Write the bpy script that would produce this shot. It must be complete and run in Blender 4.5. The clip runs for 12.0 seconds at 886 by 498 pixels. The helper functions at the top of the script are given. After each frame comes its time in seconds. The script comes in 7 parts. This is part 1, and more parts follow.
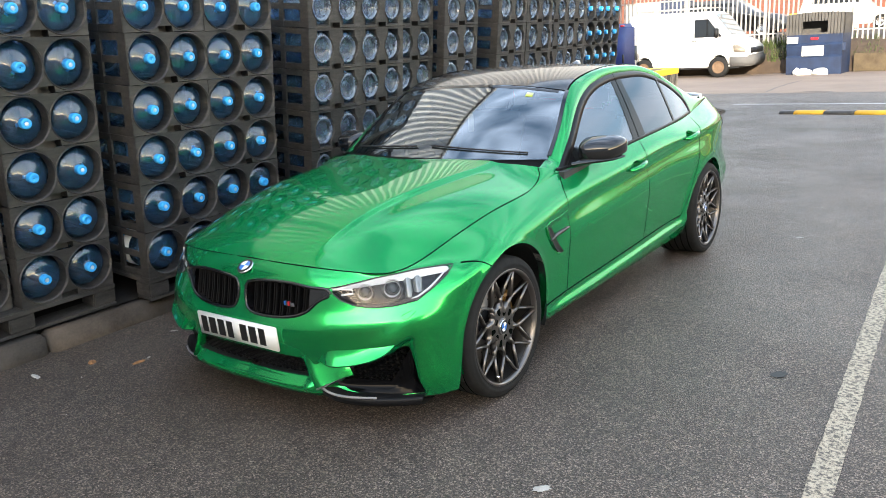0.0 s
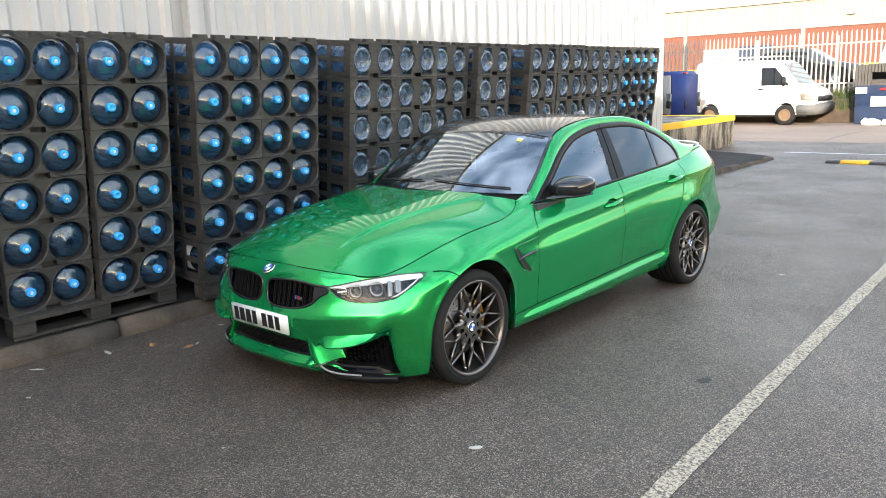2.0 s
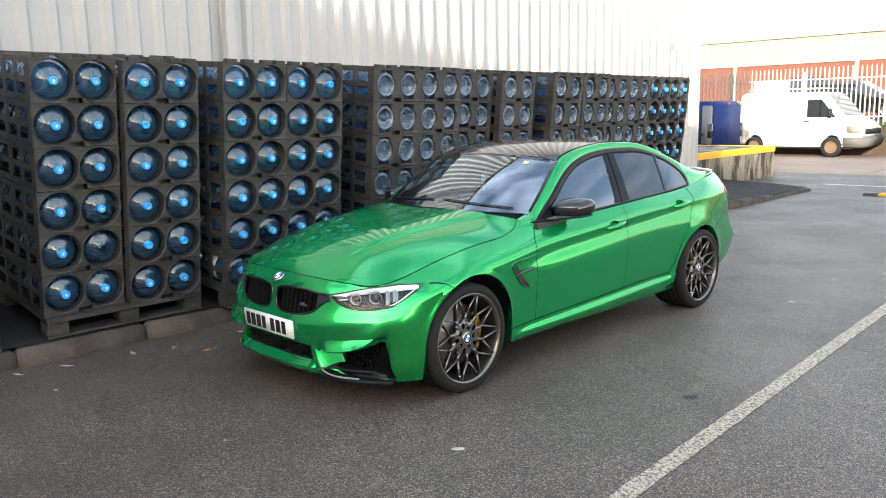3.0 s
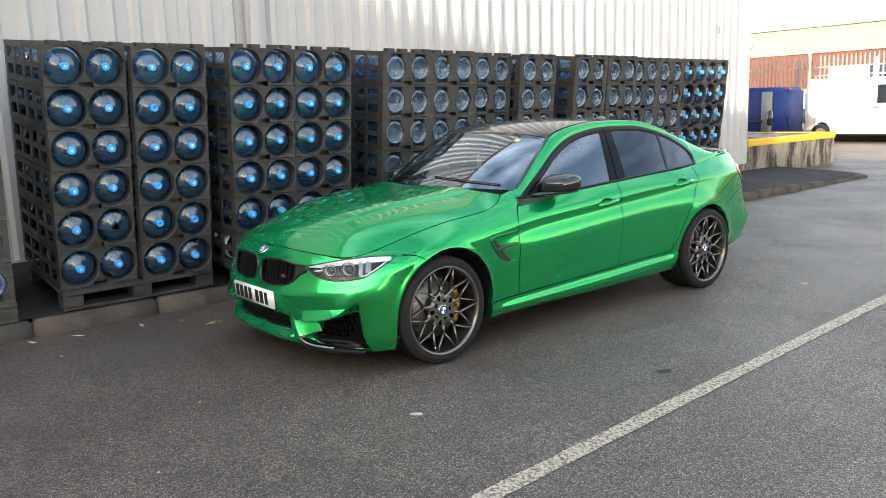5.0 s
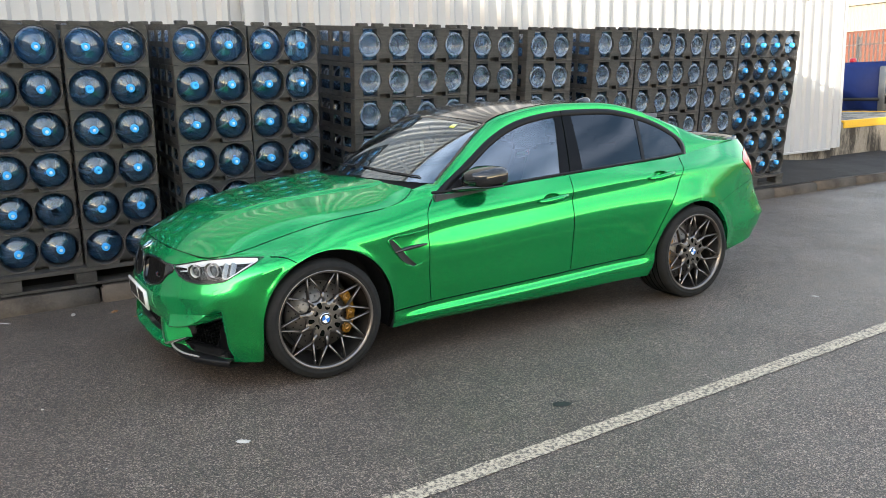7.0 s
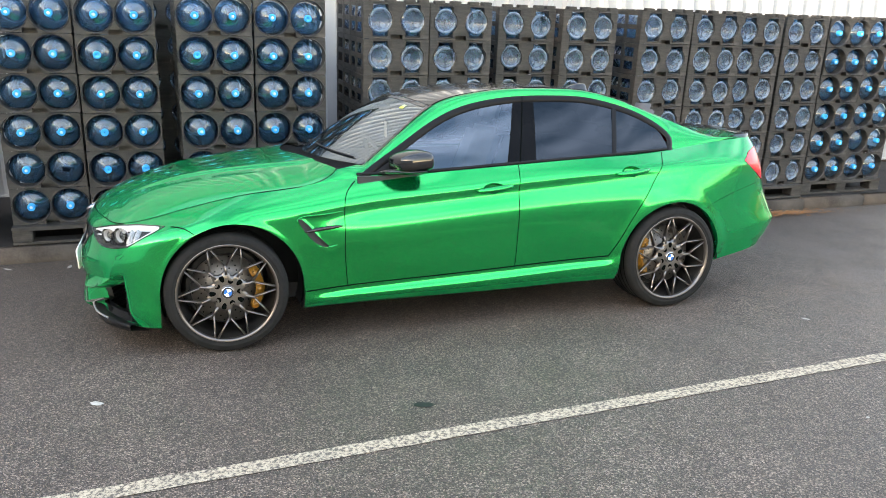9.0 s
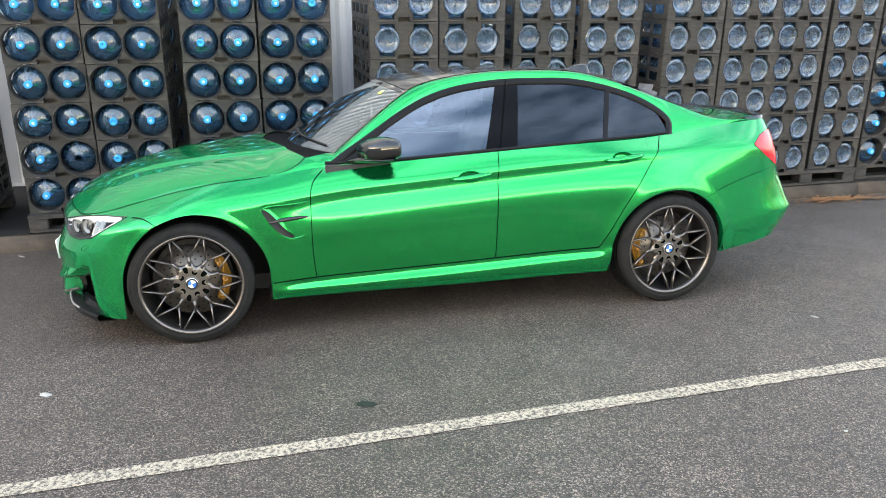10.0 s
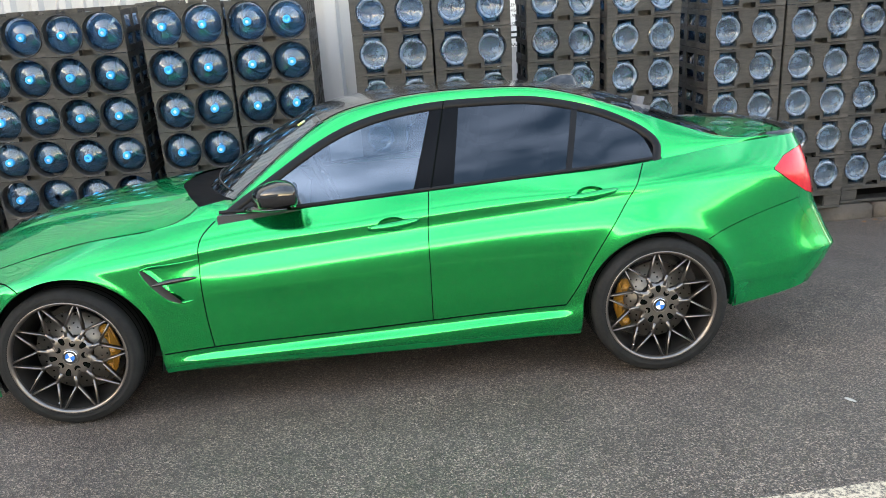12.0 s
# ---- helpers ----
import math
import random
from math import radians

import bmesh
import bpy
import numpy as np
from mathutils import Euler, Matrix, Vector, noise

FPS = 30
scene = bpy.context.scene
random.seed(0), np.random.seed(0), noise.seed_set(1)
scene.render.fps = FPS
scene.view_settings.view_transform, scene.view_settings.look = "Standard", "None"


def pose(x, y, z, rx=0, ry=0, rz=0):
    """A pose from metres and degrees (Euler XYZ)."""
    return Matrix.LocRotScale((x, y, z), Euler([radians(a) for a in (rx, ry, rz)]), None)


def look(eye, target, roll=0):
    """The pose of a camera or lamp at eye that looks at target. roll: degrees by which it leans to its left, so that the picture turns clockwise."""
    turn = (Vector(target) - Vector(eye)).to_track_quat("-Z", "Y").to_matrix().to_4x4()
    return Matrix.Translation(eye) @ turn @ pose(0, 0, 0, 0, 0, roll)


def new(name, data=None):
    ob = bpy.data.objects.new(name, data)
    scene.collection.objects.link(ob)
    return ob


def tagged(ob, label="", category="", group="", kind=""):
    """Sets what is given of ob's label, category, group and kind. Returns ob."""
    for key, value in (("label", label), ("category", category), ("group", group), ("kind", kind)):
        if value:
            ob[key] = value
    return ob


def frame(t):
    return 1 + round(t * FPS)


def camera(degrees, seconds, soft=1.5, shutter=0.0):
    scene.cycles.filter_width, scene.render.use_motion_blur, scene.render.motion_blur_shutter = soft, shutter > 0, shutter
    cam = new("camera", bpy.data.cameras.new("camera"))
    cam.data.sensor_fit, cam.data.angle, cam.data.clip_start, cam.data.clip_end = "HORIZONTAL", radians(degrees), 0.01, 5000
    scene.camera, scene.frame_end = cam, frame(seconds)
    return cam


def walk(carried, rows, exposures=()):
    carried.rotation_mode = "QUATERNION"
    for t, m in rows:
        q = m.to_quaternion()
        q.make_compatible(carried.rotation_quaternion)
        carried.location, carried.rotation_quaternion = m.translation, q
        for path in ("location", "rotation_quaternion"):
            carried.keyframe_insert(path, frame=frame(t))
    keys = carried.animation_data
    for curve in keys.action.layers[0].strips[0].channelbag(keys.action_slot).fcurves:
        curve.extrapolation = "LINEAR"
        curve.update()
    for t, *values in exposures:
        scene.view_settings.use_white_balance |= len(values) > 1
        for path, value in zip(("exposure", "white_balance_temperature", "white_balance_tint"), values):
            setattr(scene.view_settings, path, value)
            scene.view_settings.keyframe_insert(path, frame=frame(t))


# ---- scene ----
cam = camera(58.5, 12.0, soft=0.9)
PATH = [
    (0, (1.841, -2.976, 1.617), (0.718, -1.399, 1.114), -3.4),
    (0.5, (2.098, -3.079, 1.622), (0.915, -1.54, 1.137), -2.6),
    (1, (2.342, -3.172, 1.652), (1.083, -1.684, 1.202), -1.5),
    (1.5, (2.552, -3.284, 1.659), (1.28, -1.795, 1.252), -2.0),
    (2, (2.771, -3.375, 1.684), (1.487, -1.896, 1.28), -2.1),
    (2.5, (3.005, -3.376, 1.677), (1.664, -1.934, 1.328), -1.5),
    (2.7, (3.071, -3.381, 1.673), (1.709, -1.958, 1.326), -1.1),
    (4.5, (3.513, -3.298, 1.535), (2.062, -1.951, 1.25), -2.7),
    (5, (3.619, -3.045, 1.533), (2.12, -1.766, 1.187), -1.9),
    (5.5, (3.616, -2.695, 1.535), (2.094, -1.447, 1.182), -0.5),
    (6, (3.697, -2.362, 1.53), (2.137, -1.162, 1.174), -1.3),
    (6.5, (3.815, -1.983, 1.538), (2.185, -0.887, 1.16), -1.6),
    (6.7, (3.851, -1.83, 1.534), (2.204, -0.763, 1.148), -1.7),
    (8.5, (4.303, -0.678, 1.519), (2.493, 0.062, 1.101), -1.5),
    (9, (4.351, -0.346, 1.524), (2.52, 0.326, 1.082), 0.3),
    (9.5, (4.409, 0.0, 1.524), (2.55, 0.591, 1.082), -0.8),
    (10, (4.358, 0.303, 1.526), (2.475, 0.775, 1.043), -0.9),
    (10.5, (4.136, 0.6, 1.541), (2.234, 1.012, 1.079), -1.1),
    (11, (3.959, 0.883, 1.532), (2.039, 1.21, 1.075), -2.7),
    (11.5, (3.833, 1.193, 1.549), (1.897, 1.378, 1.082), -2.9),
    (12, (3.687, 1.507, 1.566), (1.747, 1.647, 1.099), -4.2),
]
walk(cam, [(t, look(eye, target, roll)) for t, eye, target, roll in PATH], exposures=[(0, 2.45), (2.0, 2.48), (4.5, 2.34), (6.5, 2.36), (9, 2.82), (10.5, 2.88), (11, 2.80), (12, 2.78)])

# world, sun and exposure
SUN_EL, SUN_AZ = 12.0, 160.0
world = bpy.data.worlds.new("sky")
scene.world = world
world.use_nodes = True
wn = world.node_tree
wn.nodes.clear()
sky = wn.nodes.new("ShaderNodeTexSky")
sky.sky_type, sky.sun_disc = "NISHITA", False
sky.sun_elevation, sky.sun_rotation = radians(SUN_EL), radians(SUN_AZ)
sky.air_density, sky.dust_density, sky.ozone_density = 1.2, 2.0, 1.0
cloud_pos = wn.nodes.new("ShaderNodeTexCoord")
cloud_map = wn.nodes.new("ShaderNodeMapping")
cloud_map.inputs["Scale"].default_value = (1.0, 2.2, 6.0)
cloud = wn.nodes.new("ShaderNodeTexNoise")
cloud.inputs["Scale"].default_value, cloud.inputs["Detail"].default_value = 2.2, 7.0
cloud_ramp = wn.nodes.new("ShaderNodeValToRGB")
cloud_ramp.color_ramp.elements[0].position, cloud_ramp.color_ramp.elements[1].position = 0.38, 0.78
cloud_mix = wn.nodes.new("ShaderNodeMix")
cloud_mix.data_type = "RGBA"
cloud_sep, cloud_up, cloud_tone = wn.nodes.new("ShaderNodeSeparateXYZ"), wn.nodes.new("ShaderNodeMapRange"), wn.nodes.new("ShaderNodeMix")
cloud_tone.data_type = "RGBA"
cloud_tone.inputs["A"].default_value, cloud_tone.inputs["B"].default_value = (6.6, 6.1, 5.8, 1), (4.1, 4.7, 5.8, 1)
cloud_up.inputs["From Min"].default_value, cloud_up.inputs["From Max"].default_value = 0.12, 0.7
# bright warm haze low over the horizon, strongest on the sun's side
haze_up, haze_mix = wn.nodes.new("ShaderNodeMapRange"), wn.nodes.new("ShaderNodeMix")
haze_up.interpolation_type = "SMOOTHSTEP"
haze_up.inputs["From Min"].default_value, haze_up.inputs["From Max"].default_value = 0.0, 0.11
haze_up.inputs["To Min"].default_value, haze_up.inputs["To Max"].default_value = 0.8, 0.0
haze_mix.data_type = "RGBA"
haze_mix.inputs["B"].default_value = (21.5, 16.6, 9.6, 1)
haze_side, haze_fac = wn.nodes.new("ShaderNodeMapRange"), wn.nodes.new("ShaderNodeMath")
haze_side.inputs["From Min"].default_value, haze_side.inputs["From Max"].default_value = -0.1, 0.75
haze_side.inputs["To Min"].default_value, haze_side.inputs["To Max"].default_value = 1.0, 0.1
haze_fac.operation = "MULTIPLY"
sky_out = wn.nodes.new("ShaderNodeBackground")
sky_out.inputs["Strength"].default_value = 0.13
sky_end = wn.nodes.new("ShaderNodeOutputWorld")
for a, b in ((cloud_pos.outputs["Generated"], cloud_map.inputs[0]), (cloud_map.outputs[0], cloud.inputs["Vector"]),
             (cloud.outputs["Fac"], cloud_ramp.inputs[0]), (cloud_ramp.outputs[0], cloud_mix.inputs["Factor"]),
             (cloud_pos.outputs["Generated"], cloud_sep.inputs[0]), (cloud_sep.outputs["Z"], cloud_up.inputs[0]), (cloud_up.outputs[0], cloud_tone.inputs["Factor"]),
             (cloud_tone.outputs["Result"], cloud_mix.inputs["B"]), (sky.outputs[0], cloud_mix.inputs["A"]), (cloud_mix.outputs["Result"], haze_mix.inputs["A"]),
             (cloud_sep.outputs["Z"], haze_up.inputs[0]), (haze_up.outputs[0], haze_fac.inputs[0]), (cloud_sep.outputs["Y"], haze_side.inputs[0]),
             (haze_side.outputs[0], haze_fac.inputs[1]), (haze_fac.outputs[0], haze_mix.inputs["Factor"]), (haze_mix.outputs["Result"], sky_out.inputs[0]),
             (sky_out.outputs[0], sky_end.inputs[0])):
    wn.links.new(a, b)
sun = new("sun", bpy.data.lights.new("sun", "SUN"))
sun.data.energy, sun.data.angle, sun.data.color = 2.2, radians(0.6), (1.0, 0.91, 0.78)
az = radians(SUN_AZ)
sun_dir = Vector((math.sin(az) * math.cos(radians(SUN_EL)), math.cos(az) * math.cos(radians(SUN_EL)), math.sin(radians(SUN_EL))))
sun.matrix_world = look(sun_dir * 60, (0, 0, 0))


# ---- materials
def nodes_of(name):
    m = bpy.data.materials.new(name)
    m.use_nodes = True
    t = m.node_tree
    return m, t, t.nodes["Principled BSDF"]


def noise_tex(t, scale, detail=4.0, rough=0.6, stretch=(1, 1, 1)):
    c, m, n = t.nodes.new("ShaderNodeTexCoord"), t.nodes.new("ShaderNodeMapping"), t.nodes.new("ShaderNodeTexNoise")
    m.inputs["Scale"].default_value = stretch
    n.inputs["Scale"].default_value, n.inputs["Detail"].default_value, n.inputs["Roughness"].default_value = scale, detail, rough
    t.links.new(c.outputs["Object"], m.inputs[0])
    t.links.new(m.outputs[0], n.inputs["Vector"])
    return n.outputs["Fac"]


def ramp(t, fac, stops):
    r = t.nodes.new("ShaderNodeValToRGB")
    e = r.color_ramp.elements
    while len(e) < len(stops):
        e.new(0.5)
    for el, (p, c) in zip(e, stops):
        el.position, el.color = p, (*c, 1) if len(c) == 3 else c
    t.links.new(fac, r.inputs[0])
    return r.outputs[0]


def blend(t, fac, a, b, mode="MIX"):
    m = t.nodes.new("ShaderNodeMix")
    m.data_type, m.blend_type = "RGBA", mode
    for key, v in (("Factor", fac), ("A", a), ("B", b)):
        s = m.inputs[key]
        if key != "Factor":
            s = m.inputs[6 if key == "A" else 7]
        if isinstance(v, (int, float)):
            s.default_value = v
        elif isinstance(v, tuple):
            s.default_value = (*v, 1)
        else:
            t.links.new(v, s)
    return m.outputs[2]


def bump(t, b, height, strength=0.3, distance=0.01):
    n = t.nodes.new("ShaderNodeBump")
    n.inputs["Strength"].default_value, n.inputs["Distance"].default_value = strength, distance
    t.links.new(height, n.inputs["Height"])
    t.links.new(n.outputs[0], b.inputs["Normal"])
    return n


def mat(name, color, rough=0.5, metal=0.0, vary=0.12, scale=8.0, grain=120.0, relief=0.08, coat=0.0, spec=0.5, stretch=(1, 1, 1)):
    """A surface with broad mottling, fine grain and slight relief."""
    m, t, b = nodes_of(name)
    lo, hi = tuple(c * (1 - vary) for c in color), tuple(min(1, c * (1 + vary)) for c in color)
    broad = ramp(t, noise_tex(t, scale, 5, 0.6, stretch), [(0.3, lo), (0.7, hi)])
    fine = noise_tex(t, grain, 3, 0.6, stretch)
    t.links.new(blend(t, 0.25, broad, ramp(t, fine, [(0.3, lo), (0.7, hi)])), b.inputs["Base Color"])
    b.inputs["Metallic"].default_value, b.inputs["Coat Weight"].default_value = metal, coat
    b.inputs["Specular IOR Level"].default_value = spec
    r = t.nodes.new("ShaderNodeMapRange")
    r.inputs["To Min"].default_value, r.inputs["To Max"].default_value = max(0.02, rough * 0.85), min(1, rough * 1.15)
    t.links.new(noise_tex(t, scale * 2.7, 5), r.inputs[0])
    t.links.new(r.outputs[0], b.inputs["Roughness"])
    if relief:
        bump(t, b, fine, relief, 0.004)
    return m


def glass(name, tint, clear=0.8, gloss=0.03, low=0.04, haze=(0.02, 0.02, 0.02), grime=0.0):
    """Sheet glass or clear plastic: see-through tint, haze and a gloss that grows at shallow angles. low: the gloss seen head on."""
    m, t, b = nodes_of(name)
    t.nodes.remove(b)
    out = t.nodes["Material Output"]
    tr, df, gl, lw = (t.nodes.new("ShaderNode" + k) for k in ("BsdfTransparent", "BsdfDiffuse", "BsdfGlossy", "LayerWeight"))
    m1, m2, pw, mr = t.nodes.new("ShaderNodeMixShader"), t.nodes.new("ShaderNodeMixShader"), t.nodes.new("ShaderNodeMath"), t.nodes.new("ShaderNodeMapRange")
    tr.inputs[0].default_value, df.inputs[0].default_value = (*tint, 1), (*haze, 1)
    gl.inputs["Roughness"].default_value, lw.inputs["Blend"].default_value = gloss, 0.5
    pw.operation, pw.inputs[1].default_value = "POWER", 4.5
    mr.inputs["To Min"].default_value, mr.inputs["To Max"].default_value = low, 1.0
    m1.inputs[0].default_value = clear
    for a, c in ((df.outputs[0], m1.inputs[1]), (tr.outputs[0], m1.inputs[2]), (lw.outputs["Facing"], pw.inputs[0]), (pw.outputs[0], mr.inputs[0]), (mr.outputs[0], m2.inputs[0]),
                 (m1.outputs[0], m2.inputs[1]), (gl.outputs[0], m2.inputs[2]), (m2.outputs[0], out.inputs[0])):
        t.links.new(a, c)
    if grime:
        f = ramp(t, noise_tex(t, 14.0, 6, 0.7), [(0.35, (clear, clear, clear)), (0.75, (clear - grime, clear - grime, clear - grime))])
        t.links.new(f, m1.inputs[0])
    return m


def paint_material():
    """Green flake layer under a clear coat."""
    m, t, b = nodes_of("green metallic paint")
    t.nodes.remove(b)
    out = t.nodes["Material Output"]
    flake = noise_tex(t, 900.0, 2, 0.5)
    under = ramp(t, flake, [(0.35, (0.002, 0.145, 0.046)), (0.7, (0.004, 0.205, 0.064))])
    col = ramp(t, flake, [(0.35, (0.013, 0.39, 0.086)), (0.7, (0.028, 0.58, 0.116))])
    df, gl, ct, fr = (t.nodes.new("ShaderNode" + k) for k in ("BsdfDiffuse", "BsdfGlossy", "BsdfGlossy", "Fresnel"))
    m1, m2 = t.nodes.new("ShaderNodeMixShader"), t.nodes.new("ShaderNodeMixShader")
    gl.inputs["Roughness"].default_value, ct.inputs["Roughness"].default_value = 0.18, 0.04
    ct.inputs["Color"].default_value = (1, 1, 1, 1)
    fr.inputs["IOR"].default_value = 1.40
    # the flakes lie flat: their gloss fades at shallow angles
    lw, flop = t.nodes.new("ShaderNodeLayerWeight"), t.nodes.new("ShaderNodeMapRange")
    lw.inputs["Blend"].default_value = 0.5
    flop.inputs["From Min"].default_value, flop.inputs["From Max"].default_value = 0.06, 0.46
    flop.inputs["To Min"].default_value, flop.inputs["To Max"].default_value = 0.95, 0.30
    t.links.new(lw.outputs["Facing"], flop.inputs[0])
    t.links.new(flop.outputs[0], m1.inputs[0])
    for a, c in ((under, df.inputs["Color"]), (col, gl.inputs["Color"]), (df.outputs[0], m1.inputs[1]), (gl.outputs[0], m1.inputs[2]), (fr.outputs[0], m2.inputs[0]),
                 (m1.outputs[0], m2.inputs[1]), (ct.outputs[0], m2.inputs[2]), (m2.outputs[0], out.inputs[0])):
        t.links.new(a, c)
    return m


def asphalt_material():
    m, t, b = nodes_of("asphalt")
    stone = t.nodes.new("ShaderNodeTexVoronoi")
    c = t.nodes.new("ShaderNodeTexCoord")
    stone.inputs["Scale"].default_value = 180.0
    t.links.new(c.outputs["Object"], stone.inputs["Vector"])
    base = ramp(t, stone.outputs["Color"], [(0.10, (0.028, 0.0225, 0.0185)), (0.60, (0.086, 0.068, 0.054)), (0.96, (0.385, 0.31, 0.247))])
    broad = ramp(t, noise_tex(t, 0.55, 6, 0.65), [(0.32, (0.80, 0.78, 0.76)), (0.68, (1.14, 1.14, 1.15))])
    wear = ramp(t, noise_tex(t, 3.5, 6, 0.7), [(0.35, (0.8, 0.8, 0.8)), (0.75, (1.2, 1.2, 1.2))])
    # tone along x with a noise-warped edge: darker towards the kerb, lighter outwards
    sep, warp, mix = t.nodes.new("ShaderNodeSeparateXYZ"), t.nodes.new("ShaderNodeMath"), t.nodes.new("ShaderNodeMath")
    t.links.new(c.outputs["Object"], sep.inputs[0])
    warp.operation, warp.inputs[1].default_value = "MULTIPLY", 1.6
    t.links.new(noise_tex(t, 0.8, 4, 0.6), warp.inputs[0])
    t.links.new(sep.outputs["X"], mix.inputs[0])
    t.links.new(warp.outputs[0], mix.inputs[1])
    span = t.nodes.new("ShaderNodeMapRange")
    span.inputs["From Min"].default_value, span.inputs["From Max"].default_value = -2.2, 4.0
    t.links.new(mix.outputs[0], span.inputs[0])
    kerb_tone = ramp(t, span.outputs[0], [(0.0, (0.75, 0.73, 0.71)), (0.45, (0.99, 0.98, 0.97)), (0.78, (1.10, 1.09, 1.10))])
    speck = ramp(t, noise_tex(t, 70.0, 4, 0.75), [(0.34, (0.74, 0.74, 0.74)), (0.52, (0.97, 0.97, 0.97)), (0.70, (1.28, 1.28, 1.28))])
    worn = blend(t, 1.0, blend(t, 1.0, blend(t, 1.0, base, speck, "MULTIPLY"), broad, "MULTIPLY"), wear, "MULTIPLY")
    t.links.new(blend(t, 1.0, worn, kerb_tone, "MULTIPLY"), b.inputs["Base Color"])
    r = t.nodes.new("ShaderNodeMapRange")
    r.inputs["From Min"].default_value, r.inputs["From Max"].default_value = 0.35, 0.7
    r.inputs["To Min"].default_value, r.inputs["To Max"].default_value = 0.46, 0.64
    b.inputs["Specular IOR Level"].default_value = 0.5
    t.links.new(noise_tex(t, 0.9, 5, 0.6), r.inputs[0])
    t.links.new(r.outputs[0], b.inputs["Roughness"])
    bump(t, b, stone.outputs["Distance"], 0.8, 0.007)
    return m


def worn_paint_material(name, color, under=(0.05, 0.05, 0.05), amount=0.45):
    m, t, b = nodes_of(name)
    f = ramp(t, noise_tex(t, 60.0, 8, 0.8), [(amount - 0.06, (0, 0, 0)), (amount + 0.04, (1, 1, 1))])
    g = noise_tex(t, 140.0, 3, 0.6)
    t.links.new(blend(t, f, under, blend(t, 0.3, color, ramp(t, g, [(0.3, tuple(q * 0.6 for q in color)), (0.7, color)]))), b.inputs["Base Color"])
    b.inputs["Roughness"].default_value = 0.7
    bump(t, b, g, 0.3, 0.004)
    return m


def stained_concrete(name, color, streak=0.5):
    m, t, b = nodes_of(name)
    run = noise_tex(t, 3.0, 7, 0.75, (0.8, 0.8, 0.22))
    dirt = ramp(t, run, [(0.44, (0.12, 0.105, 0.09)), (0.56, (1, 1, 1))])
    body = ramp(t, noise_tex(t, 22.0, 6, 0.7), [(0.3, tuple(q * 0.75 for q in color)), (0.7, tuple(q * 1.15 for q in color))])
    t.links.new(blend(t, streak, body, blend(t, 1.0, body, dirt, "MULTIPLY")), b.inputs["Base Color"])
    b.inputs["Roughness"].default_value = 0.85
    bump(t, b, noise_tex(t, 60.0, 5), 0.4, 0.01)
    return m


def brick_material():
    m, t, b = nodes_of("red brick")
    c = t.nodes.new("ShaderNodeTexCoord")
    mp = t.nodes.new("ShaderNodeMapping")
    mp.inputs["Rotation"].default_value = (radians(90), 0, 0)
    k = t.nodes.new("ShaderNodeTexBrick")
    k.inputs["Color1"].default_value, k.inputs["Color2"].default_value, k.inputs["Mortar"].default_value = (0.16, 0.052, 0.031, 1), (0.125, 0.040, 0.024, 1), (0.11, 0.08, 0.065, 1)
    k.inputs["Scale"].default_value, k.inputs["Mortar Size"].default_value = 4.4, 0.012
    t.links.new(c.outputs["Object"], mp.inputs[0])
    t.links.new(mp.outputs[0], k.inputs["Vector"])
    t.links.new(k.outputs["Color"], b.inputs["Base Color"])
    b.inputs["Roughness"].default_value = 0.85
    return m


def crate_material(name, lo, hi):
    """Moulded plastic: dirt patches, drag marks, pale dust and scratches."""
    m, t, b = nodes_of(name)
    patch = ramp(t, noise_tex(t, 5.0, 7, 0.7), [(0.3, lo), (0.7, hi)])
    drag = ramp(t, noise_tex(t, 9.0, 6, 0.7, (1, 0.35, 3.0)), [(0.42, (0.55, 0.55, 0.55)), (0.62, (1.25, 1.22, 1.18))])
    dust = ramp(t, noise_tex(t, 60.0, 6, 0.75), [(0.56, (0, 0, 0)), (0.74, (0.55, 0.55, 0.55))])
    col = blend(t, dust, blend(t, 1.0, patch, drag, "MULTIPLY"), (0.14, 0.13, 0.12))
    t.links.new(col, b.inputs["Base Color"])
    r = t.nodes.new("ShaderNodeMapRange")
    r.inputs["To Min"].default_value, r.inputs["To Max"].default_value = 0.38, 0.72
    t.links.new(noise_tex(t, 16.0, 5), r.inputs[0])
    t.links.new(r.outputs[0], b.inputs["Roughness"])
    bump(t, b, noise_tex(t, 34.0, 6, 0.75), 0.5, 0.006)
    return m


PAINT = paint_material()
ASPHALT = asphalt_material()
LINE = worn_paint_material("worn white road paint", (0.51, 0.43, 0.315), (0.085, 0.072, 0.060), 0.50)
FAR_LINE = mat("white road paint", (0.55, 0.55, 0.55), 0.7)
KERB = mat("kerb stone", (0.072, 0.060, 0.049), 0.9, vary=0.5, scale=3.5, grain=70, relief=0.5, spec=0.2)
PAVE = mat("pavement asphalt", (0.028, 0.026, 0.025), 0.9, vary=0.35, scale=2.0, relief=0.5, spec=0.15)
APRON = mat("concrete apron", (0.205, 0.155, 0.122), 0.85, vary=0.2, scale=0.6, relief=0.2)
CLAD = mat("white profiled steel", (0.39, 0.392, 0.398), 0.32, vary=0.05, scale=0.5, relief=0.02, spec=0.6)
CRATE = crate_material("black crate plastic", (0.019, 0.0185, 0.0182), (0.068, 0.065, 0.062))
SCUFF = crate_material("scuffed black plastic", (0.022, 0.021, 0.0205), (0.066, 0.063, 0.060))
BOTTLE = glass("blue bottle plastic", (0.50, 0.66, 0.79), 0.82, 0.02, 0.11, (0.055, 0.165, 0.32), 0.10)
BASE = glass("scuffed bottle base", (0.55, 0.66, 0.80), 0.62, 0.12, 0.09, (0.24, 0.32, 0.45), 0.3)
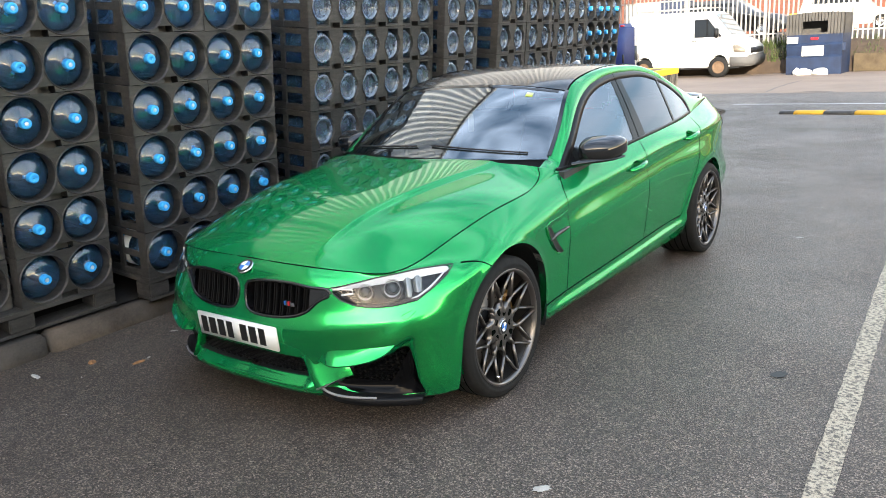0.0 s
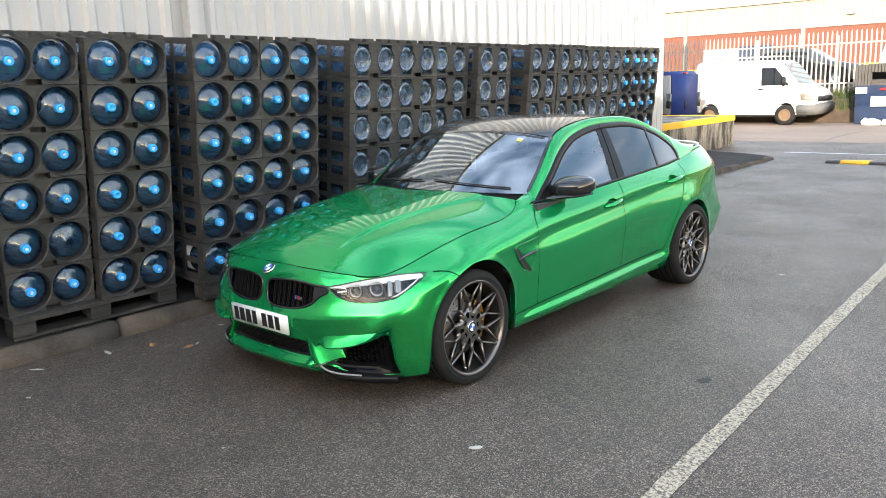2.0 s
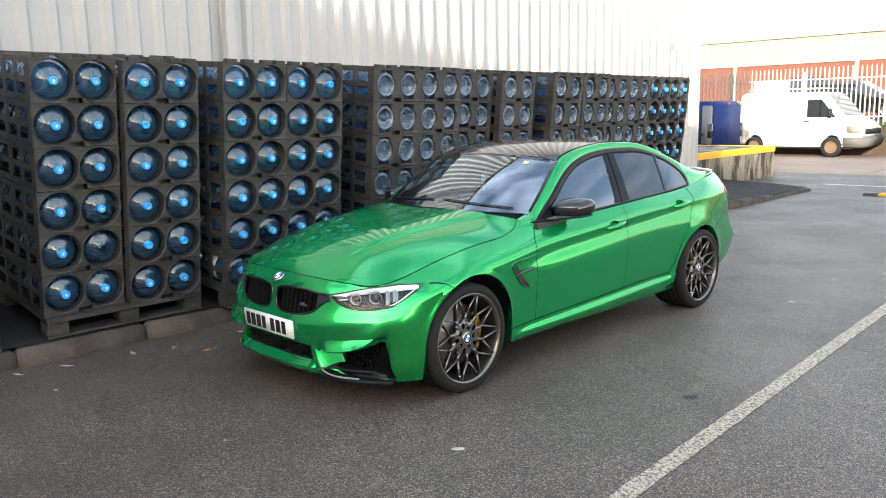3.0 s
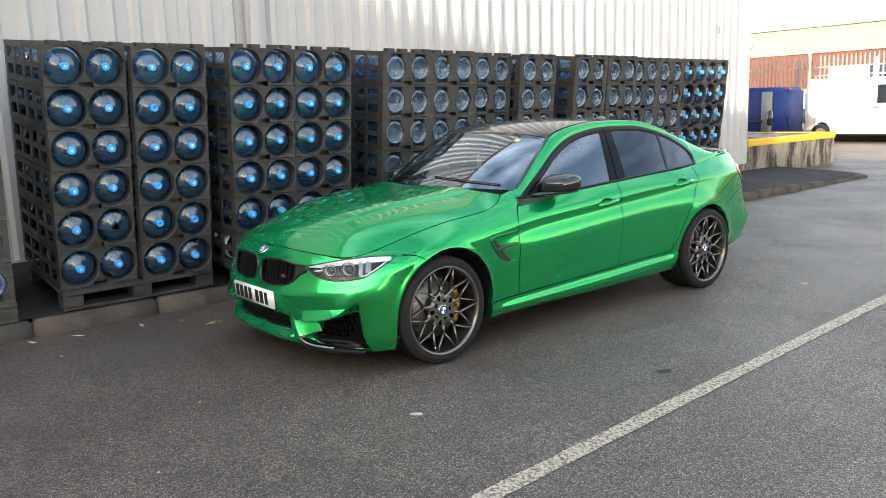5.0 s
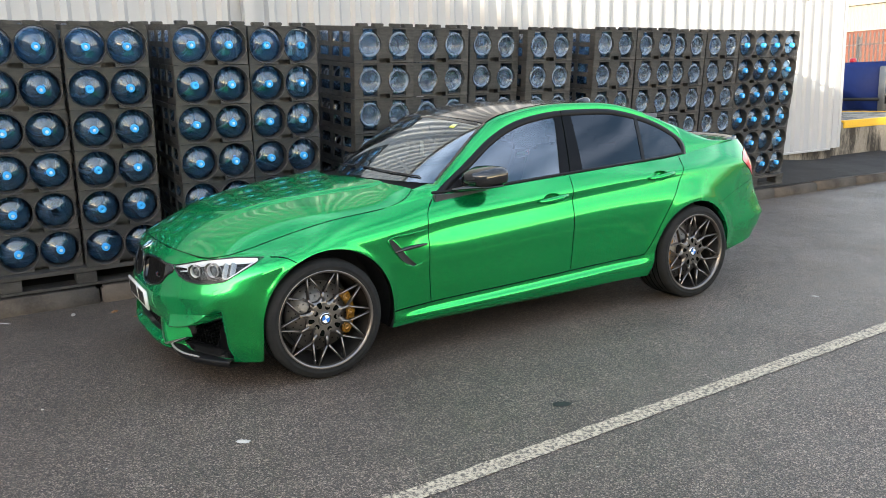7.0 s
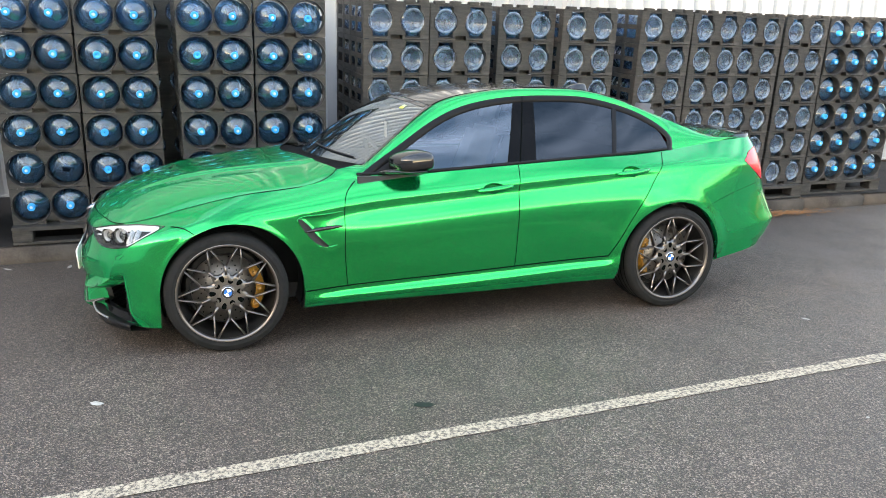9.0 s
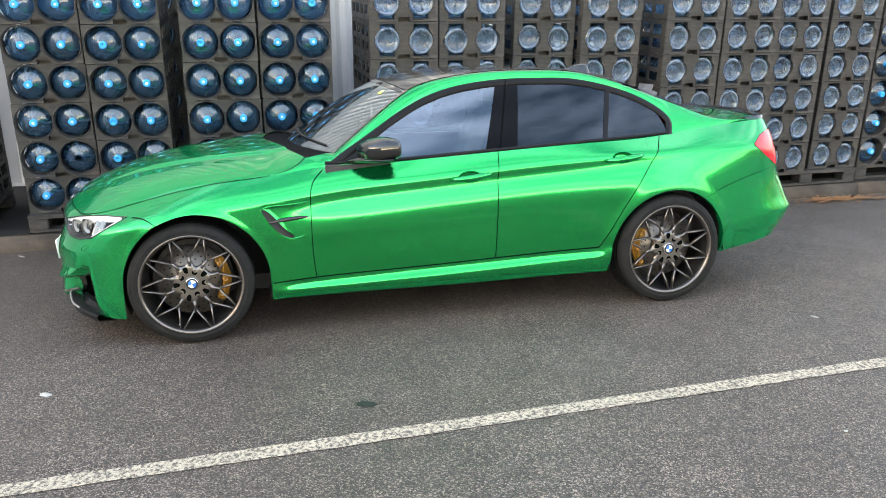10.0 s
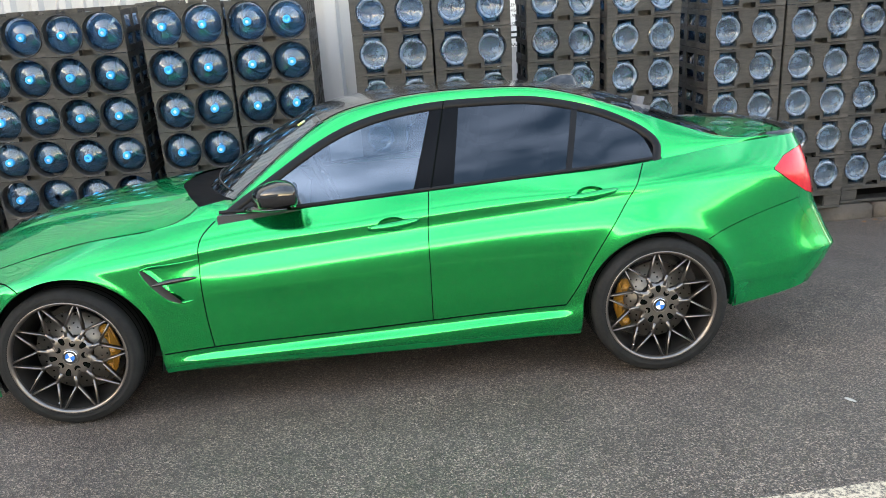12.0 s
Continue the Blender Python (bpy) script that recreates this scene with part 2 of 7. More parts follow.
BOTTOM = glass("bottle bottom plastic", (0.45, 0.56, 0.68), 0.82, 0.08, 0.07, (0.17, 0.25, 0.36), 0.5)
CAP = mat("blue cap", (0.04, 0.40, 0.88), 0.35, vary=0.08, relief=0.02)
CAP_MID = mat("white cap seal", (0.65, 0.72, 0.8), 0.4, vary=0.05, relief=0.0)
GAP = mat("panel gap", (0.003, 0.004, 0.0035), 0.9, relief=0.0, spec=0.0)
GLOSS = mat("gloss black", (0.006, 0.006, 0.007), 0.08, vary=0.1, relief=0.0, coat=0.5)
TRIM = mat("satin black trim", (0.009, 0.009, 0.010), 0.32, vary=0.15, relief=0.02, spec=0.14)
PILLAR = mat("black pillar cover", (0.003, 0.003, 0.0035), 0.14, vary=0.1, relief=0.0, spec=0.1)
DARK = mat("black plastic", (0.008, 0.008, 0.009), 0.6, vary=0.2, relief=0.1)
SCUTTLE = mat("black scuttle plastic", (0.005, 0.005, 0.0055), 0.75, vary=0.2, relief=0.1, spec=0.06)
RUBBER = mat("tyre rubber", (0.011, 0.011, 0.011), 0.8, vary=0.35, scale=14, relief=0.2, spec=0.25)
SLAT = mat("satin black slat", (0.004, 0.004, 0.0045), 0.4, vary=0.1, relief=0.0, spec=0.08)
RIM = mat("machined grey alloy", (0.160, 0.147, 0.137), 0.33, metal=0.95, vary=0.08, scale=20, relief=0.02, coat=0.3)
BARREL = mat("dark grey alloy", (0.035, 0.034, 0.033), 0.4, metal=0.6, vary=0.15, relief=0.02)
DISC = mat("brake disc steel", (0.23, 0.208, 0.186), 0.42, metal=0.85, vary=0.18, scale=16, relief=0.05)
GOLD = mat("gold caliper paint", (0.33, 0.155, 0.016), 0.38, vary=0.1, relief=0.02, coat=0.5)
CHROME = mat("bright metal", (0.75, 0.75, 0.76), 0.15, metal=1.0, vary=0.05, relief=0.0)
REFLECT = mat("lamp reflector", (0.30, 0.285, 0.25), 0.18, metal=1.0, vary=0.10, scale=45, relief=0.0)
DRL = mat("daylight strip", (0.72, 0.73, 0.74), 0.2, vary=0.02, relief=0.0)
DRL.node_tree.nodes["Principled BSDF"].inputs["Emission Color"].default_value = (0.9, 0.95, 1.0, 1)
DRL.node_tree.nodes["Principled BSDF"].inputs["Emission Strength"].default_value = 0.04
GUIDE = mat("lamp light guide", (0.55, 0.54, 0.52), 0.15, vary=0.1, relief=0.0, coat=0.5)
WHITE = mat("white plastic", (0.78, 0.78, 0.76), 0.4, vary=0.04, relief=0.0)
PLATE_W = mat("white plate", (0.72, 0.72, 0.70), 0.35, vary=0.03, relief=0.0)
INK = mat("black ink", (0.008, 0.008, 0.008), 0.5, relief=0.0)
BLUE = mat("badge blue", (0.02, 0.16, 0.55), 0.3, relief=0.0, coat=1.0)
REDP = mat("badge red", (0.5, 0.02, 0.03), 0.3, relief=0.0)
TAIL = mat("red lamp lens", (0.50, 0.010, 0.022), 0.2, vary=0.2, scale=30, relief=0.0, coat=0.25, spec=0.3)
CLEAR = glass("clear lamp lens", (0.93, 0.95, 0.97), 0.985, 0.01, 0.04, (0.1, 0.1, 0.1))
SCREEN = glass("windscreen glass", (0.45, 0.49, 0.48), 0.97, 0.006, 0.27, (0.02, 0.02, 0.02))
SIDE_F = glass("front side glass", (0.60, 0.66, 0.69), 0.96, 0.008, 0.19, (0.03, 0.03, 0.03))
SIDE_R = glass("dark tinted glass", (0.04, 0.042, 0.047), 0.97, 0.008, 0.065, (0.004, 0.004, 0.005))
SCREEN.node_tree.nodes["Glossy BSDF"].inputs["Color"].default_value = (0.86, 0.94, 1.0, 1)
for pane_glass in (SIDE_F, SIDE_R):
    pane_glass.node_tree.nodes["Glossy BSDF"].inputs["Color"].default_value = (0.70, 0.77, 0.87, 1)
CABIN = mat("dark cabin trim", (0.03, 0.03, 0.032), 0.7, vary=0.15, relief=0.1)
LEATHER = mat("grey leather", (0.10, 0.10, 0.105), 0.5, vary=0.15, relief=0.1)
CARBON = mat("carbon roof", (0.008, 0.008, 0.009), 0.2, vary=0.5, scale=160, grain=300, relief=0.0, coat=0.45, spec=0.3)
YELLOW = worn_paint_material("worn yellow paint", (0.72, 0.42, 0.02), (0.3, 0.2, 0.1), 0.40)
BLOCK = stained_concrete("stained concrete", (0.24, 0.205, 0.16), 1.0)
VAN_W = mat("white van paint", (0.82, 0.81, 0.79), 0.25, vary=0.04, relief=0.0, coat=0.5)
VAN_B = mat("blue van paint", (0.010, 0.028, 0.15), 0.5, vary=0.1, relief=0.0, spec=0.25)
VAN_G = mat("grey van bumper", (0.115, 0.112, 0.11), 0.7, vary=0.12, spec=0.2)
VAN_L = mat("van lamp lens", (0.20, 0.175, 0.14), 0.3, vary=0.25, scale=12, relief=0.0)
GREY_P = mat("grey bumper plastic", (0.25, 0.25, 0.25), 0.6, vary=0.1)
BIN_B = mat("dark blue steel", (0.012, 0.024, 0.060), 0.5, vary=0.4, scale=3.0, relief=0.1)
BIN_L = mat("grey ribbed lid", (0.062, 0.058, 0.053), 0.6, vary=0.3, scale=3)
GALV = mat("galvanised steel", (0.30, 0.29, 0.275), 0.5, metal=0.3, vary=0.12)
BRICK = brick_material()
CREAM = mat("cream cladding", (0.27, 0.245, 0.20), 0.6, vary=0.06, scale=0.8)
MOSSY = mat("weathered retaining wall", (0.085, 0.066, 0.043), 0.95, vary=0.45, scale=2.5, grain=40, relief=0.6, spec=0.1)
EARTH = mat("earth bank", (0.060, 0.040, 0.025), 0.95, vary=0.45, scale=3.0, relief=0.6)
GRASS = mat("grass", (0.055, 0.075, 0.018), 0.9, vary=0.5, scale=4.0, relief=0.0)
SILVER = mat("grey car paint", (0.050, 0.054, 0.060), 0.3, metal=0.2, vary=0.08, relief=0.0, coat=0.6)
DARK_GLASS = mat("dark vehicle glass", (0.02, 0.024, 0.028), 0.06, vary=0.1, relief=0.0)
RUST = mat("rusty wheel steel", (0.13, 0.078, 0.042), 0.7, vary=0.35, scale=30)
STICK_Y = mat("yellow sticker band", (0.55, 0.60, 0.10), 0.6, vary=0.1, relief=0.0)
STICK = mat("faded sticker", (0.50, 0.55, 0.34), 0.6, vary=0.1, relief=0.0)
PAPER = mat("pale paper", (0.72, 0.70, 0.64), 0.7, vary=0.12, scale=6, relief=0.1)
OIL = mat("oil stain", (0.010, 0.010, 0.010), 0.6, vary=0.3, scale=20, relief=0.0)
CHALK = mat("white spill", (0.40, 0.385, 0.35), 0.8, vary=0.15, scale=30)
LEAF = mat("dead leaves", (0.30, 0.15, 0.06), 0.8, vary=0.4, scale=40)


# ---- mesh helpers
def finish(bm, name, material, smooth=True):
    me = bpy.data.meshes.new(name)
    bm.to_mesh(me)
    bm.free()
    me.materials.append(material)
    if smooth:
        me.shade_smooth()
    return me


def part(name, bm, material, parent=None, label="", smooth=True):
    ob = new(name, finish(bm, name, material, smooth))
    ob.parent = parent
    return tagged(ob, label)


def thing(name, label, category, group="", m=None, kind=""):
    ob = new(name)
    if m is not None:
        ob.matrix_world = m
    return tagged(ob, label, category, group, kind)


def box(bm, x0, x1, y0, y1, z0, z1, m=None, bevel=0.0):
    vs = bmesh.ops.create_cube(bm, size=1)["verts"]
    for v in vs:
        v.co = Vector(((x0 + x1) / 2 + v.co.x * (x1 - x0), (y0 + y1) / 2 + v.co.y * (y1 - y0), (z0 + z1) / 2 + v.co.z * (z1 - z0)))
    if bevel:
        es = list({e for v in vs for e in v.link_edges})
        vs = list({v for f in bmesh.ops.bevel(bm, geom=es, offset=bevel, segments=2, affect="EDGES")["faces"] for v in f.verts} | {v for v in vs if v.is_valid})
    if m is not None:
        for v in vs:
            if v.is_valid:
                v.co = m @ v.co
    return bm


def boxes(*rows, bevel=0.0):
    bm = bmesh.new()
    for r in rows:
        box(bm, *r, bevel=bevel)
    return bm


def lathe(profile, n=24, axis="z", bm=None, at=(0, 0, 0), closed=False):
    """Turns a profile of (radius, height) round an axis through at."""
    bm = bm or bmesh.new()
    rings = []
    for r, h in profile:
        ring = []
        for i in range(n):
            a = 2 * math.pi * i / n
            c, s = r * math.cos(a), r * math.sin(a)
            co = {"z": (c, s, h), "x": (h, c, s), "y": (s, h, c)}[axis]
            ring.append(bm.verts.new(Vector(co) + Vector(at)))
        rings.append(ring)
    for a, b in zip(rings, rings[1:] + (rings[:1] if closed else [])):
        for i in range(n):
            bm.faces.new((a[i], a[(i + 1) % n], b[(i + 1) % n], b[i]))
    return bm


def grid_mesh(P, bm=None, flip=False, mirror=False):
    """Faces over an array of points [u][v]."""
    bm = bm or bmesh.new()
    for sgn in ((1, -1) if mirror else (1,)):
        vs = [[bm.verts.new((sgn * p[0], p[1], p[2])) for p in row] for row in P]
        for a, b in zip(vs, vs[1:]):
            for i in range(len(a) - 1):
                q = (a[i], b[i], b[i + 1], a[i + 1])
                bm.faces.new(q if (flip == (sgn < 0)) else q[::-1])
    return bm


def spline(ts, ps, tq):
    """Natural cubic through the points."""
    ts, ps, tq = np.asarray(ts, float), np.asarray(ps, float), np.asarray(tq, float)
    n = len(ts)
    if n == 2:
        w = ((tq - ts[0]) / (ts[1] - ts[0]))[:, None]
        return ps[0] * (1 - w) + ps[1] * w
    h = np.diff(ts)
    A, r = np.eye(n), np.zeros((n, ps.shape[1]))
    for i in range(1, n - 1):
        A[i, i - 1], A[i, i], A[i, i + 1] = h[i - 1], 2 * (h[i - 1] + h[i]), h[i]
        r[i] = 6 * ((ps[i + 1] - ps[i]) / h[i] - (ps[i] - ps[i - 1]) / h[i - 1])
    M = np.linalg.solve(A, r)
    k = np.clip(np.searchsorted(ts, tq, side="right") - 1, 0, n - 2)
    d0, d1, hk = (tq - ts[k])[:, None], (ts[k + 1] - tq)[:, None], h[k][:, None]
    return (M[k] * d1 ** 3 + M[k + 1] * d0 ** 3) / (6 * hk) + (ps[k] / hk - M[k] * hk / 6) * d1 + (ps[k + 1] / hk - M[k + 1] * hk / 6) * d0


def curve(points, n):
    """n points along a smooth line through the given ones."""
    p = np.asarray(points, float)
    t = np.r_[0, np.cumsum(np.linalg.norm(np.diff(p, axis=0), axis=1))]
    return spline(t, p, np.linspace(0, t[-1], n))


def tube(points, radius, n=8, bm=None, smooth=0):
    bm = bm or bmesh.new()
    pts = [Vector(p) for p in (curve(points, smooth) if smooth else points)]
    rings = []
    for i, p in enumerate(pts):
        d = (pts[min(i + 1, len(pts) - 1)] - pts[max(i - 1, 0)]).normalized()
        a = d.cross(Vector((0, 0, 1)) if abs(d.z) < 0.9 else Vector((0, 1, 0))).normalized()
        b = d.cross(a)
        r = radius[i] if isinstance(radius, (list, tuple)) else radius
        rings.append([bm.verts.new(p + r * (a * math.cos(2 * math.pi * k / n) + b * math.sin(2 * math.pi * k / n))) for k in range(n)])
    for a, b in zip(rings, rings[1:]):
        for k in range(n):
            bm.faces.new((a[k], a[(k + 1) % n], b[(k + 1) % n], b[k]))
    bm.faces.new(rings[0][::-1])
    bm.faces.new(rings[-1])
    return bm


def prism(outline, axis, lo, hi, bm=None):
    """A flat outline of 2D points pushed along an axis."""
    bm = bm or bmesh.new()
    put = {"x": lambda p, h: (h, p[0], p[1]), "y": lambda p, h: (p[0], h, p[1]), "z": lambda p, h: (p[0], p[1], h)}[axis]
    a, b = [bm.verts.new(put(p, lo)) for p in outline], [bm.verts.new(put(p, hi)) for p in outline]
    n = len(outline)
    bm.faces.new(a[::-1])
    bm.faces.new(b)
    for i in range(n):
        bm.faces.new((a[i], a[(i + 1) % n], b[(i + 1) % n], b[i]))
    bmesh.ops.recalc_face_normals(bm, faces=bm.faces)
    return bm


# ---- the ground: road, kerb, pavement, far apron
def flat(name, outline, z, material, label, category, kind="structure", parent=None):
    bm = bmesh.new()
    bm.faces.new([bm.verts.new((x, y, z)) for x, y in outline])
    bmesh.ops.recalc_face_normals(bm, faces=bm.faces)
    for f in bm.faces:
        if f.normal.z < 0:
            f.normal_flip()
    ob = part(name, bm, material, parent, smooth=False)
    return tagged(ob, label, category, kind=kind)


flat("ground", [(-600, -600), (600, -600), (600, 600), (-600, 600)], 0.0, ASPHALT, "dark grey worn asphalt road, damp in places, darker towards the kerb", "road")
KERB_X, WALL_X, CORNER_Y, SLOPE = -2.55, -4.40, 11.55, 0.095
KERB_END = 13.3


def drop(y):
    """The kerb falls towards the junction."""
    t = min(1.0, max(0.0, (y - 9.0) / 2.2))
    return 0.065 * t * t * (3 - 2 * t)


def pavement_z(x):
    return 0.12 + max(0.0, KERB_X - 0.13 - x) * SLOPE


def pavement():
    bm = bmesh.new()
    inner = [(KERB_X - 0.128, y) for y in (-9.0, 8.9, 9.4, 9.9, 10.4, 10.9, 11.3, KERB_END - 0.7)]
    for i in range(9):
        a = math.pi / 2 * i / 8
        inner.append((KERB_X - 0.128 - 0.7 * (1 - math.cos(a)), KERB_END - 0.7 + 0.7 * math.sin(a)))
    rows = []
    for x, y in inner:
        rows.append([(x + (WALL_X - 0.6 - x) * k / 6, y, 0.12 - drop(y) + max(0, (KERB_X - 0.13 - (x + (WALL_X - 0.6 - x) * k / 6))) * SLOPE * (1 - 0.6 * drop(y) / 0.065)) for k in range(7)])
    grid_mesh(rows, bm)
    bmesh.ops.recalc_face_normals(bm, faces=bm.faces)
    if sum(f.normal.z for f in bm.faces) < 0:
        bmesh.ops.reverse_faces(bm, faces=bm.faces)
    return tagged(part("pavement", bm, PAVE), "dark asphalt pavement sloping up to the warehouse wall", "pavement", kind="structure")


pavement()


def kerb():
    root = thing("kerb", "weathered brown concrete kerb stones along the road", "kerb", kind="structure")
    rnd = random.Random(4)
    y = -9.0
    while y < KERB_END - 0.75:
        ln = 0.914
        bm = boxes((KERB_X - 0.125, KERB_X, 0.004, ln - 0.004, -0.1, 0.12), bevel=0.018)
        for v in bm.verts:
            v.co.x += rnd.uniform(-0.003, 0.003)
        ob = part("kerb_stone", bm, KERB, root)
        ob.matrix_world = pose(rnd.uniform(-0.006, 0.006), y, rnd.uniform(-0.006, 0.004) - drop(y), 0, 0, rnd.uniform(-0.3, 0.3))
        y += ln
    for i in range(4):
        a0, a1 = math.pi / 2 * i / 4, math.pi / 2 * (i + 1) / 4 - 0.01
        pts = []
        for r in (0.7 + 0.0, 0.7 + 0.125):
            pts.append([(KERB_X - 0.825 + r * math.cos(a), KERB_END - 0.7 + r * math.sin(a)) for a in (a0, (a0 + a1) / 2, a1)])
        bm = prism(pts[0] + pts[1][::-1], "z", -0.1, 0.055)
        part("kerb_stone", bm, KERB, root)
    bm = boxes((-12, KERB_X - 0.83, KERB_END, KERB_END + 0.125, -0.1, 0.055), bevel=0.018)
    part("kerb_stone", bm, KERB, root)


kerb()


# lines on the road
def road_line(name, x0, y0, x1, y1, w, material, label):
    d = Vector((x1 - x0, y1 - y0, 0)).normalized()
    s = Vector((-d.y, d.x, 0)) * w / 2
    rnd = random.Random(7)
    bm = bmesh.new()
    n = max(4, int(math.hypot(x1 - x0, y1 - y0) / 0.06))
    a, b = [], []
    for i in range(n + 1):
        p = Vector((x0 + (x1 - x0) * i / n, y0 + (y1 - y0) * i / n, 0.004))
        a.append(bm.verts.new(p + s * (1 + rnd.uniform(-0.07, 0.07))))
        b.append(bm.verts.new(p - s * (1 + rnd.uniform(-0.07, 0.07))))
    for i in range(n):
        bm.faces.new((a[i], b[i], b[i + 1], a[i + 1]))
    bmesh.ops.recalc_face_normals(bm, faces=bm.faces)
    tagged(part(name, bm, material, smooth=False), label, "road marking", kind="structure")


road_line("road_line", 1.62, -6.0, 1.15, 9.5, 0.095, LINE, "worn white painted line on the asphalt")
road_line("road_line", -2.85, 14.55, 9.0, 14.5, 0.10, FAR_LINE, "white painted line across the junction")
flat("apron", [(-40, 17.6), (40, 17.2), (40, 25.4), (-40, 25.4)], 0.004, APRON, "pinkish concrete apron before the fence", "ground")


def crack(points):
    """A dark, ragged joint in the concrete."""
    rnd = random.Random(2)
    pts = curve([(x, y, 0) for x, y in points], 16)[:, :2] + np.array([(rnd.uniform(-.02, .02), rnd.uniform(-.03, .03)) for _ in range(16)])
    bm = grid_mesh([[(x - .014 - rnd.uniform(0, .01), y, 0.008), (x + .014 + rnd.uniform(0, .01), y, 0.008)] for x, y in pts])
    bmesh.ops.recalc_face_normals(bm, faces=bm.faces)
    return tagged(part("crack", bm, OIL, bpy.data.objects["apron"], smooth=False), "dark crack in the concrete")


crack([(-2.91, 17.7), (-2.98, 19.6), (-2.86, 21.7)])
flat("crack", [(-2.05, 17.62), (-1.72, 17.60), (-1.40, 17.52), (-1.40, 17.60), (-1.72, 17.70), (-2.05, 17.68)], 0.008, OIL, "dark crack in the concrete", "", "", bpy.data.objects["apron"])


def speed_hump():
    root = thing("speed_hump", "yellow and black rubber speed hump bolted to the road", "speed hump", m=pose(-1.535, 12.75, 0, 0, 0, -2))
    for i in range(7):
        bm = prism([(-0.19, 0.0), (-0.12, 0.05), (0.12, 0.05), (0.19, 0.0)], "x", 0.25 if i == 0 else 0.0, 0.49)
        part("segment", bm, YELLOW if i % 2 else SCUFF, root, "yellow segment" if i % 2 else "").location = (i * 0.5 - 0.2, 0, 0)
    return root


speed_hump()


# ---- the warehouse with its profiled steel wall
def cladding(name, length, height, pitch=0.25):
    """Box profile: wide flats and narrow raised ribs."""
    prof, y = [], 0.0
    while y < length:
        prof += [(y, 0.0), (y + pitch * 0.44, 0.0), (y + pitch * 0.60, 0.040), (y + pitch * 0.84, 0.040)]
        y += pitch
    prof.append((length, 0.0))
    bm = bmesh.new()
    lo, hi = [bm.verts.new((d, y, 0)) for y, d in prof], [bm.verts.new((d, y, height)) for y, d in prof]
    for i in range(len(prof) - 1):
        bm.faces.new((lo[i], lo[i + 1], hi[i + 1], hi[i]))
    return bm


def warehouse():
    root = thing("warehouse", "warehouse clad in pale profiled steel sheet", "warehouse", kind="structure")
    a = part("wall_east", cladding("wall_east", CORNER_Y + 30, 7.5), CLAD, root, "pale vertical profiled steel cladding", smooth=False)
    a.matrix_world = pose(WALL_X, -30, 0.30)
    b = part("wall_north", cladding("wall_north", 20, 7.5), CLAD, root, "pale vertical profiled steel cladding", smooth=False)
    b.matrix_world = pose(WALL_X, CORNER_Y, 0.30, 0, 0, 90)
    part("plinth", boxes((WALL_X - 0.3, WALL_X - 0.01, -30, CORNER_Y - 0.01, -0.1, 0.34)), BLOCK, root, "low concrete plinth", smooth=False)
    part("inner_wall", boxes((WALL_X - 20, WALL_X - 0.31, -30, CORNER_Y - 0.05, 0, 7.7)), CLAD, root, smooth=False)
    part("corner_flashing", boxes((WALL_X - 0.12, WALL_X + 0.05, CORNER_Y - 0.11, CORNER_Y + 0.05, 0.30, 4.2), (WALL_X - 0.12, WALL_X + 0.055, CORNER_Y - 0.115, CORNER_Y + 0.055, 4.21, 7.8), bevel=0.004), CLAD, root, smooth=False)
    part("drip_trim", boxes((WALL_X, WALL_X + 0.045, -30, CORNER_Y - 0.12, 0.27, 0.30)), CLAD, root, smooth=False)
    part("roof_edge", boxes((WALL_X - 0.2, WALL_X + 0.15, -30, CORNER_Y + 0.15, 7.8, 8.0)), CLAD, root, smooth=False)
    part("down_pipe", boxes((WALL_X + 0.04, WALL_X + 0.13, 1.10, 1.22, 0.25, 7.7), bevel=0.01), CLAD, root, smooth=False)
    part("wall_mark", boxes((WALL_X + 0.033, WALL_X + 0.04, 10.55, 10.62, 2.75, 2.87)), GREY_P, root, "small grey patch", smooth=False)


warehouse()


def loading_dock():
    root = thing("loading_dock", "stained concrete loading dock with a worn yellow edge", "loading dock")
    part("block", boxes((-9.5, -4.56, 11.75, 16.1, -0.1, 0.72), bevel=0.02), BLOCK, root, smooth=False)
    part("yellow_edge", boxes((-4.70, -4.545, 12.1, 16.115, 0.60, 0.735), (-9.5, -4.70, 15.95, 16.115, 0.60, 0.735), bevel=0.012), YELLOW, root, "worn yellow painted edge", smooth=False)
    bm = tube([(-4.75, 12.05, 0.72), (-4.75, 12.05, 0.90)], 0.05, 10)
    part("bollard", bm, YELLOW, root, "short yellow post")


loading_dock()


# ---- stacked crates with bottles
CW, CH, CD = 0.584, 0.303, 1.02
SHALLOW = 0.50
HOLE_Y = 0.144


def hole_loop(kind, n=32):
    """The opening in the crate's front: round for necks, with shoulders for bases."""
    out = []
    for i in range(n):
        a = 2 * math.pi * (i + 0.5) / n
        c, s = math.cos(a), math.sin(a)
        if kind == "neck":
            out.append((0.138 * c, 0.138 * s))
        else:
            r = 0.104
            y, z = r * c, r * s
            if abs(s) > 0.86:
                z = math.copysign(0.128, s)
                y = max(-0.062, min(0.062, y * 1.25))
            out.append((y, z))
    return out


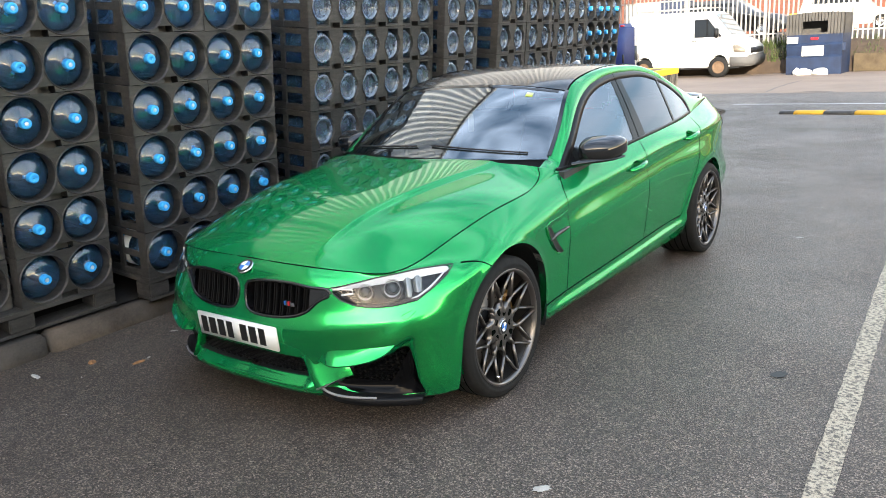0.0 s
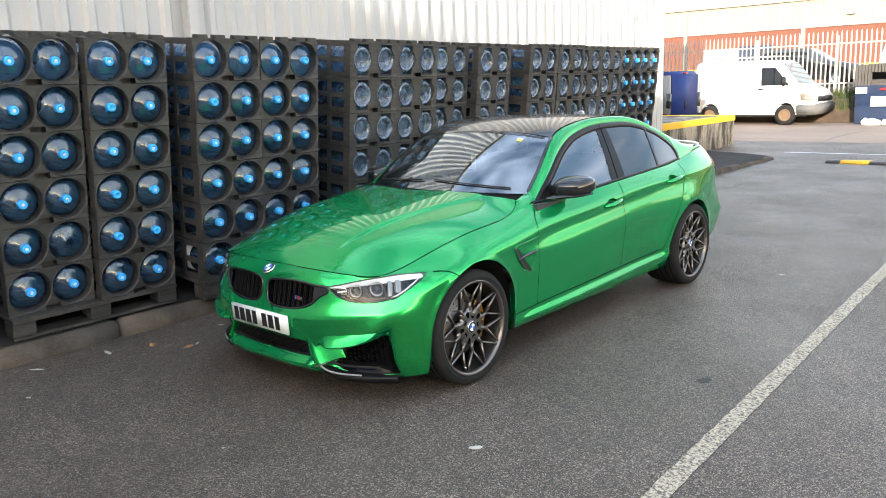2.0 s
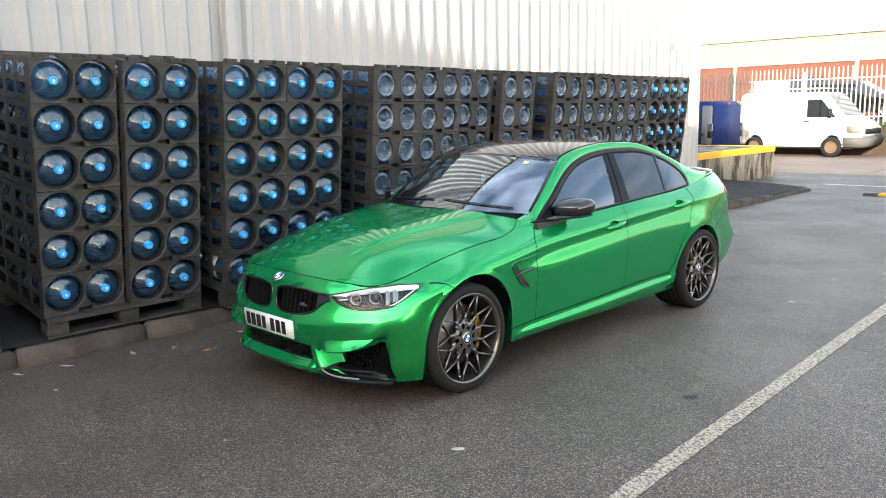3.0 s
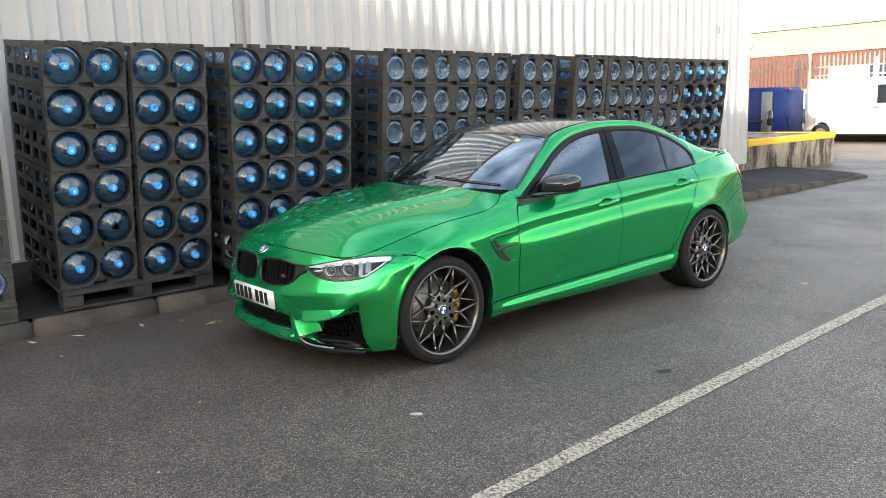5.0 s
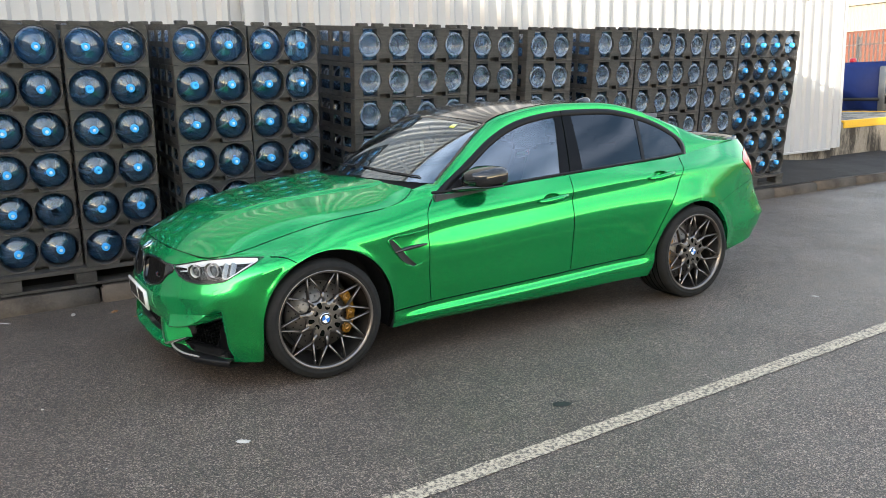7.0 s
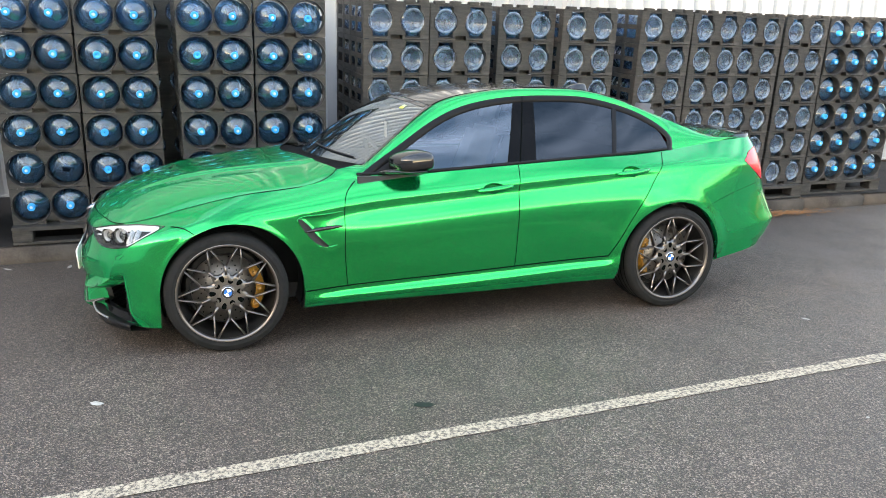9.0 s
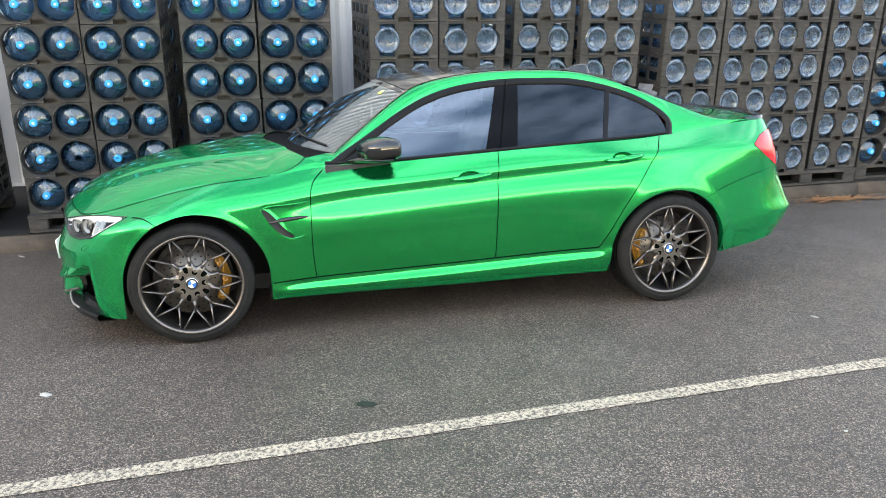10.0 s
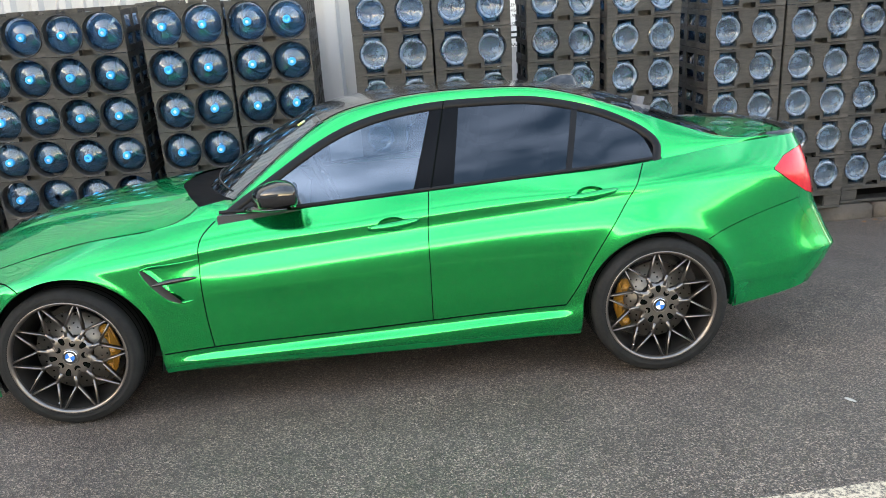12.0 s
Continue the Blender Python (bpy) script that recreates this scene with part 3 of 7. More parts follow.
def crate_front(kind):
    bm = bmesh.new()
    n = 32
    for cy in (-HOLE_Y, HOLE_Y):
        y0, y1, z0, z1 = (-CW / 2, 0.0, 0.0, CH) if cy < 0 else (0.0, CW / 2, 0.0, CH)
        y0, y1, z0, z1 = y0 + 0.004 * (cy < 0), y1 - 0.004 * (cy > 0), z0 + 0.002, z1 - 0.002
        inner = [(cy + a, CH / 2 + b) for a, b in hole_loop(kind, n)]
        outer = []
        for i in range(n):
            a = 2 * math.pi * (i + 0.5) / n
            c, s = math.cos(a), math.sin(a)
            k = min(((y1 - cy) if c > 0 else (cy - y0)) / max(abs(c), 1e-6), (CH / 2 - 0.002) / max(abs(s), 1e-6))
            outer.append((cy + c * k, CH / 2 + s * k))
        for corner in ((y1, z1), (y0, z1), (y0, z0), (y1, z0)):
            j = min(range(n), key=lambda i: (outer[i][0] - corner[0]) ** 2 + (outer[i][1] - corner[1]) ** 2)
            outer[j] = corner
        foot = 0.037
        low = sorted(range(n), key=lambda i: (outer[i][0] - 0.0) ** 2 + (outer[i][1] - z0) ** 2)[0]
        trio = [(-0.052, z0), (-0.052, foot), (y1, foot)] if cy < 0 else [(y0, foot), (0.052, foot), (0.052, z0)]
        for k, q in zip((-1, 0, 1), trio):
            outer[(low + k) % n] = q
        lip = [(cy + (p[0] - cy) * 1.05, CH / 2 + (p[1] - CH / 2) * 1.04) for p in inner]
        rim = [(cy + (p[0] - cy) * 1.085, CH / 2 + (p[1] - CH / 2) * 1.07) for p in inner]
        rings = [[bm.verts.new((x, y, z)) for y, z in loop] for x, loop in ((0.0, outer), (-0.001, rim), (0.006, lip), (-0.003, inner), (-0.075, inner))]
        for ra, rb in zip(rings, rings[1:]):
            for i in range(n):
                bm.faces.new((ra[i], ra[(i + 1) % n], rb[(i + 1) % n], rb[i]))
    bmesh.ops.recalc_face_normals(bm, faces=bm.faces)
    # handle slot at the foot, shallow ribs and rim
    box(bm, -0.07, -0.001, -0.058, -0.052, 0.0, 0.040)
    box(bm, -0.07, -0.001, 0.052, 0.058, 0.0, 0.040)
    box(bm, -0.07, -0.001, -0.058, 0.058, 0.037, 0.042)
    box(bm, -0.074, -0.07, -0.058, 0.058, -0.02, 0.042)
    return bm


def crate_frame(deep):
    """One moulded tray: a lattice floor that turns up into a closed back."""
    w = CW / 2 - 0.012
    bars_x = [(-deep, -deep + 0.02)] + [(x - 0.012, x + 0.012) for x in (-0.78, -0.47, -0.3, -0.10) if x - 0.012 > -deep + 0.03]
    bars_y = [(y - 0.012, y + 0.012) for y in (-w + 0.012, -HOLE_Y, 0.0, HOLE_Y, w - 0.012)]
    xs, ys = sorted({q for r in bars_x for q in r}), sorted({q for r in bars_y for q in r})
    bm = bmesh.new()
    V = {(i, j): bm.verts.new((x, y, 0.0)) for i, x in enumerate(xs) for j, y in enumerate(ys)}
    back = []
    for i in range(len(xs) - 1):
        for j in range(len(ys) - 1):
            if i % 2 == 0 or j % 2 == 0:
                f = bm.faces.new((V[i, j], V[i + 1, j], V[i + 1, j + 1], V[i, j + 1]))
                if i == 0:
                    back.append(f)
    flat_faces = list(bm.faces)
    up = bmesh.ops.extrude_face_region(bm, geom=flat_faces)["geom"]
    for v in up:
        if isinstance(v, bmesh.types.BMVert):
            v.co.z = 0.02
    rear = [f for f in bm.faces if f.calc_center_median().z > 0.0199 and f.calc_center_median().x < -deep + 0.02]
    for v in bmesh.ops.extrude_face_region(bm, geom=rear)["geom"]:
        if isinstance(v, bmesh.types.BMVert):
            v.co.z = CH - 0.002
    bmesh.ops.delete(bm, geom=rear, context="FACES_ONLY")
    bmesh.ops.recalc_face_normals(bm, faces=bm.faces)
    return bm


def crate_side(sgn, deep):
    bm = bmesh.new()
    h = CW / 2
    y0, y1 = (h - 0.012, h - 0.0015) if sgn > 0 else (-h + 0.0015, -h + 0.012)
    for z0, z1 in ((0.002, 0.048), (0.128, 0.172), (CH - 0.044, CH - 0.002)):
        box(bm, -deep, -0.01, y0, y1, z0, z1, bevel=0.003)
    for x0, x1 in [q for q in ((-0.085, -0.002), (-0.30, -0.25), (-0.53, -0.46), (-0.78, -0.73), (-CD, -0.95)) if q[0] > -deep - 0.02]:
        box(bm, x0, x1, y0 - 0.002, y1 + 0.002, 0.002, CH - 0.002, bevel=0.003)
    return bm


def lug():
    return boxes((-0.07, -0.004, -0.046, 0.046, CH - 0.002, CH + 0.026), bevel=0.005)


def bottle_label():
    """Printed paper band round a bottle."""
    return lathe([(0.1312, -0.225), (0.1318, -0.228), (0.1318, -0.335), (0.1312, -0.338)], 28, "x")


def label_stripe():
    return lathe([(0.1322, -0.300), (0.1322, -0.325)], 28, "x")


def bottle_body():
    """Neck to the front (+x), ribbed shell, drawn about the x axis."""
    prof = [(0.026, 0.0), (0.027, -0.022), (0.040, -0.028), (0.072, -0.036), (0.102, -0.049), (0.121, -0.068), (0.1315, -0.100), (0.132, -0.195), (0.127, -0.202), (0.127, -0.214),
            (0.131, -0.222), (0.131, -0.268), (0.127, -0.276), (0.127, -0.288), (0.131, -0.296), (0.131, -0.345), (0.127, -0.353), (0.127, -0.365), (0.131, -0.373), (0.131, -0.44), (0.122, -0.462), (0.104, -0.468)]
    return lathe(prof, 28, "x")


def bottle_base():
    return lathe([(0.1045, -0.466), (0.103, -0.4685), (0.094, -0.471), (0.084, -0.466), (0.080, -0.456)], 28, "x")


def bottle_bottom():
    """Hollow of the base with a moulded bar across it."""
    bm = lathe([(0.081, -0.457), (0.074, -0.449), (0.040, -0.444), (0.004, -0.442)], 28, "x")
    return box(bm, -0.452, -0.445, -0.074, 0.074, -0.004, 0.004)


def bottle_cap():
    prof = [(0.004, 0.010), (0.013, 0.010), (0.014, 0.014), (0.024, 0.014), (0.029, 0.011), (0.030, 0.004), (0.030, -0.030), (0.027, -0.034)]
    bm = lathe(prof, 20, "x")
    box(bm, -0.034, -0.030, -0.010, 0.010, -0.042, -0.028)
    return bm


def cap_seal():
    return lathe([(0.0005, 0.0115), (0.0125, 0.0115), (0.0128, 0.009)], 16, "x")


ME = {"front_neck": finish(crate_front("neck"), "front_panel", CRATE, False), "front_base": finish(crate_front("base"), "front_panel", CRATE, False),
      "frame": finish(crate_frame(CD), "crate_frame", CRATE, False), "left": finish(crate_side(-1, CD), "side_panel", CRATE, False), "right": finish(crate_side(1, CD), "side_panel", CRATE, False),
      "frame_shallow": finish(crate_frame(SHALLOW), "crate_frame", CRATE, False), "left_shallow": finish(crate_side(-1, SHALLOW), "side_panel", CRATE, False), "right_shallow": finish(crate_side(1, SHALLOW), "side_panel", CRATE, False),
      "lug": finish(lug(), "stacking_lug", CRATE, False), "label": finish(bottle_label(), "paper_label", WHITE), "stripe": finish(label_stripe(), "label_stripe", CAP), "body": finish(bottle_body(), "bottle_shell", BOTTLE), "base": finish(bottle_base(), "bottle_base", BASE), "bottom": finish(bottle_bottom(), "base_hollow", BOTTOM),
      "cap": finish(bottle_cap(), "cap", CAP), "seal": finish(cap_seal(), "cap_seal", CAP_MID)}


def child(name, mesh, parent, m=None):
    ob = new(name, mesh)
    ob.parent = parent
    if m is not None:
        ob.matrix_local = m
    return ob


def pallet(m, width, group):
    """Black plastic pallet: deck, three runs of blocks, bottom boards."""
    root = thing("plastic_pallet", "black plastic pallet under the stacked crates", "pallet", group, m)
    w = width / 2
    part("deck", boxes((-CD, 0.0, -w, w, 0.115, 0.148), bevel=0.006), SCUFF, root, smooth=False)
    for y in (-w, -0.075, w - 0.15):
        for x0, x1 in ((-0.15, -0.005), (-CD, -CD + 0.15)):
            part("block", boxes((x0, x1, y, y + 0.15, 0.02, 0.117), bevel=0.008), SCUFF, root, smooth=False)
    for x0, x1 in ((-0.14, 0.0), (-CD, -CD + 0.12)):
        part("bottom_board", boxes((x0, x1, -w, w, 0.0, 0.022), bevel=0.004), SCUFF, root, smooth=False)
    return root


ROWS_HIGH = 6
# centre along the wall, front at 1.94 m up, what faces the road, lean
# the last stack is added behind a gap, so that the gap looks dark
STACKS = [(-2.075, -2.45, "base", 5.5), (-1.155, -2.535, "neck", 6.6), (-0.552, -2.465, "neck", 6.6), (0.183, -2.365, "neck", 4.6), (0.785, -2.395, "neck", 4.9), (1.680, -2.335, "base", 5.4), (2.285, -2.370, "base", 5.4),
          (3.030, -2.585, "base", 5.4), (3.632, -2.475, "base", 5.4), (4.410, -2.355, "base", 5.6), (5.010, -2.355, "base", 5.6), (5.650, -2.480, "base", 5.6), (6.320, -2.540, "base", 5.6),
          (6.955, -2.575, "neck", 5.6), (7.580, -2.620, "neck", 5.6), (-0.185, -3.50, "base", 5.5)]
PALLETS = [(0,), (1, 2), (3, 4), (5, 6), (7, 8), (9, 10), (11, 12), (13, 14), (15,)]


def stack(y, xf, kind, lean, rnd, yaw=0.0):
    x0 = xf - math.tan(radians(lean)) * (1.94 - 0.12)
    base = pose(x0, y, pavement_z(x0 - 0.02) + 0.001, 0, lean, yaw)
    for r in range(ROWS_HIGH):
        z = 0.149 + r * CH
        jig = pose(rnd.uniform(-0.004, 0.004), rnd.uniform(-0.003, 0.003), 0)
        cm = base @ pose(0, 0, z) @ jig
        size = "_shallow" if y in ONE_DEEP else ""
        crate = new("bottle_crate", ME["frame" + size])
        crate.matrix_world = cm
        tagged(crate, "black plastic crate holding large water bottles, stacked by the wall", "crate", "stacked bottle crates")
        child("front_panel", ME["front_" + kind], crate)
        child("side_panel", ME["left" + size], crate)
        child("side_panel", ME["right" + size], crate)
        if r == ROWS_HIGH - 1:
            for ly in (-0.20, -0.05, 0.12, 0.24):
                child("stacking_lug", ME["lug"], crate, pose(0, ly, 0))
        for cy in (-HOLE_Y, HOLE_Y):
            bare = rnd.random() < 0.02
            for deep in (0, 1):
                if deep and (y in ONE_DEEP or not (r >= 4 or y in SIDE_SEEN)):
                    continue
                bottle = new("water_bottle", ME["body"])
                jit = pose(rnd.uniform(-0.012, 0.006), 0, 0, rnd.uniform(0, 360), rnd.uniform(-1.5, 1.5), rnd.uniform(-1.5, 1.5))
                if kind == "neck":
                    bottle.matrix_world = cm @ pose(0.014 - 0.5 * deep, cy, CH / 2 - 0.002) @ jit
                else:
                    bottle.matrix_world = cm @ pose(-0.484 - 0.5 * deep, cy, CH / 2 - 0.002, 0, 0, 180) @ jit
                tagged(bottle, "large blue-tinted water bottle lying in a black crate", "bottle", "water bottles in the crates")
                child("base_hollow", ME["bottom"], child("bottle_base", ME["base"], bottle))
                if y == LABELLED and r == 0 and cy < 0 and not deep:
                    child("label_stripe", ME["stripe"], child("paper_label", ME["label"], bottle))
                if not deep and not bare:
                    if kind == "neck":
                        cap = child("cap", ME["cap"], bottle)
                        if rnd.random() < 0.8:
                            child("cap_seal", ME["seal"], cap)


def crates():
    rnd = random.Random(11)
    for ids in PALLETS:
        ys = [STACKS[i][0] for i in ids]
        xf, lean = max(STACKS[i][1] for i in ids), STACKS[ids[0]][3]
        x0 = xf - math.tan(radians(lean)) * 1.82
        yaw = 0.0
        if len(ids) == 2:
            yaw = -math.degrees(math.atan2(STACKS[ids[1]][1] - STACKS[ids[0]][1], ys[1] - ys[0]))
            yaw = max(-2.0, min(2.0, yaw))
        pallet(pose(x0, sum(ys) / len(ys), pavement_z(x0 - 0.02) + 0.001, 0, lean, 0), 1.2 if len(ids) == 2 else 0.6, "pallets under the crates")
        for i in ids:
            stack(*STACKS[i], rnd)


LABELLED = STACKS[3][0]
ONE_DEEP = {STACKS[i][0] for i in (7, 8, 15)}
SIDE_SEEN = {STACKS[i][0] for i in (0, 1, 2, 3, 5, 9)}
crates()


# ---- across the junction: vans, skip, bank, fence, brick unit
def van_body(profile, width, bm=None):
    """Side outline pushed across the width, with the upper body drawn in."""
    bm = prism(profile, "y", -width / 2, width / 2)
    for v in bm.verts:
        k = max(0.0, v.co.z - 1.1) / 1.2
        v.co.y *= 1 - 0.10 * k
    bmesh.ops.bevel(bm, geom=[e for e in bm.edges if abs(e.verts[0].co.y) > 0.3 and e.verts[0].co.y * e.verts[1].co.y > 0], offset=0.05, segments=3, affect="EDGES")
    return bm


def road_wheel(parent, x, y, r, hub, name="wheel"):
    w = part(name, lathe([(r * 0.6, -0.10), (r * 0.92, -0.10), (r, -0.07), (r, 0.07), (r * 0.92, 0.10), (r * 0.6, 0.10)], 28, "y"), RUBBER, parent)
    w.location = (x, y, r)
    h = part("rim", lathe([(0.001, -0.06), (r * 0.2, -0.07), (r * 0.35, -0.05), (r * 0.5, -0.06), (r * 0.62, -0.09), (r * 0.62, 0.08), (0.001, 0.08)], 20, "y"), hub, w)
    return w


def white_van():
    root = thing("panel_van", "white panel van with rusty wheels parked by the fence", "van", m=pose(-9.07, 25.0, 0.0))
    prof = [(0.0, 0.42), (0.0, 1.3), (0.10, 2.05), (0.25, 2.14), (3.05, 2.12), (3.25, 2.04), (3.95, 1.30), (4.36, 1.12), (4.56, 0.92), (4.58, 0.55), (4.45, 0.34), (3.85, 0.34), (3.82, 0.52), (3.70, 0.68), (3.50, 0.74), (3.30, 0.68), (3.15, 0.50),
            (3.13, 0.34), (1.05, 0.34), (1.02, 0.52), (0.90, 0.68), (0.70, 0.74), (0.50, 0.68), (0.36, 0.50), (0.35, 0.42)]
    part("body", van_body(prof, 1.95), VAN_W, root)
    part("cab_window", prism([(2.62, 1.30), (2.62, 1.88), (3.10, 1.88), (3.62, 1.30)], "y", -0.968, -0.90), DARK_GLASS, root, smooth=False)
    part("window_post", boxes((3.06, 3.10, -0.972, -0.9, 1.30, 1.87)), TRIM, root, smooth=False)
    bm = bmesh.new()
    bm.faces.new([bm.verts.new(p) for p in ((3.30, -0.80, 2.0), (3.30, 0.80, 2.0), (3.90, 0.86, 1.32), (3.90, -0.86, 1.32))])
    for v in bm.verts:
        v.co += Vector((0.02, 0, 0.022))
    part("windscreen", bm, DARK_GLASS, root, smooth=False)
    part("bumper", boxes((3.86, 4.64, -0.99, 0.99, 0.34, 0.70), bevel=0.05), VAN_G, root, "grey plastic bumper")
    part("headlamp", prism([(4.04, 0.80), (4.00, 1.02), (4.20, 1.02), (4.42, 0.90), (4.46, 0.78)], "y", -0.986, -0.58), VAN_L, root, "clear headlamp")
    part("grille", boxes((4.30, 4.60, -0.80, 0.80, 0.74, 0.92), bevel=0.03), DARK, root)
    part("door_handle", boxes((2.50, 2.72, -0.995, -0.97, 1.16, 1.20), bevel=0.01), DARK, root)
    part("door_seam", boxes((2.45, 2.462, -0.979, -0.97, 0.42, 1.95), (1.25, 1.262, -0.979, -0.97, 0.42, 1.95), (1.26, 2.45, -0.979, -0.97, 1.22, 1.23)), GREY_P, root, smooth=False)
    part("mirror", boxes((3.40, 3.52, -1.18, -0.98, 1.28, 1.58), bevel=0.03), DARK, root)
    part("tail_lamp", boxes((-0.02, 0.06, -0.98, -0.84, 0.75, 1.15), bevel=0.01), TAIL, root, "red tail lamp")
    part("roof_rack", boxes((0.3, 3.0, -0.80, -0.77, 2.24, 2.27), (0.3, 3.0, 0.77, 0.80, 2.24, 2.27), *[(x, x + 0.04, -0.80, 0.80, 2.24, 2.27) for x in (0.35, 1.0, 1.65, 2.3, 2.9)], *[(x, x + 0.03, -0.80, -0.77, 2.10, 2.25) for x in (0.35, 1.2, 2.0, 2.9)]), GALV, root, "thin roof rack", smooth=False)
    for x in (0.70, 3.50):
        for y in (-0.86, 0.86):
            road_wheel(root, x, y, 0.33, RUST)
    part("underbody", boxes((0.4, 4.2, -0.8, 0.8, 0.28, 0.5)), DARK, root, smooth=False)
    for ob in root.children:
        if ob.name.startswith("wheel"):
            ob.location.x *= 0.905
        else:
            ob.data.transform(Matrix.Diagonal((0.905, 1, 1, 1)))


white_van()


def blue_van():
    root = thing("small_van", "blue van with grey tail lamp corners standing beyond the dock", "van", m=pose(-7.33, 19.4, 0.0, 0, 0, -5))
    # local x runs to the rear doors
    prof = [(-4.0, 0.45), (-4.0, 0.9), (-3.2, 1.1), (-2.5, 1.75), (-2.2, 1.88), (-0.12, 1.86), (-0.02, 1.7), (0.0, 1.1), (0.02, 0.45), (-0.55, 0.40), (-0.62, 0.6), (-0.85, 0.68), (-1.08, 0.6), (-1.15, 0.40), (-2.9, 0.40), (-2.95, 0.6), (-3.2, 0.68), (-3.45, 0.6), (-3.5, 0.42)]
    part("body", van_body(prof, 1.8), VAN_B, root)
    for y in (-0.90, 0.80):
        part("tail_corner", boxes((-0.26, 0.03, y - 0.006, y + 0.106, 0.62, 1.74), bevel=0.02), GREY_P, root, "grey corner panel")
        part("tail_lamp", boxes((-0.06, 0.045, y - 0.010, y + 0.110, 0.80, 1.22), bevel=0.01), DARK_GLASS, root, "dark tail lamp")
    part("rear_door", boxes((0.0, 0.035, -0.76, 0.76, 0.55, 1.76), bevel=0.02), VAN_B, root, "blue rear door")
    part("door_handle", boxes((0.03, 0.06, -0.05, 0.05, 0.75, 1.0), bevel=0.01), DARK, root)
    part("brake_lamp", boxes((0.0, 0.05, -0.08, 0.08, 1.77, 1.82)), TAIL, root, "red high brake lamp")
    part("rub_strip", boxes((-2.8, -0.2, -0.925, -0.89, 0.88, 0.96), bevel=0.01), DARK, root)
    part("beacon", lathe([(0.09, 1.86), (0.10, 1.90), (0.09, 1.97), (0.05, 2.0), (0.001, 2.0)], 16, "z", at=(-1.9, 0.3, 0)), TAIL, root, "orange roof beacon")
    for x in (-0.85, -3.2):
        for y in (-0.80, 0.80):
            road_wheel(root, x, y, 0.31, GREY_P)


blue_van()


def skip():
    root = thing("waste_skip", "dark blue steel waste container with a grey ribbed lid", "waste container", m=pose(-3.08, 24.9, 0.0, 0, 0, -4) @ Matrix.Diagonal((0.90, 1, 0.95, 1)))
    body = prism([(-0.35, 0.0), (-0.42, 0.55), (-0.36, 0.62), (-0.46, 0.95), (-0.40, 1.02), (-0.44, 1.30), (0.7, 1.30), (0.7, 0.0)], "x", -0.90, 0.90)
    part("body", body, BIN_B, root, smooth=False)
    lid = part("lid", boxes((-0.93, -0.41, -0.40, -0.34, 1.28, 1.9), (0.41, 0.93, -0.40, -0.34, 1.28, 1.9), (-0.93, 0.93, 0.55, 0.6, 1.28, 1.9), (-0.93, -0.88, -0.4, 0.6, 1.28, 1.9), (0.88, 0.93, -0.4, 0.6, 1.28, 1.9), (-0.93, 0.93, -0.34, 0.56, 1.88, 1.91)), BIN_L, root, "grey ribbed plastic lid with an opening", smooth=False)
    for i in range(18):
        x = -0.93 + i * 0.1035
        bow = 0.05 * (1 - ((i - 8.5) / 8.5) ** 2)
        rows = [(x, x + 0.08, -0.36, 0.6, 1.90, 1.93 + bow)]
        rows += [(x, x + 0.08, -0.44, -0.30, 1.70 if 5 <= i <= 12 else 1.28, 1.93 + bow)]
        part("lid_rib", boxes(*rows), BIN_L, lid, smooth=False)
    part("lid_sill", boxes((-0.41, 0.41, -0.44, -0.30, 1.28, 1.33)), BIN_L, lid, smooth=False)
    part("notice", boxes((-0.37, 0.33, -0.475, -0.45, 0.60, 0.92)), PAPER, root, "white notice too worn to read", smooth=False)
    part("sticker", boxes((-0.88, -0.52, -0.475, -0.44, 1.02, 1.22)), PAPER, root, "white sticker", smooth=False)
    part("badge", boxes((-0.10, 0.14, -0.475, -0.44, 1.12, 1.19)), REDP, root, smooth=False)
    part("side_lug", boxes((0.90, 1.0, -0.4, -0.2, 0.75, 1.0)), BIN_B, root, smooth=False)
    rnd = random.Random(3)
    for x, y, s in ((-0.25, -0.62, 0.30), (0.30, -0.60, 0.26), (-0.45, -0.6, 0.16)):
        bm = bmesh.new()
        bmesh.ops.create_icosphere(bm, subdivisions=3, radius=1)
        for v in bm.verts:
            k = 1 + 0.3 * noise.noise(v.co * 2 + Vector((x * 9, 0, 0)))
            v.co = Vector((v.co.x * s * k, v.co.y * s * 0.6 * k, max(0.0, v.co.z * 0.14 * k + 0.08)))
        ob = part("rubbish_bag", bm, PAPER)
        ob.matrix_world = root.matrix_world @ pose(x, y, 0)
        tagged(ob, "pale crumpled rubbish bag lying before the waste container", "rubbish bag", "rubbish by the container")


skip()


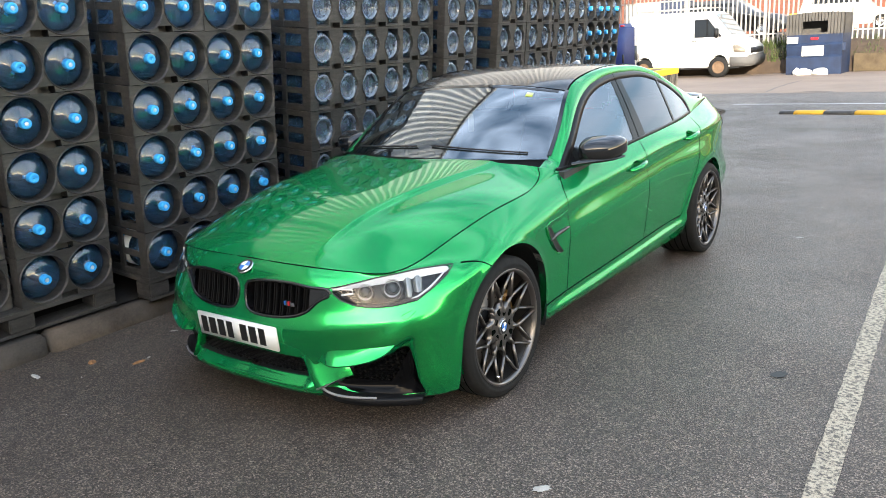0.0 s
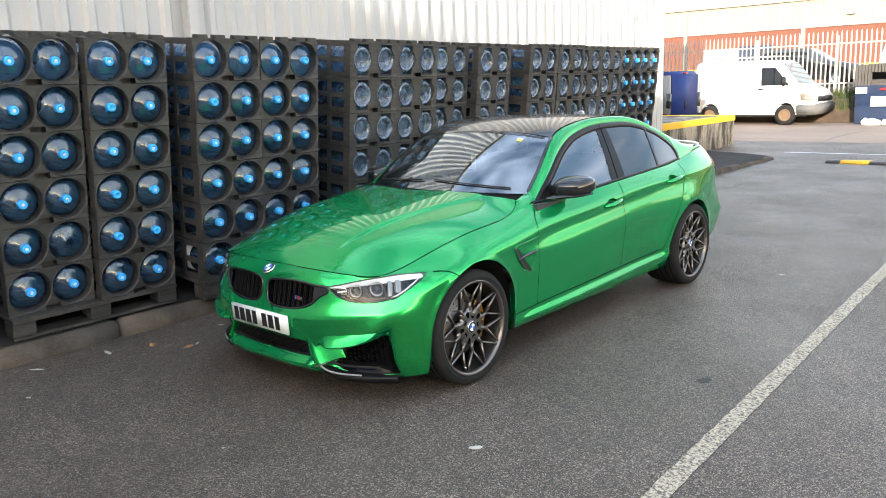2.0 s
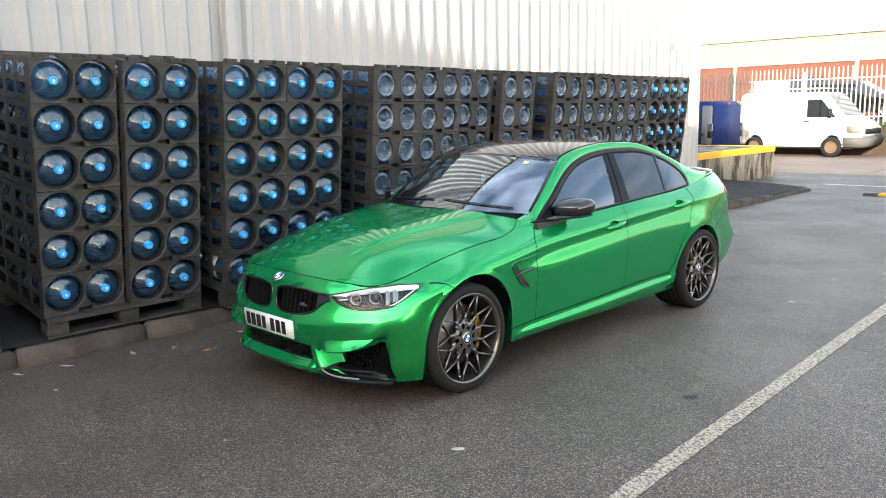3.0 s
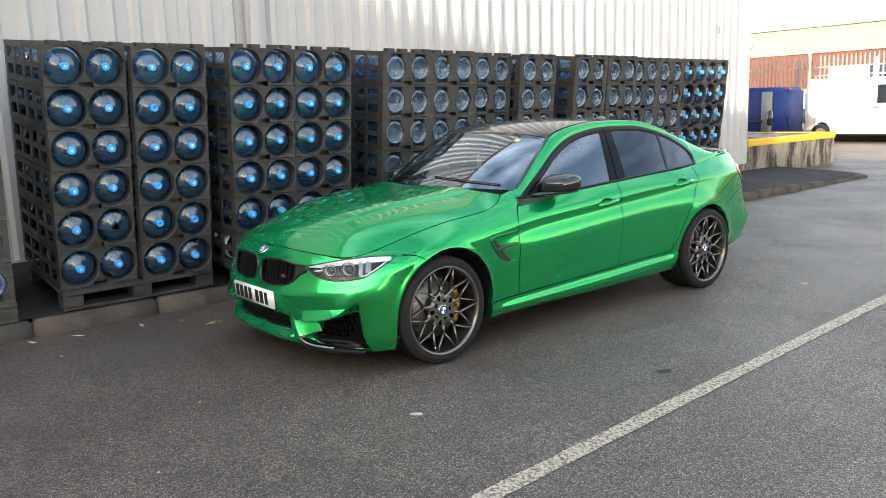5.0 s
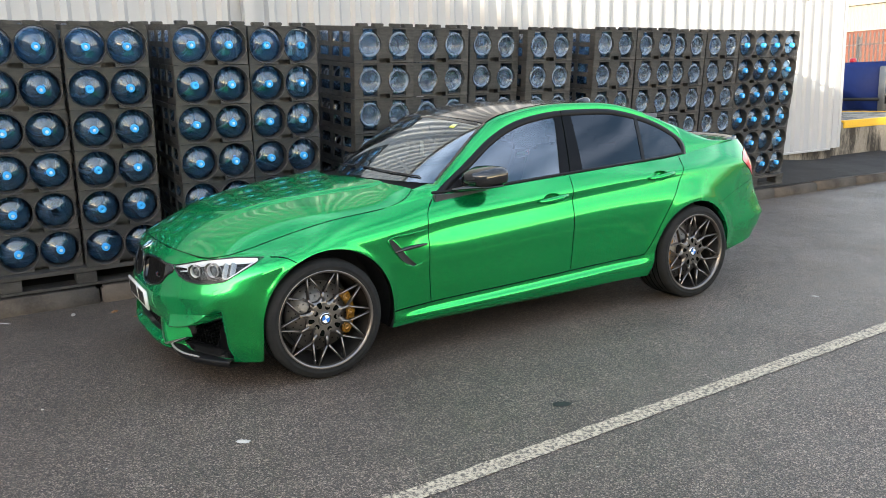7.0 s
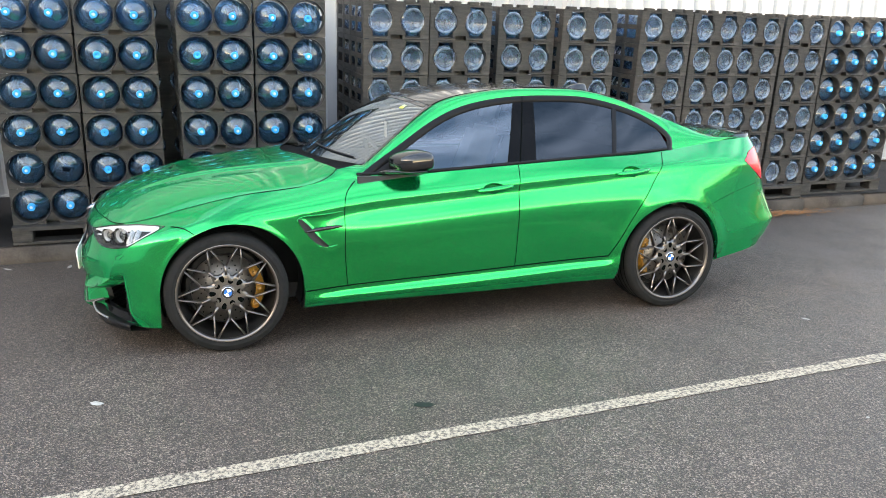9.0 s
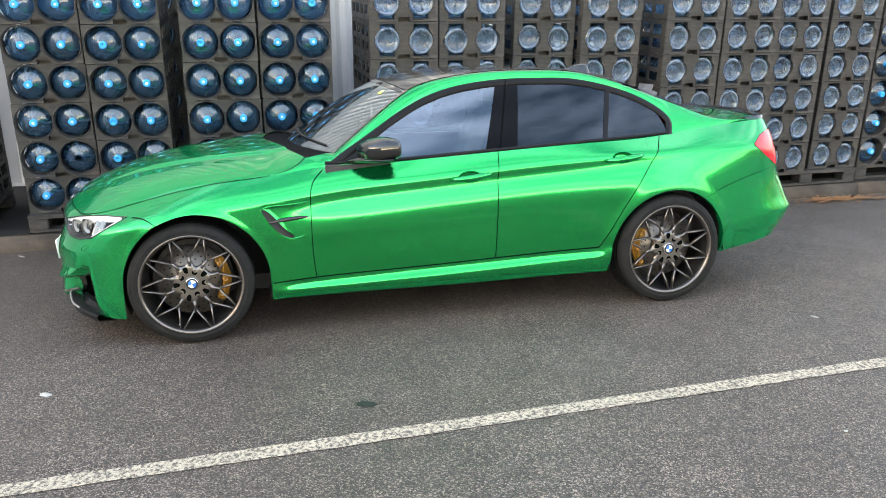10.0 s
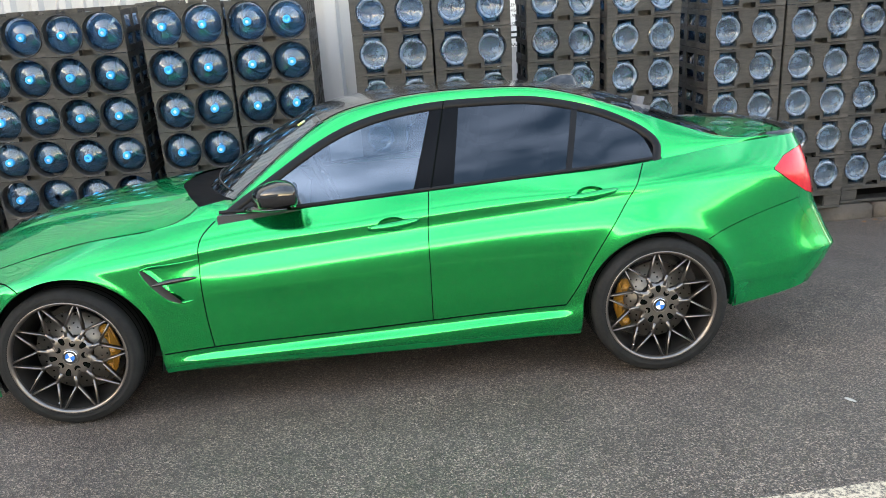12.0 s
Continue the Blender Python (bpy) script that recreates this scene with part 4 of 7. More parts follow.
def bank():
    bm = bmesh.new()
    rnd = random.Random(5)
    rows = []
    for i in range(160):
        x = -32 + i * 0.4
        row = []
        for k, (y, z) in enumerate(((25.6, 0.0), (25.75, 0.35), (26.1, 0.62), (26.7, 0.9), (27.4, 1.05), (30, 1.1), (60, 1.1))):
            row.append((x, y + noise.noise(Vector((x * 0.8, k, 0))) * 0.15 * (k < 5), z + (noise.noise(Vector((x * 1.3, k * 2.1, 3))) * 0.16 if 0 < k < 5 else 0)))
        rows.append(row)
    grid_mesh(rows, bm)
    bmesh.ops.recalc_face_normals(bm, faces=bm.faces)
    if sum(f.normal.z for f in bm.faces) < 0:
        bmesh.ops.reverse_faces(bm, faces=bm.faces)
    tagged(part("earth_bank", bm, EARTH), "brown earth bank under the palisade fence", "bank", kind="structure")
    part("low_wall", boxes((-2.1, 20, 25.45, 25.62, 0, 0.56), bevel=0.01), MOSSY, smooth=False)
    tagged(bpy.data.objects["low_wall"], "low brown weathered retaining wall", "wall", kind="structure")
    bm = bmesh.new()
    for i in range(2600):
        x = rnd.choice((rnd.uniform(-5.2, -3.6), rnd.uniform(-2.0, 9.0), rnd.uniform(-14, 9)))
        y = rnd.uniform(25.8, 27.2)
        z = 0.35 + (y - 25.8) * 0.45
        h, a = rnd.uniform(0.10, 0.34), rnd.uniform(0, 6.28)
        d = Vector((math.cos(a), math.sin(a), 0))
        p = Vector((x, y, z))
        s = d.cross(Vector((0, 0, 1))) * rnd.uniform(0.012, 0.03)
        bm.faces.new([bm.verts.new(q) for q in (p - s, p + s, p + d * h * 0.5 + Vector((0, 0, h)))])
    tagged(part("weeds", bm, GRASS, smooth=False), "tufts of green and yellow grass on the bank", "grass", kind="stuff")


bank()


def palisade():
    root = thing("palisade_fence", "galvanised steel palisade fence on the bank", "fence", m=pose(0, 27.0, 0.0))
    bm = bmesh.new()
    for x0, x1, d in ((-0.028, -0.010, 0.0), (-0.010, 0.010, -0.018), (0.010, 0.028, 0.0)):
        box(bm, x0, x1, d - 0.003, d + 0.003, 0.92, 2.88)
    bm2 = prism([(-0.028, 2.88), (0.028, 2.88), (0.02, 3.0), (0.0, 3.06), (-0.02, 3.0)], "y", -0.02, 0.004, bm)
    pale = finish(bm2, "pale", GALV, False)
    for i in range(150):
        ob = new("pale", pale)
        ob.parent = root
        ob.location = (-19 + i * 0.155, 0, noise.noise(Vector((i * 0.3, 0, 0))) * 0.03)
    for z in (1.25, 2.6):
        part("rail", boxes((-19.2, 4.4, 0.01, 0.05, z, z + 0.05)), GALV, root, smooth=False)
    for i in range(9):
        part("post", boxes((-19 + i * 2.75, -18.9 + i * 2.75, 0.05, 0.15, 0.7, 2.9)), GALV, root, smooth=False)


palisade()


def brick_unit():
    root = thing("brick_unit", "long industrial unit of red brick under cream cladding", "building", m=pose(-20, 50, 0, 0, 0, 0))
    part("brick_wall", boxes((-30, 50, 0.0, 0.4, 0.5, 4.45)), BRICK, root, "red brick wall", smooth=False)
    clad = cladding("cladding", 80, 1.6, 0.25)
    ob = part("cladding", clad, CREAM, root, "cream ribbed cladding band", smooth=False)
    ob.matrix_local = pose(-30, -0.06, 4.45, 0, 0, -90)
    part("fascia", boxes((-30, 50, -0.25, 0.3, 6.02, 6.22)), CREAM, root, "cream roof edge", smooth=False)
    part("roof", boxes((-30, 50, -0.1, 18, 6.1, 6.18)), GREY_P, root, smooth=False)
    part("gutter_band", boxes((-30, 50, -0.10, -0.02, 4.38, 4.47)), GREY_P, root, smooth=False)
    for x in (-8.6, -0.85, 6.8, 14.5, 22.2):
        part("post", boxes((x - 0.12, x + 0.12, -0.14, 0.0, 0.5, 6.0)), CREAM, root, "cream steel post", smooth=False)
    for x in (-5.0, 9.5):
        part("wall_lamp", boxes((x - 0.2, x + 0.2, -0.35, -0.05, 5.0, 5.2), bevel=0.04), GREY_P, root, smooth=False)
    part("sign_board", boxes((0.5, 2.9, -0.2, -0.1, 1.7, 3.4)), GALV, root, "pale sign board", smooth=False)
    part("sign_panel", boxes((2.9, 5.0, -0.2, -0.1, 1.6, 3.5)), BIN_B, root, "dark blue sign board", smooth=False)
    part("yellow_rail", boxes((-30, 50, -0.5, -0.42, 2.0, 2.12), (-30, 50, -0.5, -0.42, 1.55, 1.67)), YELLOW, root, smooth=False)


brick_unit()


def parked_car(x, y, paint, label, length=4.4, h=1.6, turn=0):
    root = thing("parked_car", label, "car", "cars parked behind the fence", pose(x, y, 1.1, 0, 0, turn))
    prof = [(0, 0.35), (0.0, 0.75), (0.12, 0.95), (0.35, h - 0.1), (0.7, h), (2.4, h - 0.02), (3.2, 1.0), (4.1, 0.85), (length, 0.65), (length, 0.3), (3.9, 0.28), (3.85, 0.5), (3.55, 0.66), (3.25, 0.5), (3.2, 0.28), (1.2, 0.28), (1.15, 0.5), (0.85, 0.66), (0.55, 0.5), (0.5, 0.3)]
    part("body", van_body(prof, 1.8), paint, root)
    part("side_window", prism([(0.55, 1.0), (0.75, h - 0.15), (2.35, h - 0.15), (2.95, 1.0)], "y", -0.885, 0.885), DARK_GLASS, root, smooth=False)
    for wx in (0.85, 3.55):
        for wy in (-0.78, 0.78):
            road_wheel(root, wx, wy, 0.33, CHROME)


parked_car(-9.7, 31.5, SILVER, "dark grey estate car parked behind the fence", 4.6, 1.55, 0)
parked_car(-6.5, 39.5, VAN_W, "white car parked behind the fence", 4.4, 1.9, 0)


# plain unseen block behind the camera, added to shade road and car from the sun
def sun_blocker(name, x0, x1, y0, y1, h):
    tagged(part(name, boxes((x0, x1, y0, y1, 0, h)), CLAD, smooth=False), "plain pale block added out of view to keep the sun off the road", "building", kind="structure")


sun_blocker("unit_south", -60, 70, -60, -40, 12.6)


# ---- the green saloon; local x to its left side, y to its rear, z up, origin under the front axle
from mathutils.bvhtree import BVHTree
CAR = pose(-0.84, 0.0, 0.0, 0, 0, -1.0)
car = thing("saloon_car", "metallic green sports saloon with black carbon roof, parked by the kerb", "car", m=CAR)

# level lines of the left half, each from the front centre round the side to the rear centre
LEVELS = [
    [(0, -0.712, 0.172), (0.3, -0.7, 0.168), (0.55, -0.615, 0.16), (0.78, -0.47, 0.155), (0.868, -0.36, 0.16), (0.88, 0.03, 0.165), (0.845, 0.42, 0.195), (0.845, 0.66, 0.2), (0.848, 1.2, 0.2), (0.848, 1.72, 0.2), (0.85, 2.35, 0.205), (0.86, 2.81, 0.21), (0.858, 3.19, 0.272), (0.825, 3.45, 0.310), (0.748, 3.655, 0.345), (0.4, 3.74, 0.35), (0, 3.757, 0.35)],
    [(0, -0.75, 0.2), (0.3, -0.74, 0.2), (0.56, -0.65, 0.2), (0.8, -0.49, 0.21), (0.88, -0.36, 0.22), (0.895, 0.03, 0.25), (0.872, 0.42, 0.246), (0.884, 0.66, 0.254), (0.89, 1.2, 0.262), (0.89, 1.72, 0.278), (0.893, 2.35, 0.302), (0.91, 2.81, 0.3), (0.884, 3.19, 0.36), (0.842, 3.45, 0.40), (0.76, 3.7, 0.435), (0.4, 3.79, 0.435), (0, 3.807, 0.435)],
    [(0, -0.752, 0.27), (0.3, -0.742, 0.27), (0.57, -0.66, 0.28), (0.81, -0.495, 0.3), (0.888, -0.355, 0.31), (0.905, 0.03, 0.33), (0.874, 0.42, 0.298), (0.876, 0.66, 0.31), (0.876, 1.2, 0.328), (0.876, 1.72, 0.346), (0.886, 2.35, 0.366), (0.925, 2.81, 0.4), (0.897, 3.19, 0.445), (0.853, 3.45, 0.485), (0.768, 3.738, 0.515), (0.4, 3.828, 0.515), (0, 3.845, 0.515)],
    [(0, -0.76, 0.33), (0.31, -0.748, 0.335), (0.58, -0.668, 0.35), (0.815, -0.495, 0.37), (0.893, -0.35, 0.39), (0.912, 0.03, 0.42), (0.885, 0.42, 0.4), (0.887, 0.66, 0.4), (0.89, 1.2, 0.41), (0.89, 1.72, 0.43), (0.9, 2.35, 0.45), (0.935, 2.81, 0.5), (0.899, 3.19, 0.525), (0.849, 3.45, 0.55), (0.757, 3.715, 0.575), (0.4, 3.805, 0.575), (0, 3.822, 0.575)],
    [(0, -0.782, 0.39), (0.32, -0.766, 0.4), (0.59, -0.675, 0.42), (0.82, -0.495, 0.44), (0.897, -0.345, 0.46), (0.918, 0.03, 0.5), (0.9, 0.42, 0.52), (0.9, 0.66, 0.52), (0.905, 1.2, 0.54), (0.906, 1.72, 0.57), (0.915, 2.35, 0.59), (0.94, 2.81, 0.62), (0.897, 3.19, 0.63), (0.841, 3.45, 0.64), (0.742, 3.69, 0.65), (0.4, 3.775, 0.65), (0, 3.792, 0.65)],
    [(0, -0.786, 0.47), (0.33, -0.768, 0.48), (0.6, -0.672, 0.5), (0.825, -0.488, 0.52), (0.9, -0.34, 0.54), (0.925, 0.03, 0.58), (0.912, 0.42, 0.63), (0.906, 0.66, 0.665), (0.91, 1.2, 0.705), (0.91, 1.72, 0.745), (0.918, 2.35, 0.775), (0.938, 2.81, 0.775), (0.892, 3.19, 0.77), (0.833, 3.45, 0.76), (0.73, 3.653, 0.76), (0.4, 3.73, 0.76), (0, 3.745, 0.76)],
    [(0, -0.768, 0.525), (0.33, -0.748, 0.535), (0.6, -0.652, 0.55), (0.82, -0.475, 0.57), (0.902, -0.335, 0.6), (0.93, 0.03, 0.66), (0.914, 0.42, 0.716), (0.894, 0.66, 0.744), (0.8920, 1.2, 0.790), (0.8920, 1.72, 0.825), (0.897, 2.35, 0.868), (0.907, 2.81, 0.890), (0.877, 3.19, 0.903), (0.828, 3.45, 0.890), (0.721, 3.637, 0.88), (0.4, 3.7, 0.88), (0, 3.715, 0.88)],
    [(0, -0.75, 0.6), (0.33, -0.727, 0.61), (0.59, -0.63, 0.62), (0.8, -0.46, 0.635), (0.898, -0.325, 0.658), (0.926, 0.03, 0.728), (0.912, 0.42, 0.760), (0.897, 0.66, 0.778), (0.8955, 1.2, 0.824), (0.8955, 1.72, 0.860), (0.898, 2.35, 0.900), (0.901, 2.81, 0.920), (0.869, 3.19, 0.931), (0.822, 3.45, 0.922), (0.707, 3.631, 0.92), (0.4, 3.69, 0.92), (0, 3.705, 0.92)],
    [(0, -0.722, 0.692), (0.33, -0.702, 0.69), (0.57, -0.608, 0.686), (0.765, -0.435, 0.69), (0.852, -0.29, 0.705), (0.868, 0.03, 0.786), (0.858, 0.42, 0.836), (0.868, 0.66, 0.842), (0.875, 1.2, 0.872), (0.877, 1.72, 0.907), (0.872, 2.35, 0.942), (0.855, 2.81, 0.965), (0.823, 3.19, 0.99), (0.767, 3.45, 1), (0.67, 3.618, 1), (0.38, 3.69, 1), (0, 3.705, 1)],
    [(0, -0.68, 0.738), (0.31, -0.668, 0.733), (0.535, -0.606, 0.717), (0.688, -0.510, 0.710), (0.726, -0.4, 0.728), (0.777, 0.03, 0.836), (0.797, 0.42, 0.88), (0.79, 0.69, 0.916), (0.828, 1.2, 0.940), (0.835, 1.72, 0.968), (0.82, 2.38, 0.998), (0.775, 2.84, 1.02), (0.735, 3.19, 1.058), (0.69, 3.45, 1.075), (0.62, 3.6, 1.078), (0.35, 3.69, 1.085), (0, 3.71, 1.088)],
]
CREASES = (2,)
STEPS = (14, 14, 12, 7, 14, 16, 12, 22, 22, 26, 20, 16, 11, 9, 6, 5)
PER_LEVEL = 6


def body_surface():
    P = np.array(LEVELS)
    chord = np.linalg.norm(np.diff(P, axis=1), axis=2).mean(0)
    ts = np.r_[0, np.cumsum(chord)]
    tq = np.concatenate([np.linspace(ts[i], ts[i + 1], n, endpoint=False) for i, n in enumerate(s * 2 for s in STEPS)] + [[ts[-1]]])
    L = np.array([spline(ts, row, tq) for row in P])
    out = []
    breaks = [0, *CREASES, len(LEVELS) - 1]
    for u in range(L.shape[1]):
        col = L[:, u]
        d = np.r_[0, np.cumsum(np.linalg.norm(np.diff(col, axis=0), axis=1))]
        pts = []
        for a, b in zip(breaks, breaks[1:]):
            q = np.concatenate([np.linspace(d[k], d[k + 1], PER_LEVEL, endpoint=False) for k in range(a, b)] + ([[d[b]]] if b == breaks[-1] else []))
            pts.append(spline(d[a:b + 1], col[a:b + 1], q))
        out.append(np.concatenate(pts))
    return np.array(out)


G = body_surface()
NU, NV = G.shape[:2]


def smooth01(a, b, v):
    t = np.clip((v - a) / (b - a), 0, 1)
    return t * t * (3 - 2 * t)


def sculpt_front(P):
    """Folds of the front bumper: a chin, upright cheeks beside the mouth, a ledge over the outer intakes."""
    x, y, z = P[..., 0], P[..., 1], P[..., 2]
    front = 1 - smooth01(-.46, -.38, y)
    ledge_z = np.interp(x, [.40, .48, .62, .72, .80], [.330, .346, .362, .408, .46])
    over = smooth01(-.004, .006, z - ledge_z) * (1 - smooth01(.02, .10, z - ledge_z)) * smooth01(.40, .47, x) * (1 - smooth01(.70, .79, x))
    under = (1 - smooth01(-.008, .004, z - ledge_z)) * smooth01(.380, .47, x) * (1 - smooth01(.74, .80, x)) * smooth01(.165, .21, z)
    cheek = smooth01(.335, .385, x) * (1 - smooth01(.40, .46, x)) * (1 - smooth01(.28, .36, z)) * smooth01(.17, .21, z)
    chin = (1 - smooth01(.225, .25, z)) * (1 - smooth01(.36, .44, x))
    P[..., 1] += front * (-.006 * over + .050 * under - .014 * cheek - .030 * chin)
    P[..., 0] += front * (.012 * over - .012 * under)
    return P


def sculpt_side(P):
    """Flared lips round the wheel arches, and the edge and undercut of the rear bumper."""
    x, y, z = P[..., 0].copy(), P[..., 1].copy(), P[..., 2]
    for cy, cz, r, out, wide in ((.035, .335, .383, .007, .035), (2.815, .325, .378, .011, .10), ):
        d = np.hypot(y - cy, z - cz)
        P[..., 0] += out * (x > .6) * (1 - smooth01(r, r + wide, d)) * smooth01(.24, .36, z)
    along = smooth01(.40, .60, y) * (1 - smooth01(2.30, 2.44, y)) * (x > .6)
    top = np.interp(y, [.40, .66, 2.36, 2.45], [.295, .312, .368, .372])
    P[..., 0] -= .011 * along * smooth01(0, .022, top - z) * (1 - smooth01(.030, .062, top - z))
    hollow = smooth01(0, .034, y - .395 - (.722 - z) * .80) * (1 - smooth01(.45, .65, y)) * (1 - smooth01(.722, .742, z)) * smooth01(.535, .575, z)
    P[..., 0] -= .012 * hollow * (x > .6)
    rear = smooth01(3.38, 3.62, y)
    ridge = np.clip(1 - np.abs(z - .525) / .055, 0, 1)
    P[..., 1] += rear * .002 * ridge
    P[..., 0] += rear * .001 * ridge * (x > .5)
    under = (1 - smooth01(.385, .405, z)) * smooth01(3.10, 3.25, y)
    P[..., 0] -= .005 * under * (x > .3)
    P[..., 1] -= .005 * under * rear
    return P


def even(P, times=160):
    """Takes the waves out of the sides along their length."""
    w = (smooth01(-.34, -.16, P[..., 1]) * (1 - smooth01(3.0, 3.2, P[..., 1])))[..., None] * np.array((1, 0, .6))
    for _ in range(times):
        Q_ = P.copy()
        Q_[1:-1] = .25 * P[:-2] + .5 * P[1:-1] + .25 * P[2:]
        P = P * (1 - w) + Q_ * w
    return P


G = sculpt_side(sculpt_front(even(G)))


def grid_normals(P):
    n = np.cross(np.gradient(P, axis=0), np.gradient(P, axis=1))
    return n / np.maximum(np.linalg.norm(n, axis=2, keepdims=True), 1e-9)


GN = grid_normals(G)
if GN[NU // 2, NV // 2, 0] < 0:
    GN = -GN
GN[0, :, 0] = GN[-1, :, 0] = 0


class Shell:
    """A surface that openings are cut from and panels are taken from."""

    def __init__(self, P, N):
        nu, nv = P.shape[:2]
        self.V, self.N = P.reshape(-1, 3).copy(), N.reshape(-1, 3).copy()
        i = np.arange(nu * nv).reshape(nu, nv)
        self.F = np.stack([i[:-1, :-1], i[1:, :-1], i[1:, 1:], i[:-1, 1:]], -1).reshape(-1, 4)
        self.full = self.F.copy()
        self.tree = BVHTree.FromPolygons([Vector(v) for v in self.V], [tuple(int(k) for k in f) for f in self.F])

    def cut(self, outline, plane, where):
        """Takes out what lies in the outline, drawn in the plane of two unit directions, and draws the rim onto it."""
        A = np.array(plane, float)
        poly = np.array(outline, float)
        q = self.V @ A.T
        a, b = poly, np.roll(poly, -1, axis=0)
        inside = np.zeros(len(q), bool)
        for (x0, y0), (x1, y1) in zip(a, b):
            c = (y0 > q[:, 1]) != (y1 > q[:, 1])
            inside ^= c & (q[:, 0] < (x1 - x0) * (q[:, 1] - y0) / (y1 - y0 + 1e-12) + x0)
        inside &= where(self.V)
        k = inside[self.F].sum(1)
        self.F = self.F[k < 4]
        rim = np.unique(self.F[inside[self.F]])
        if not len(rim):
            return
        d = b - a
        nrm = np.cross(A[0], A[1])
        for i in rim:
            t = np.clip(((q[i] - a) * d).sum(1) / np.maximum((d * d).sum(1), 1e-12), 0, 1)
            foot = a + d * t[:, None]
            j = np.argmin(((foot - q[i]) ** 2).sum(1))
            move = A.T @ (foot[j] - q[i])
            dn = self.N[i] @ nrm
            if abs(dn) > 0.2:
                move = move - nrm * (self.N[i] @ move) / dn
            self.V[i] += move

    def on(self, p, way):
        """The surface point met from p along way, and the normal there."""
        hit, n, _, _ = self.tree.ray_cast(Vector(p), Vector(way))
        return (hit, n) if hit else (None, None)

    def take(self, name, faces, material, parent, label="", both=True, sides=(1, -1), join=False):
        made = []
        sets = [sides] if join else [(s,) for s in sides]
        for group in sets:
            vs, fs, ns = [], [], []
            for s in group:
                used, inv = np.unique(faces, return_inverse=True)
                k = len(vs)
                vs += [(s * v[0], v[1], v[2]) for v in self.V[used]]
                ns += [(s * v[0], v[1], v[2]) for v in self.N[used]]
                fs += [tuple(int(c) + k for c in (f if s > 0 else f[::-1])) for f in inv.reshape(-1, 4)]
            me = bpy.data.meshes.new(name)
            me.from_pydata(vs, [], fs)
            me.materials.append(material)
            me.shade_smooth()
            me.update()
            me.normals_split_custom_set_from_vertices(ns)
            ob = new(name, me)
            ob.parent = parent
            made.append(tagged(ob, label))
        return made


body = Shell(G, GN)
if GN[NU // 2, NV // 2] @ np.cross(G[NU // 2 + 1, NV // 2] - G[NU // 2, NV // 2], G[NU // 2, NV // 2 + 1] - G[NU // 2, NV // 2]) < 0:
    body.F = body.F[:, ::-1]
SIDE, FRONT = ((0, 1, 0), (0, 0, 1)), ((1, 0, 0), (0, 0, 1))
Q = math.sqrt(0.5)
DIAG = ((Q, Q, 0), (0, 0, 1))


def arch(cy, cz, r, foot):
    up = [(cy + r * math.cos(a), cz + r * math.sin(a)) for a in np.linspace(0, math.pi, 49)]
    return up + [(cy - foot, 0.1), (cy + foot, 0.1)]


ARCH_F, ARCH_R = arch(0.035, 0.335, 0.383, 0.390), arch(2.815, 0.325, 0.378, 0.385)
on_side = lambda V: V[:, 0] > 0.6
body.cut(ARCH_F, SIDE, on_side)
body.cut(ARCH_R, SIDE, on_side)
on_front = lambda V: V[:, 1] < -0.2
KIDNEY = [(.022, .600), (.026, .640), (.05, .657), (.153, .668), (.275, .670), (.345, .662), (.385, .655), (.468, .654), (.470, .622), (.440, .612), (.412, .592), (.394, .572), (.370, .552), (.321, .533), (.233, .520), (.111, .516), (.045, .528), (.026, .565)]


def rounded(outline, times=2):
    """Cuts the corners of a closed outline."""
    for _ in range(times):
        out = []
        for a, b in zip(outline, outline[1:] + outline[:1]):
            out += [(a[0] * .75 + b[0] * .25, a[1] * .75 + b[1] * .25), (a[0] * .25 + b[0] * .75, a[1] * .25 + b[1] * .75)]
        outline = out
    return outline


KIDNEY = rounded(KIDNEY)
MOUTH = [(-.01, .350), (.30, .348), (.345, .342), (.372, .300), (.385, .272), (.35, .262), (-.01, .258)]
INTAKE = [(.495, .262), (.500, .338), (.60, .348), (.68, .370), (.722, .396), (.748, .392), (.765, .33), (.790, .21), (.788, .176), (.60, .170), (.50, .188), (.425, .218)]
LAMP = [(-.158, .655), (-.105, .664), (.04, .692), (.14, .704), (.22, .710), (.382, .709), (.345, .679), (.28, .640), (.207, .597), (.11, .582), (.03, .578), (-.045, .586), (-.105, .608)]
body.cut(KIDNEY, FRONT, on_front)
body.cut(MOUTH, FRONT, on_front)
body.cut(INTAKE, FRONT, on_front)
body.cut(LAMP, DIAG, lambda V: (V[:, 1] < -0.1) & (V[:, 0] > 0.3))
TAIL_EDGE = [(3.405, .940), (3.48, .99), (3.56, 1.012), (3.70, 1.03), (3.80, 1.03), (3.80, .78), (3.66, .785), (3.60, .805), (3.515, .865)]
body.cut(TAIL_EDGE, SIDE, lambda V: (V[:, 1] > 3.3) & (V[:, 0] > 0.38))

HANDLES = ((1.445, .826), (2.380, .892))
CUPS = [[(y0 + 0.112 + 0.070 * math.cos(a), z0 + 0.012 + 0.033 * math.sin(a)) for a in np.linspace(0, 2 * math.pi, 29)[:-1]] for y0, z0 in HANDLES]
for cup in CUPS:
    body.cut(cup, SIDE, on_side)

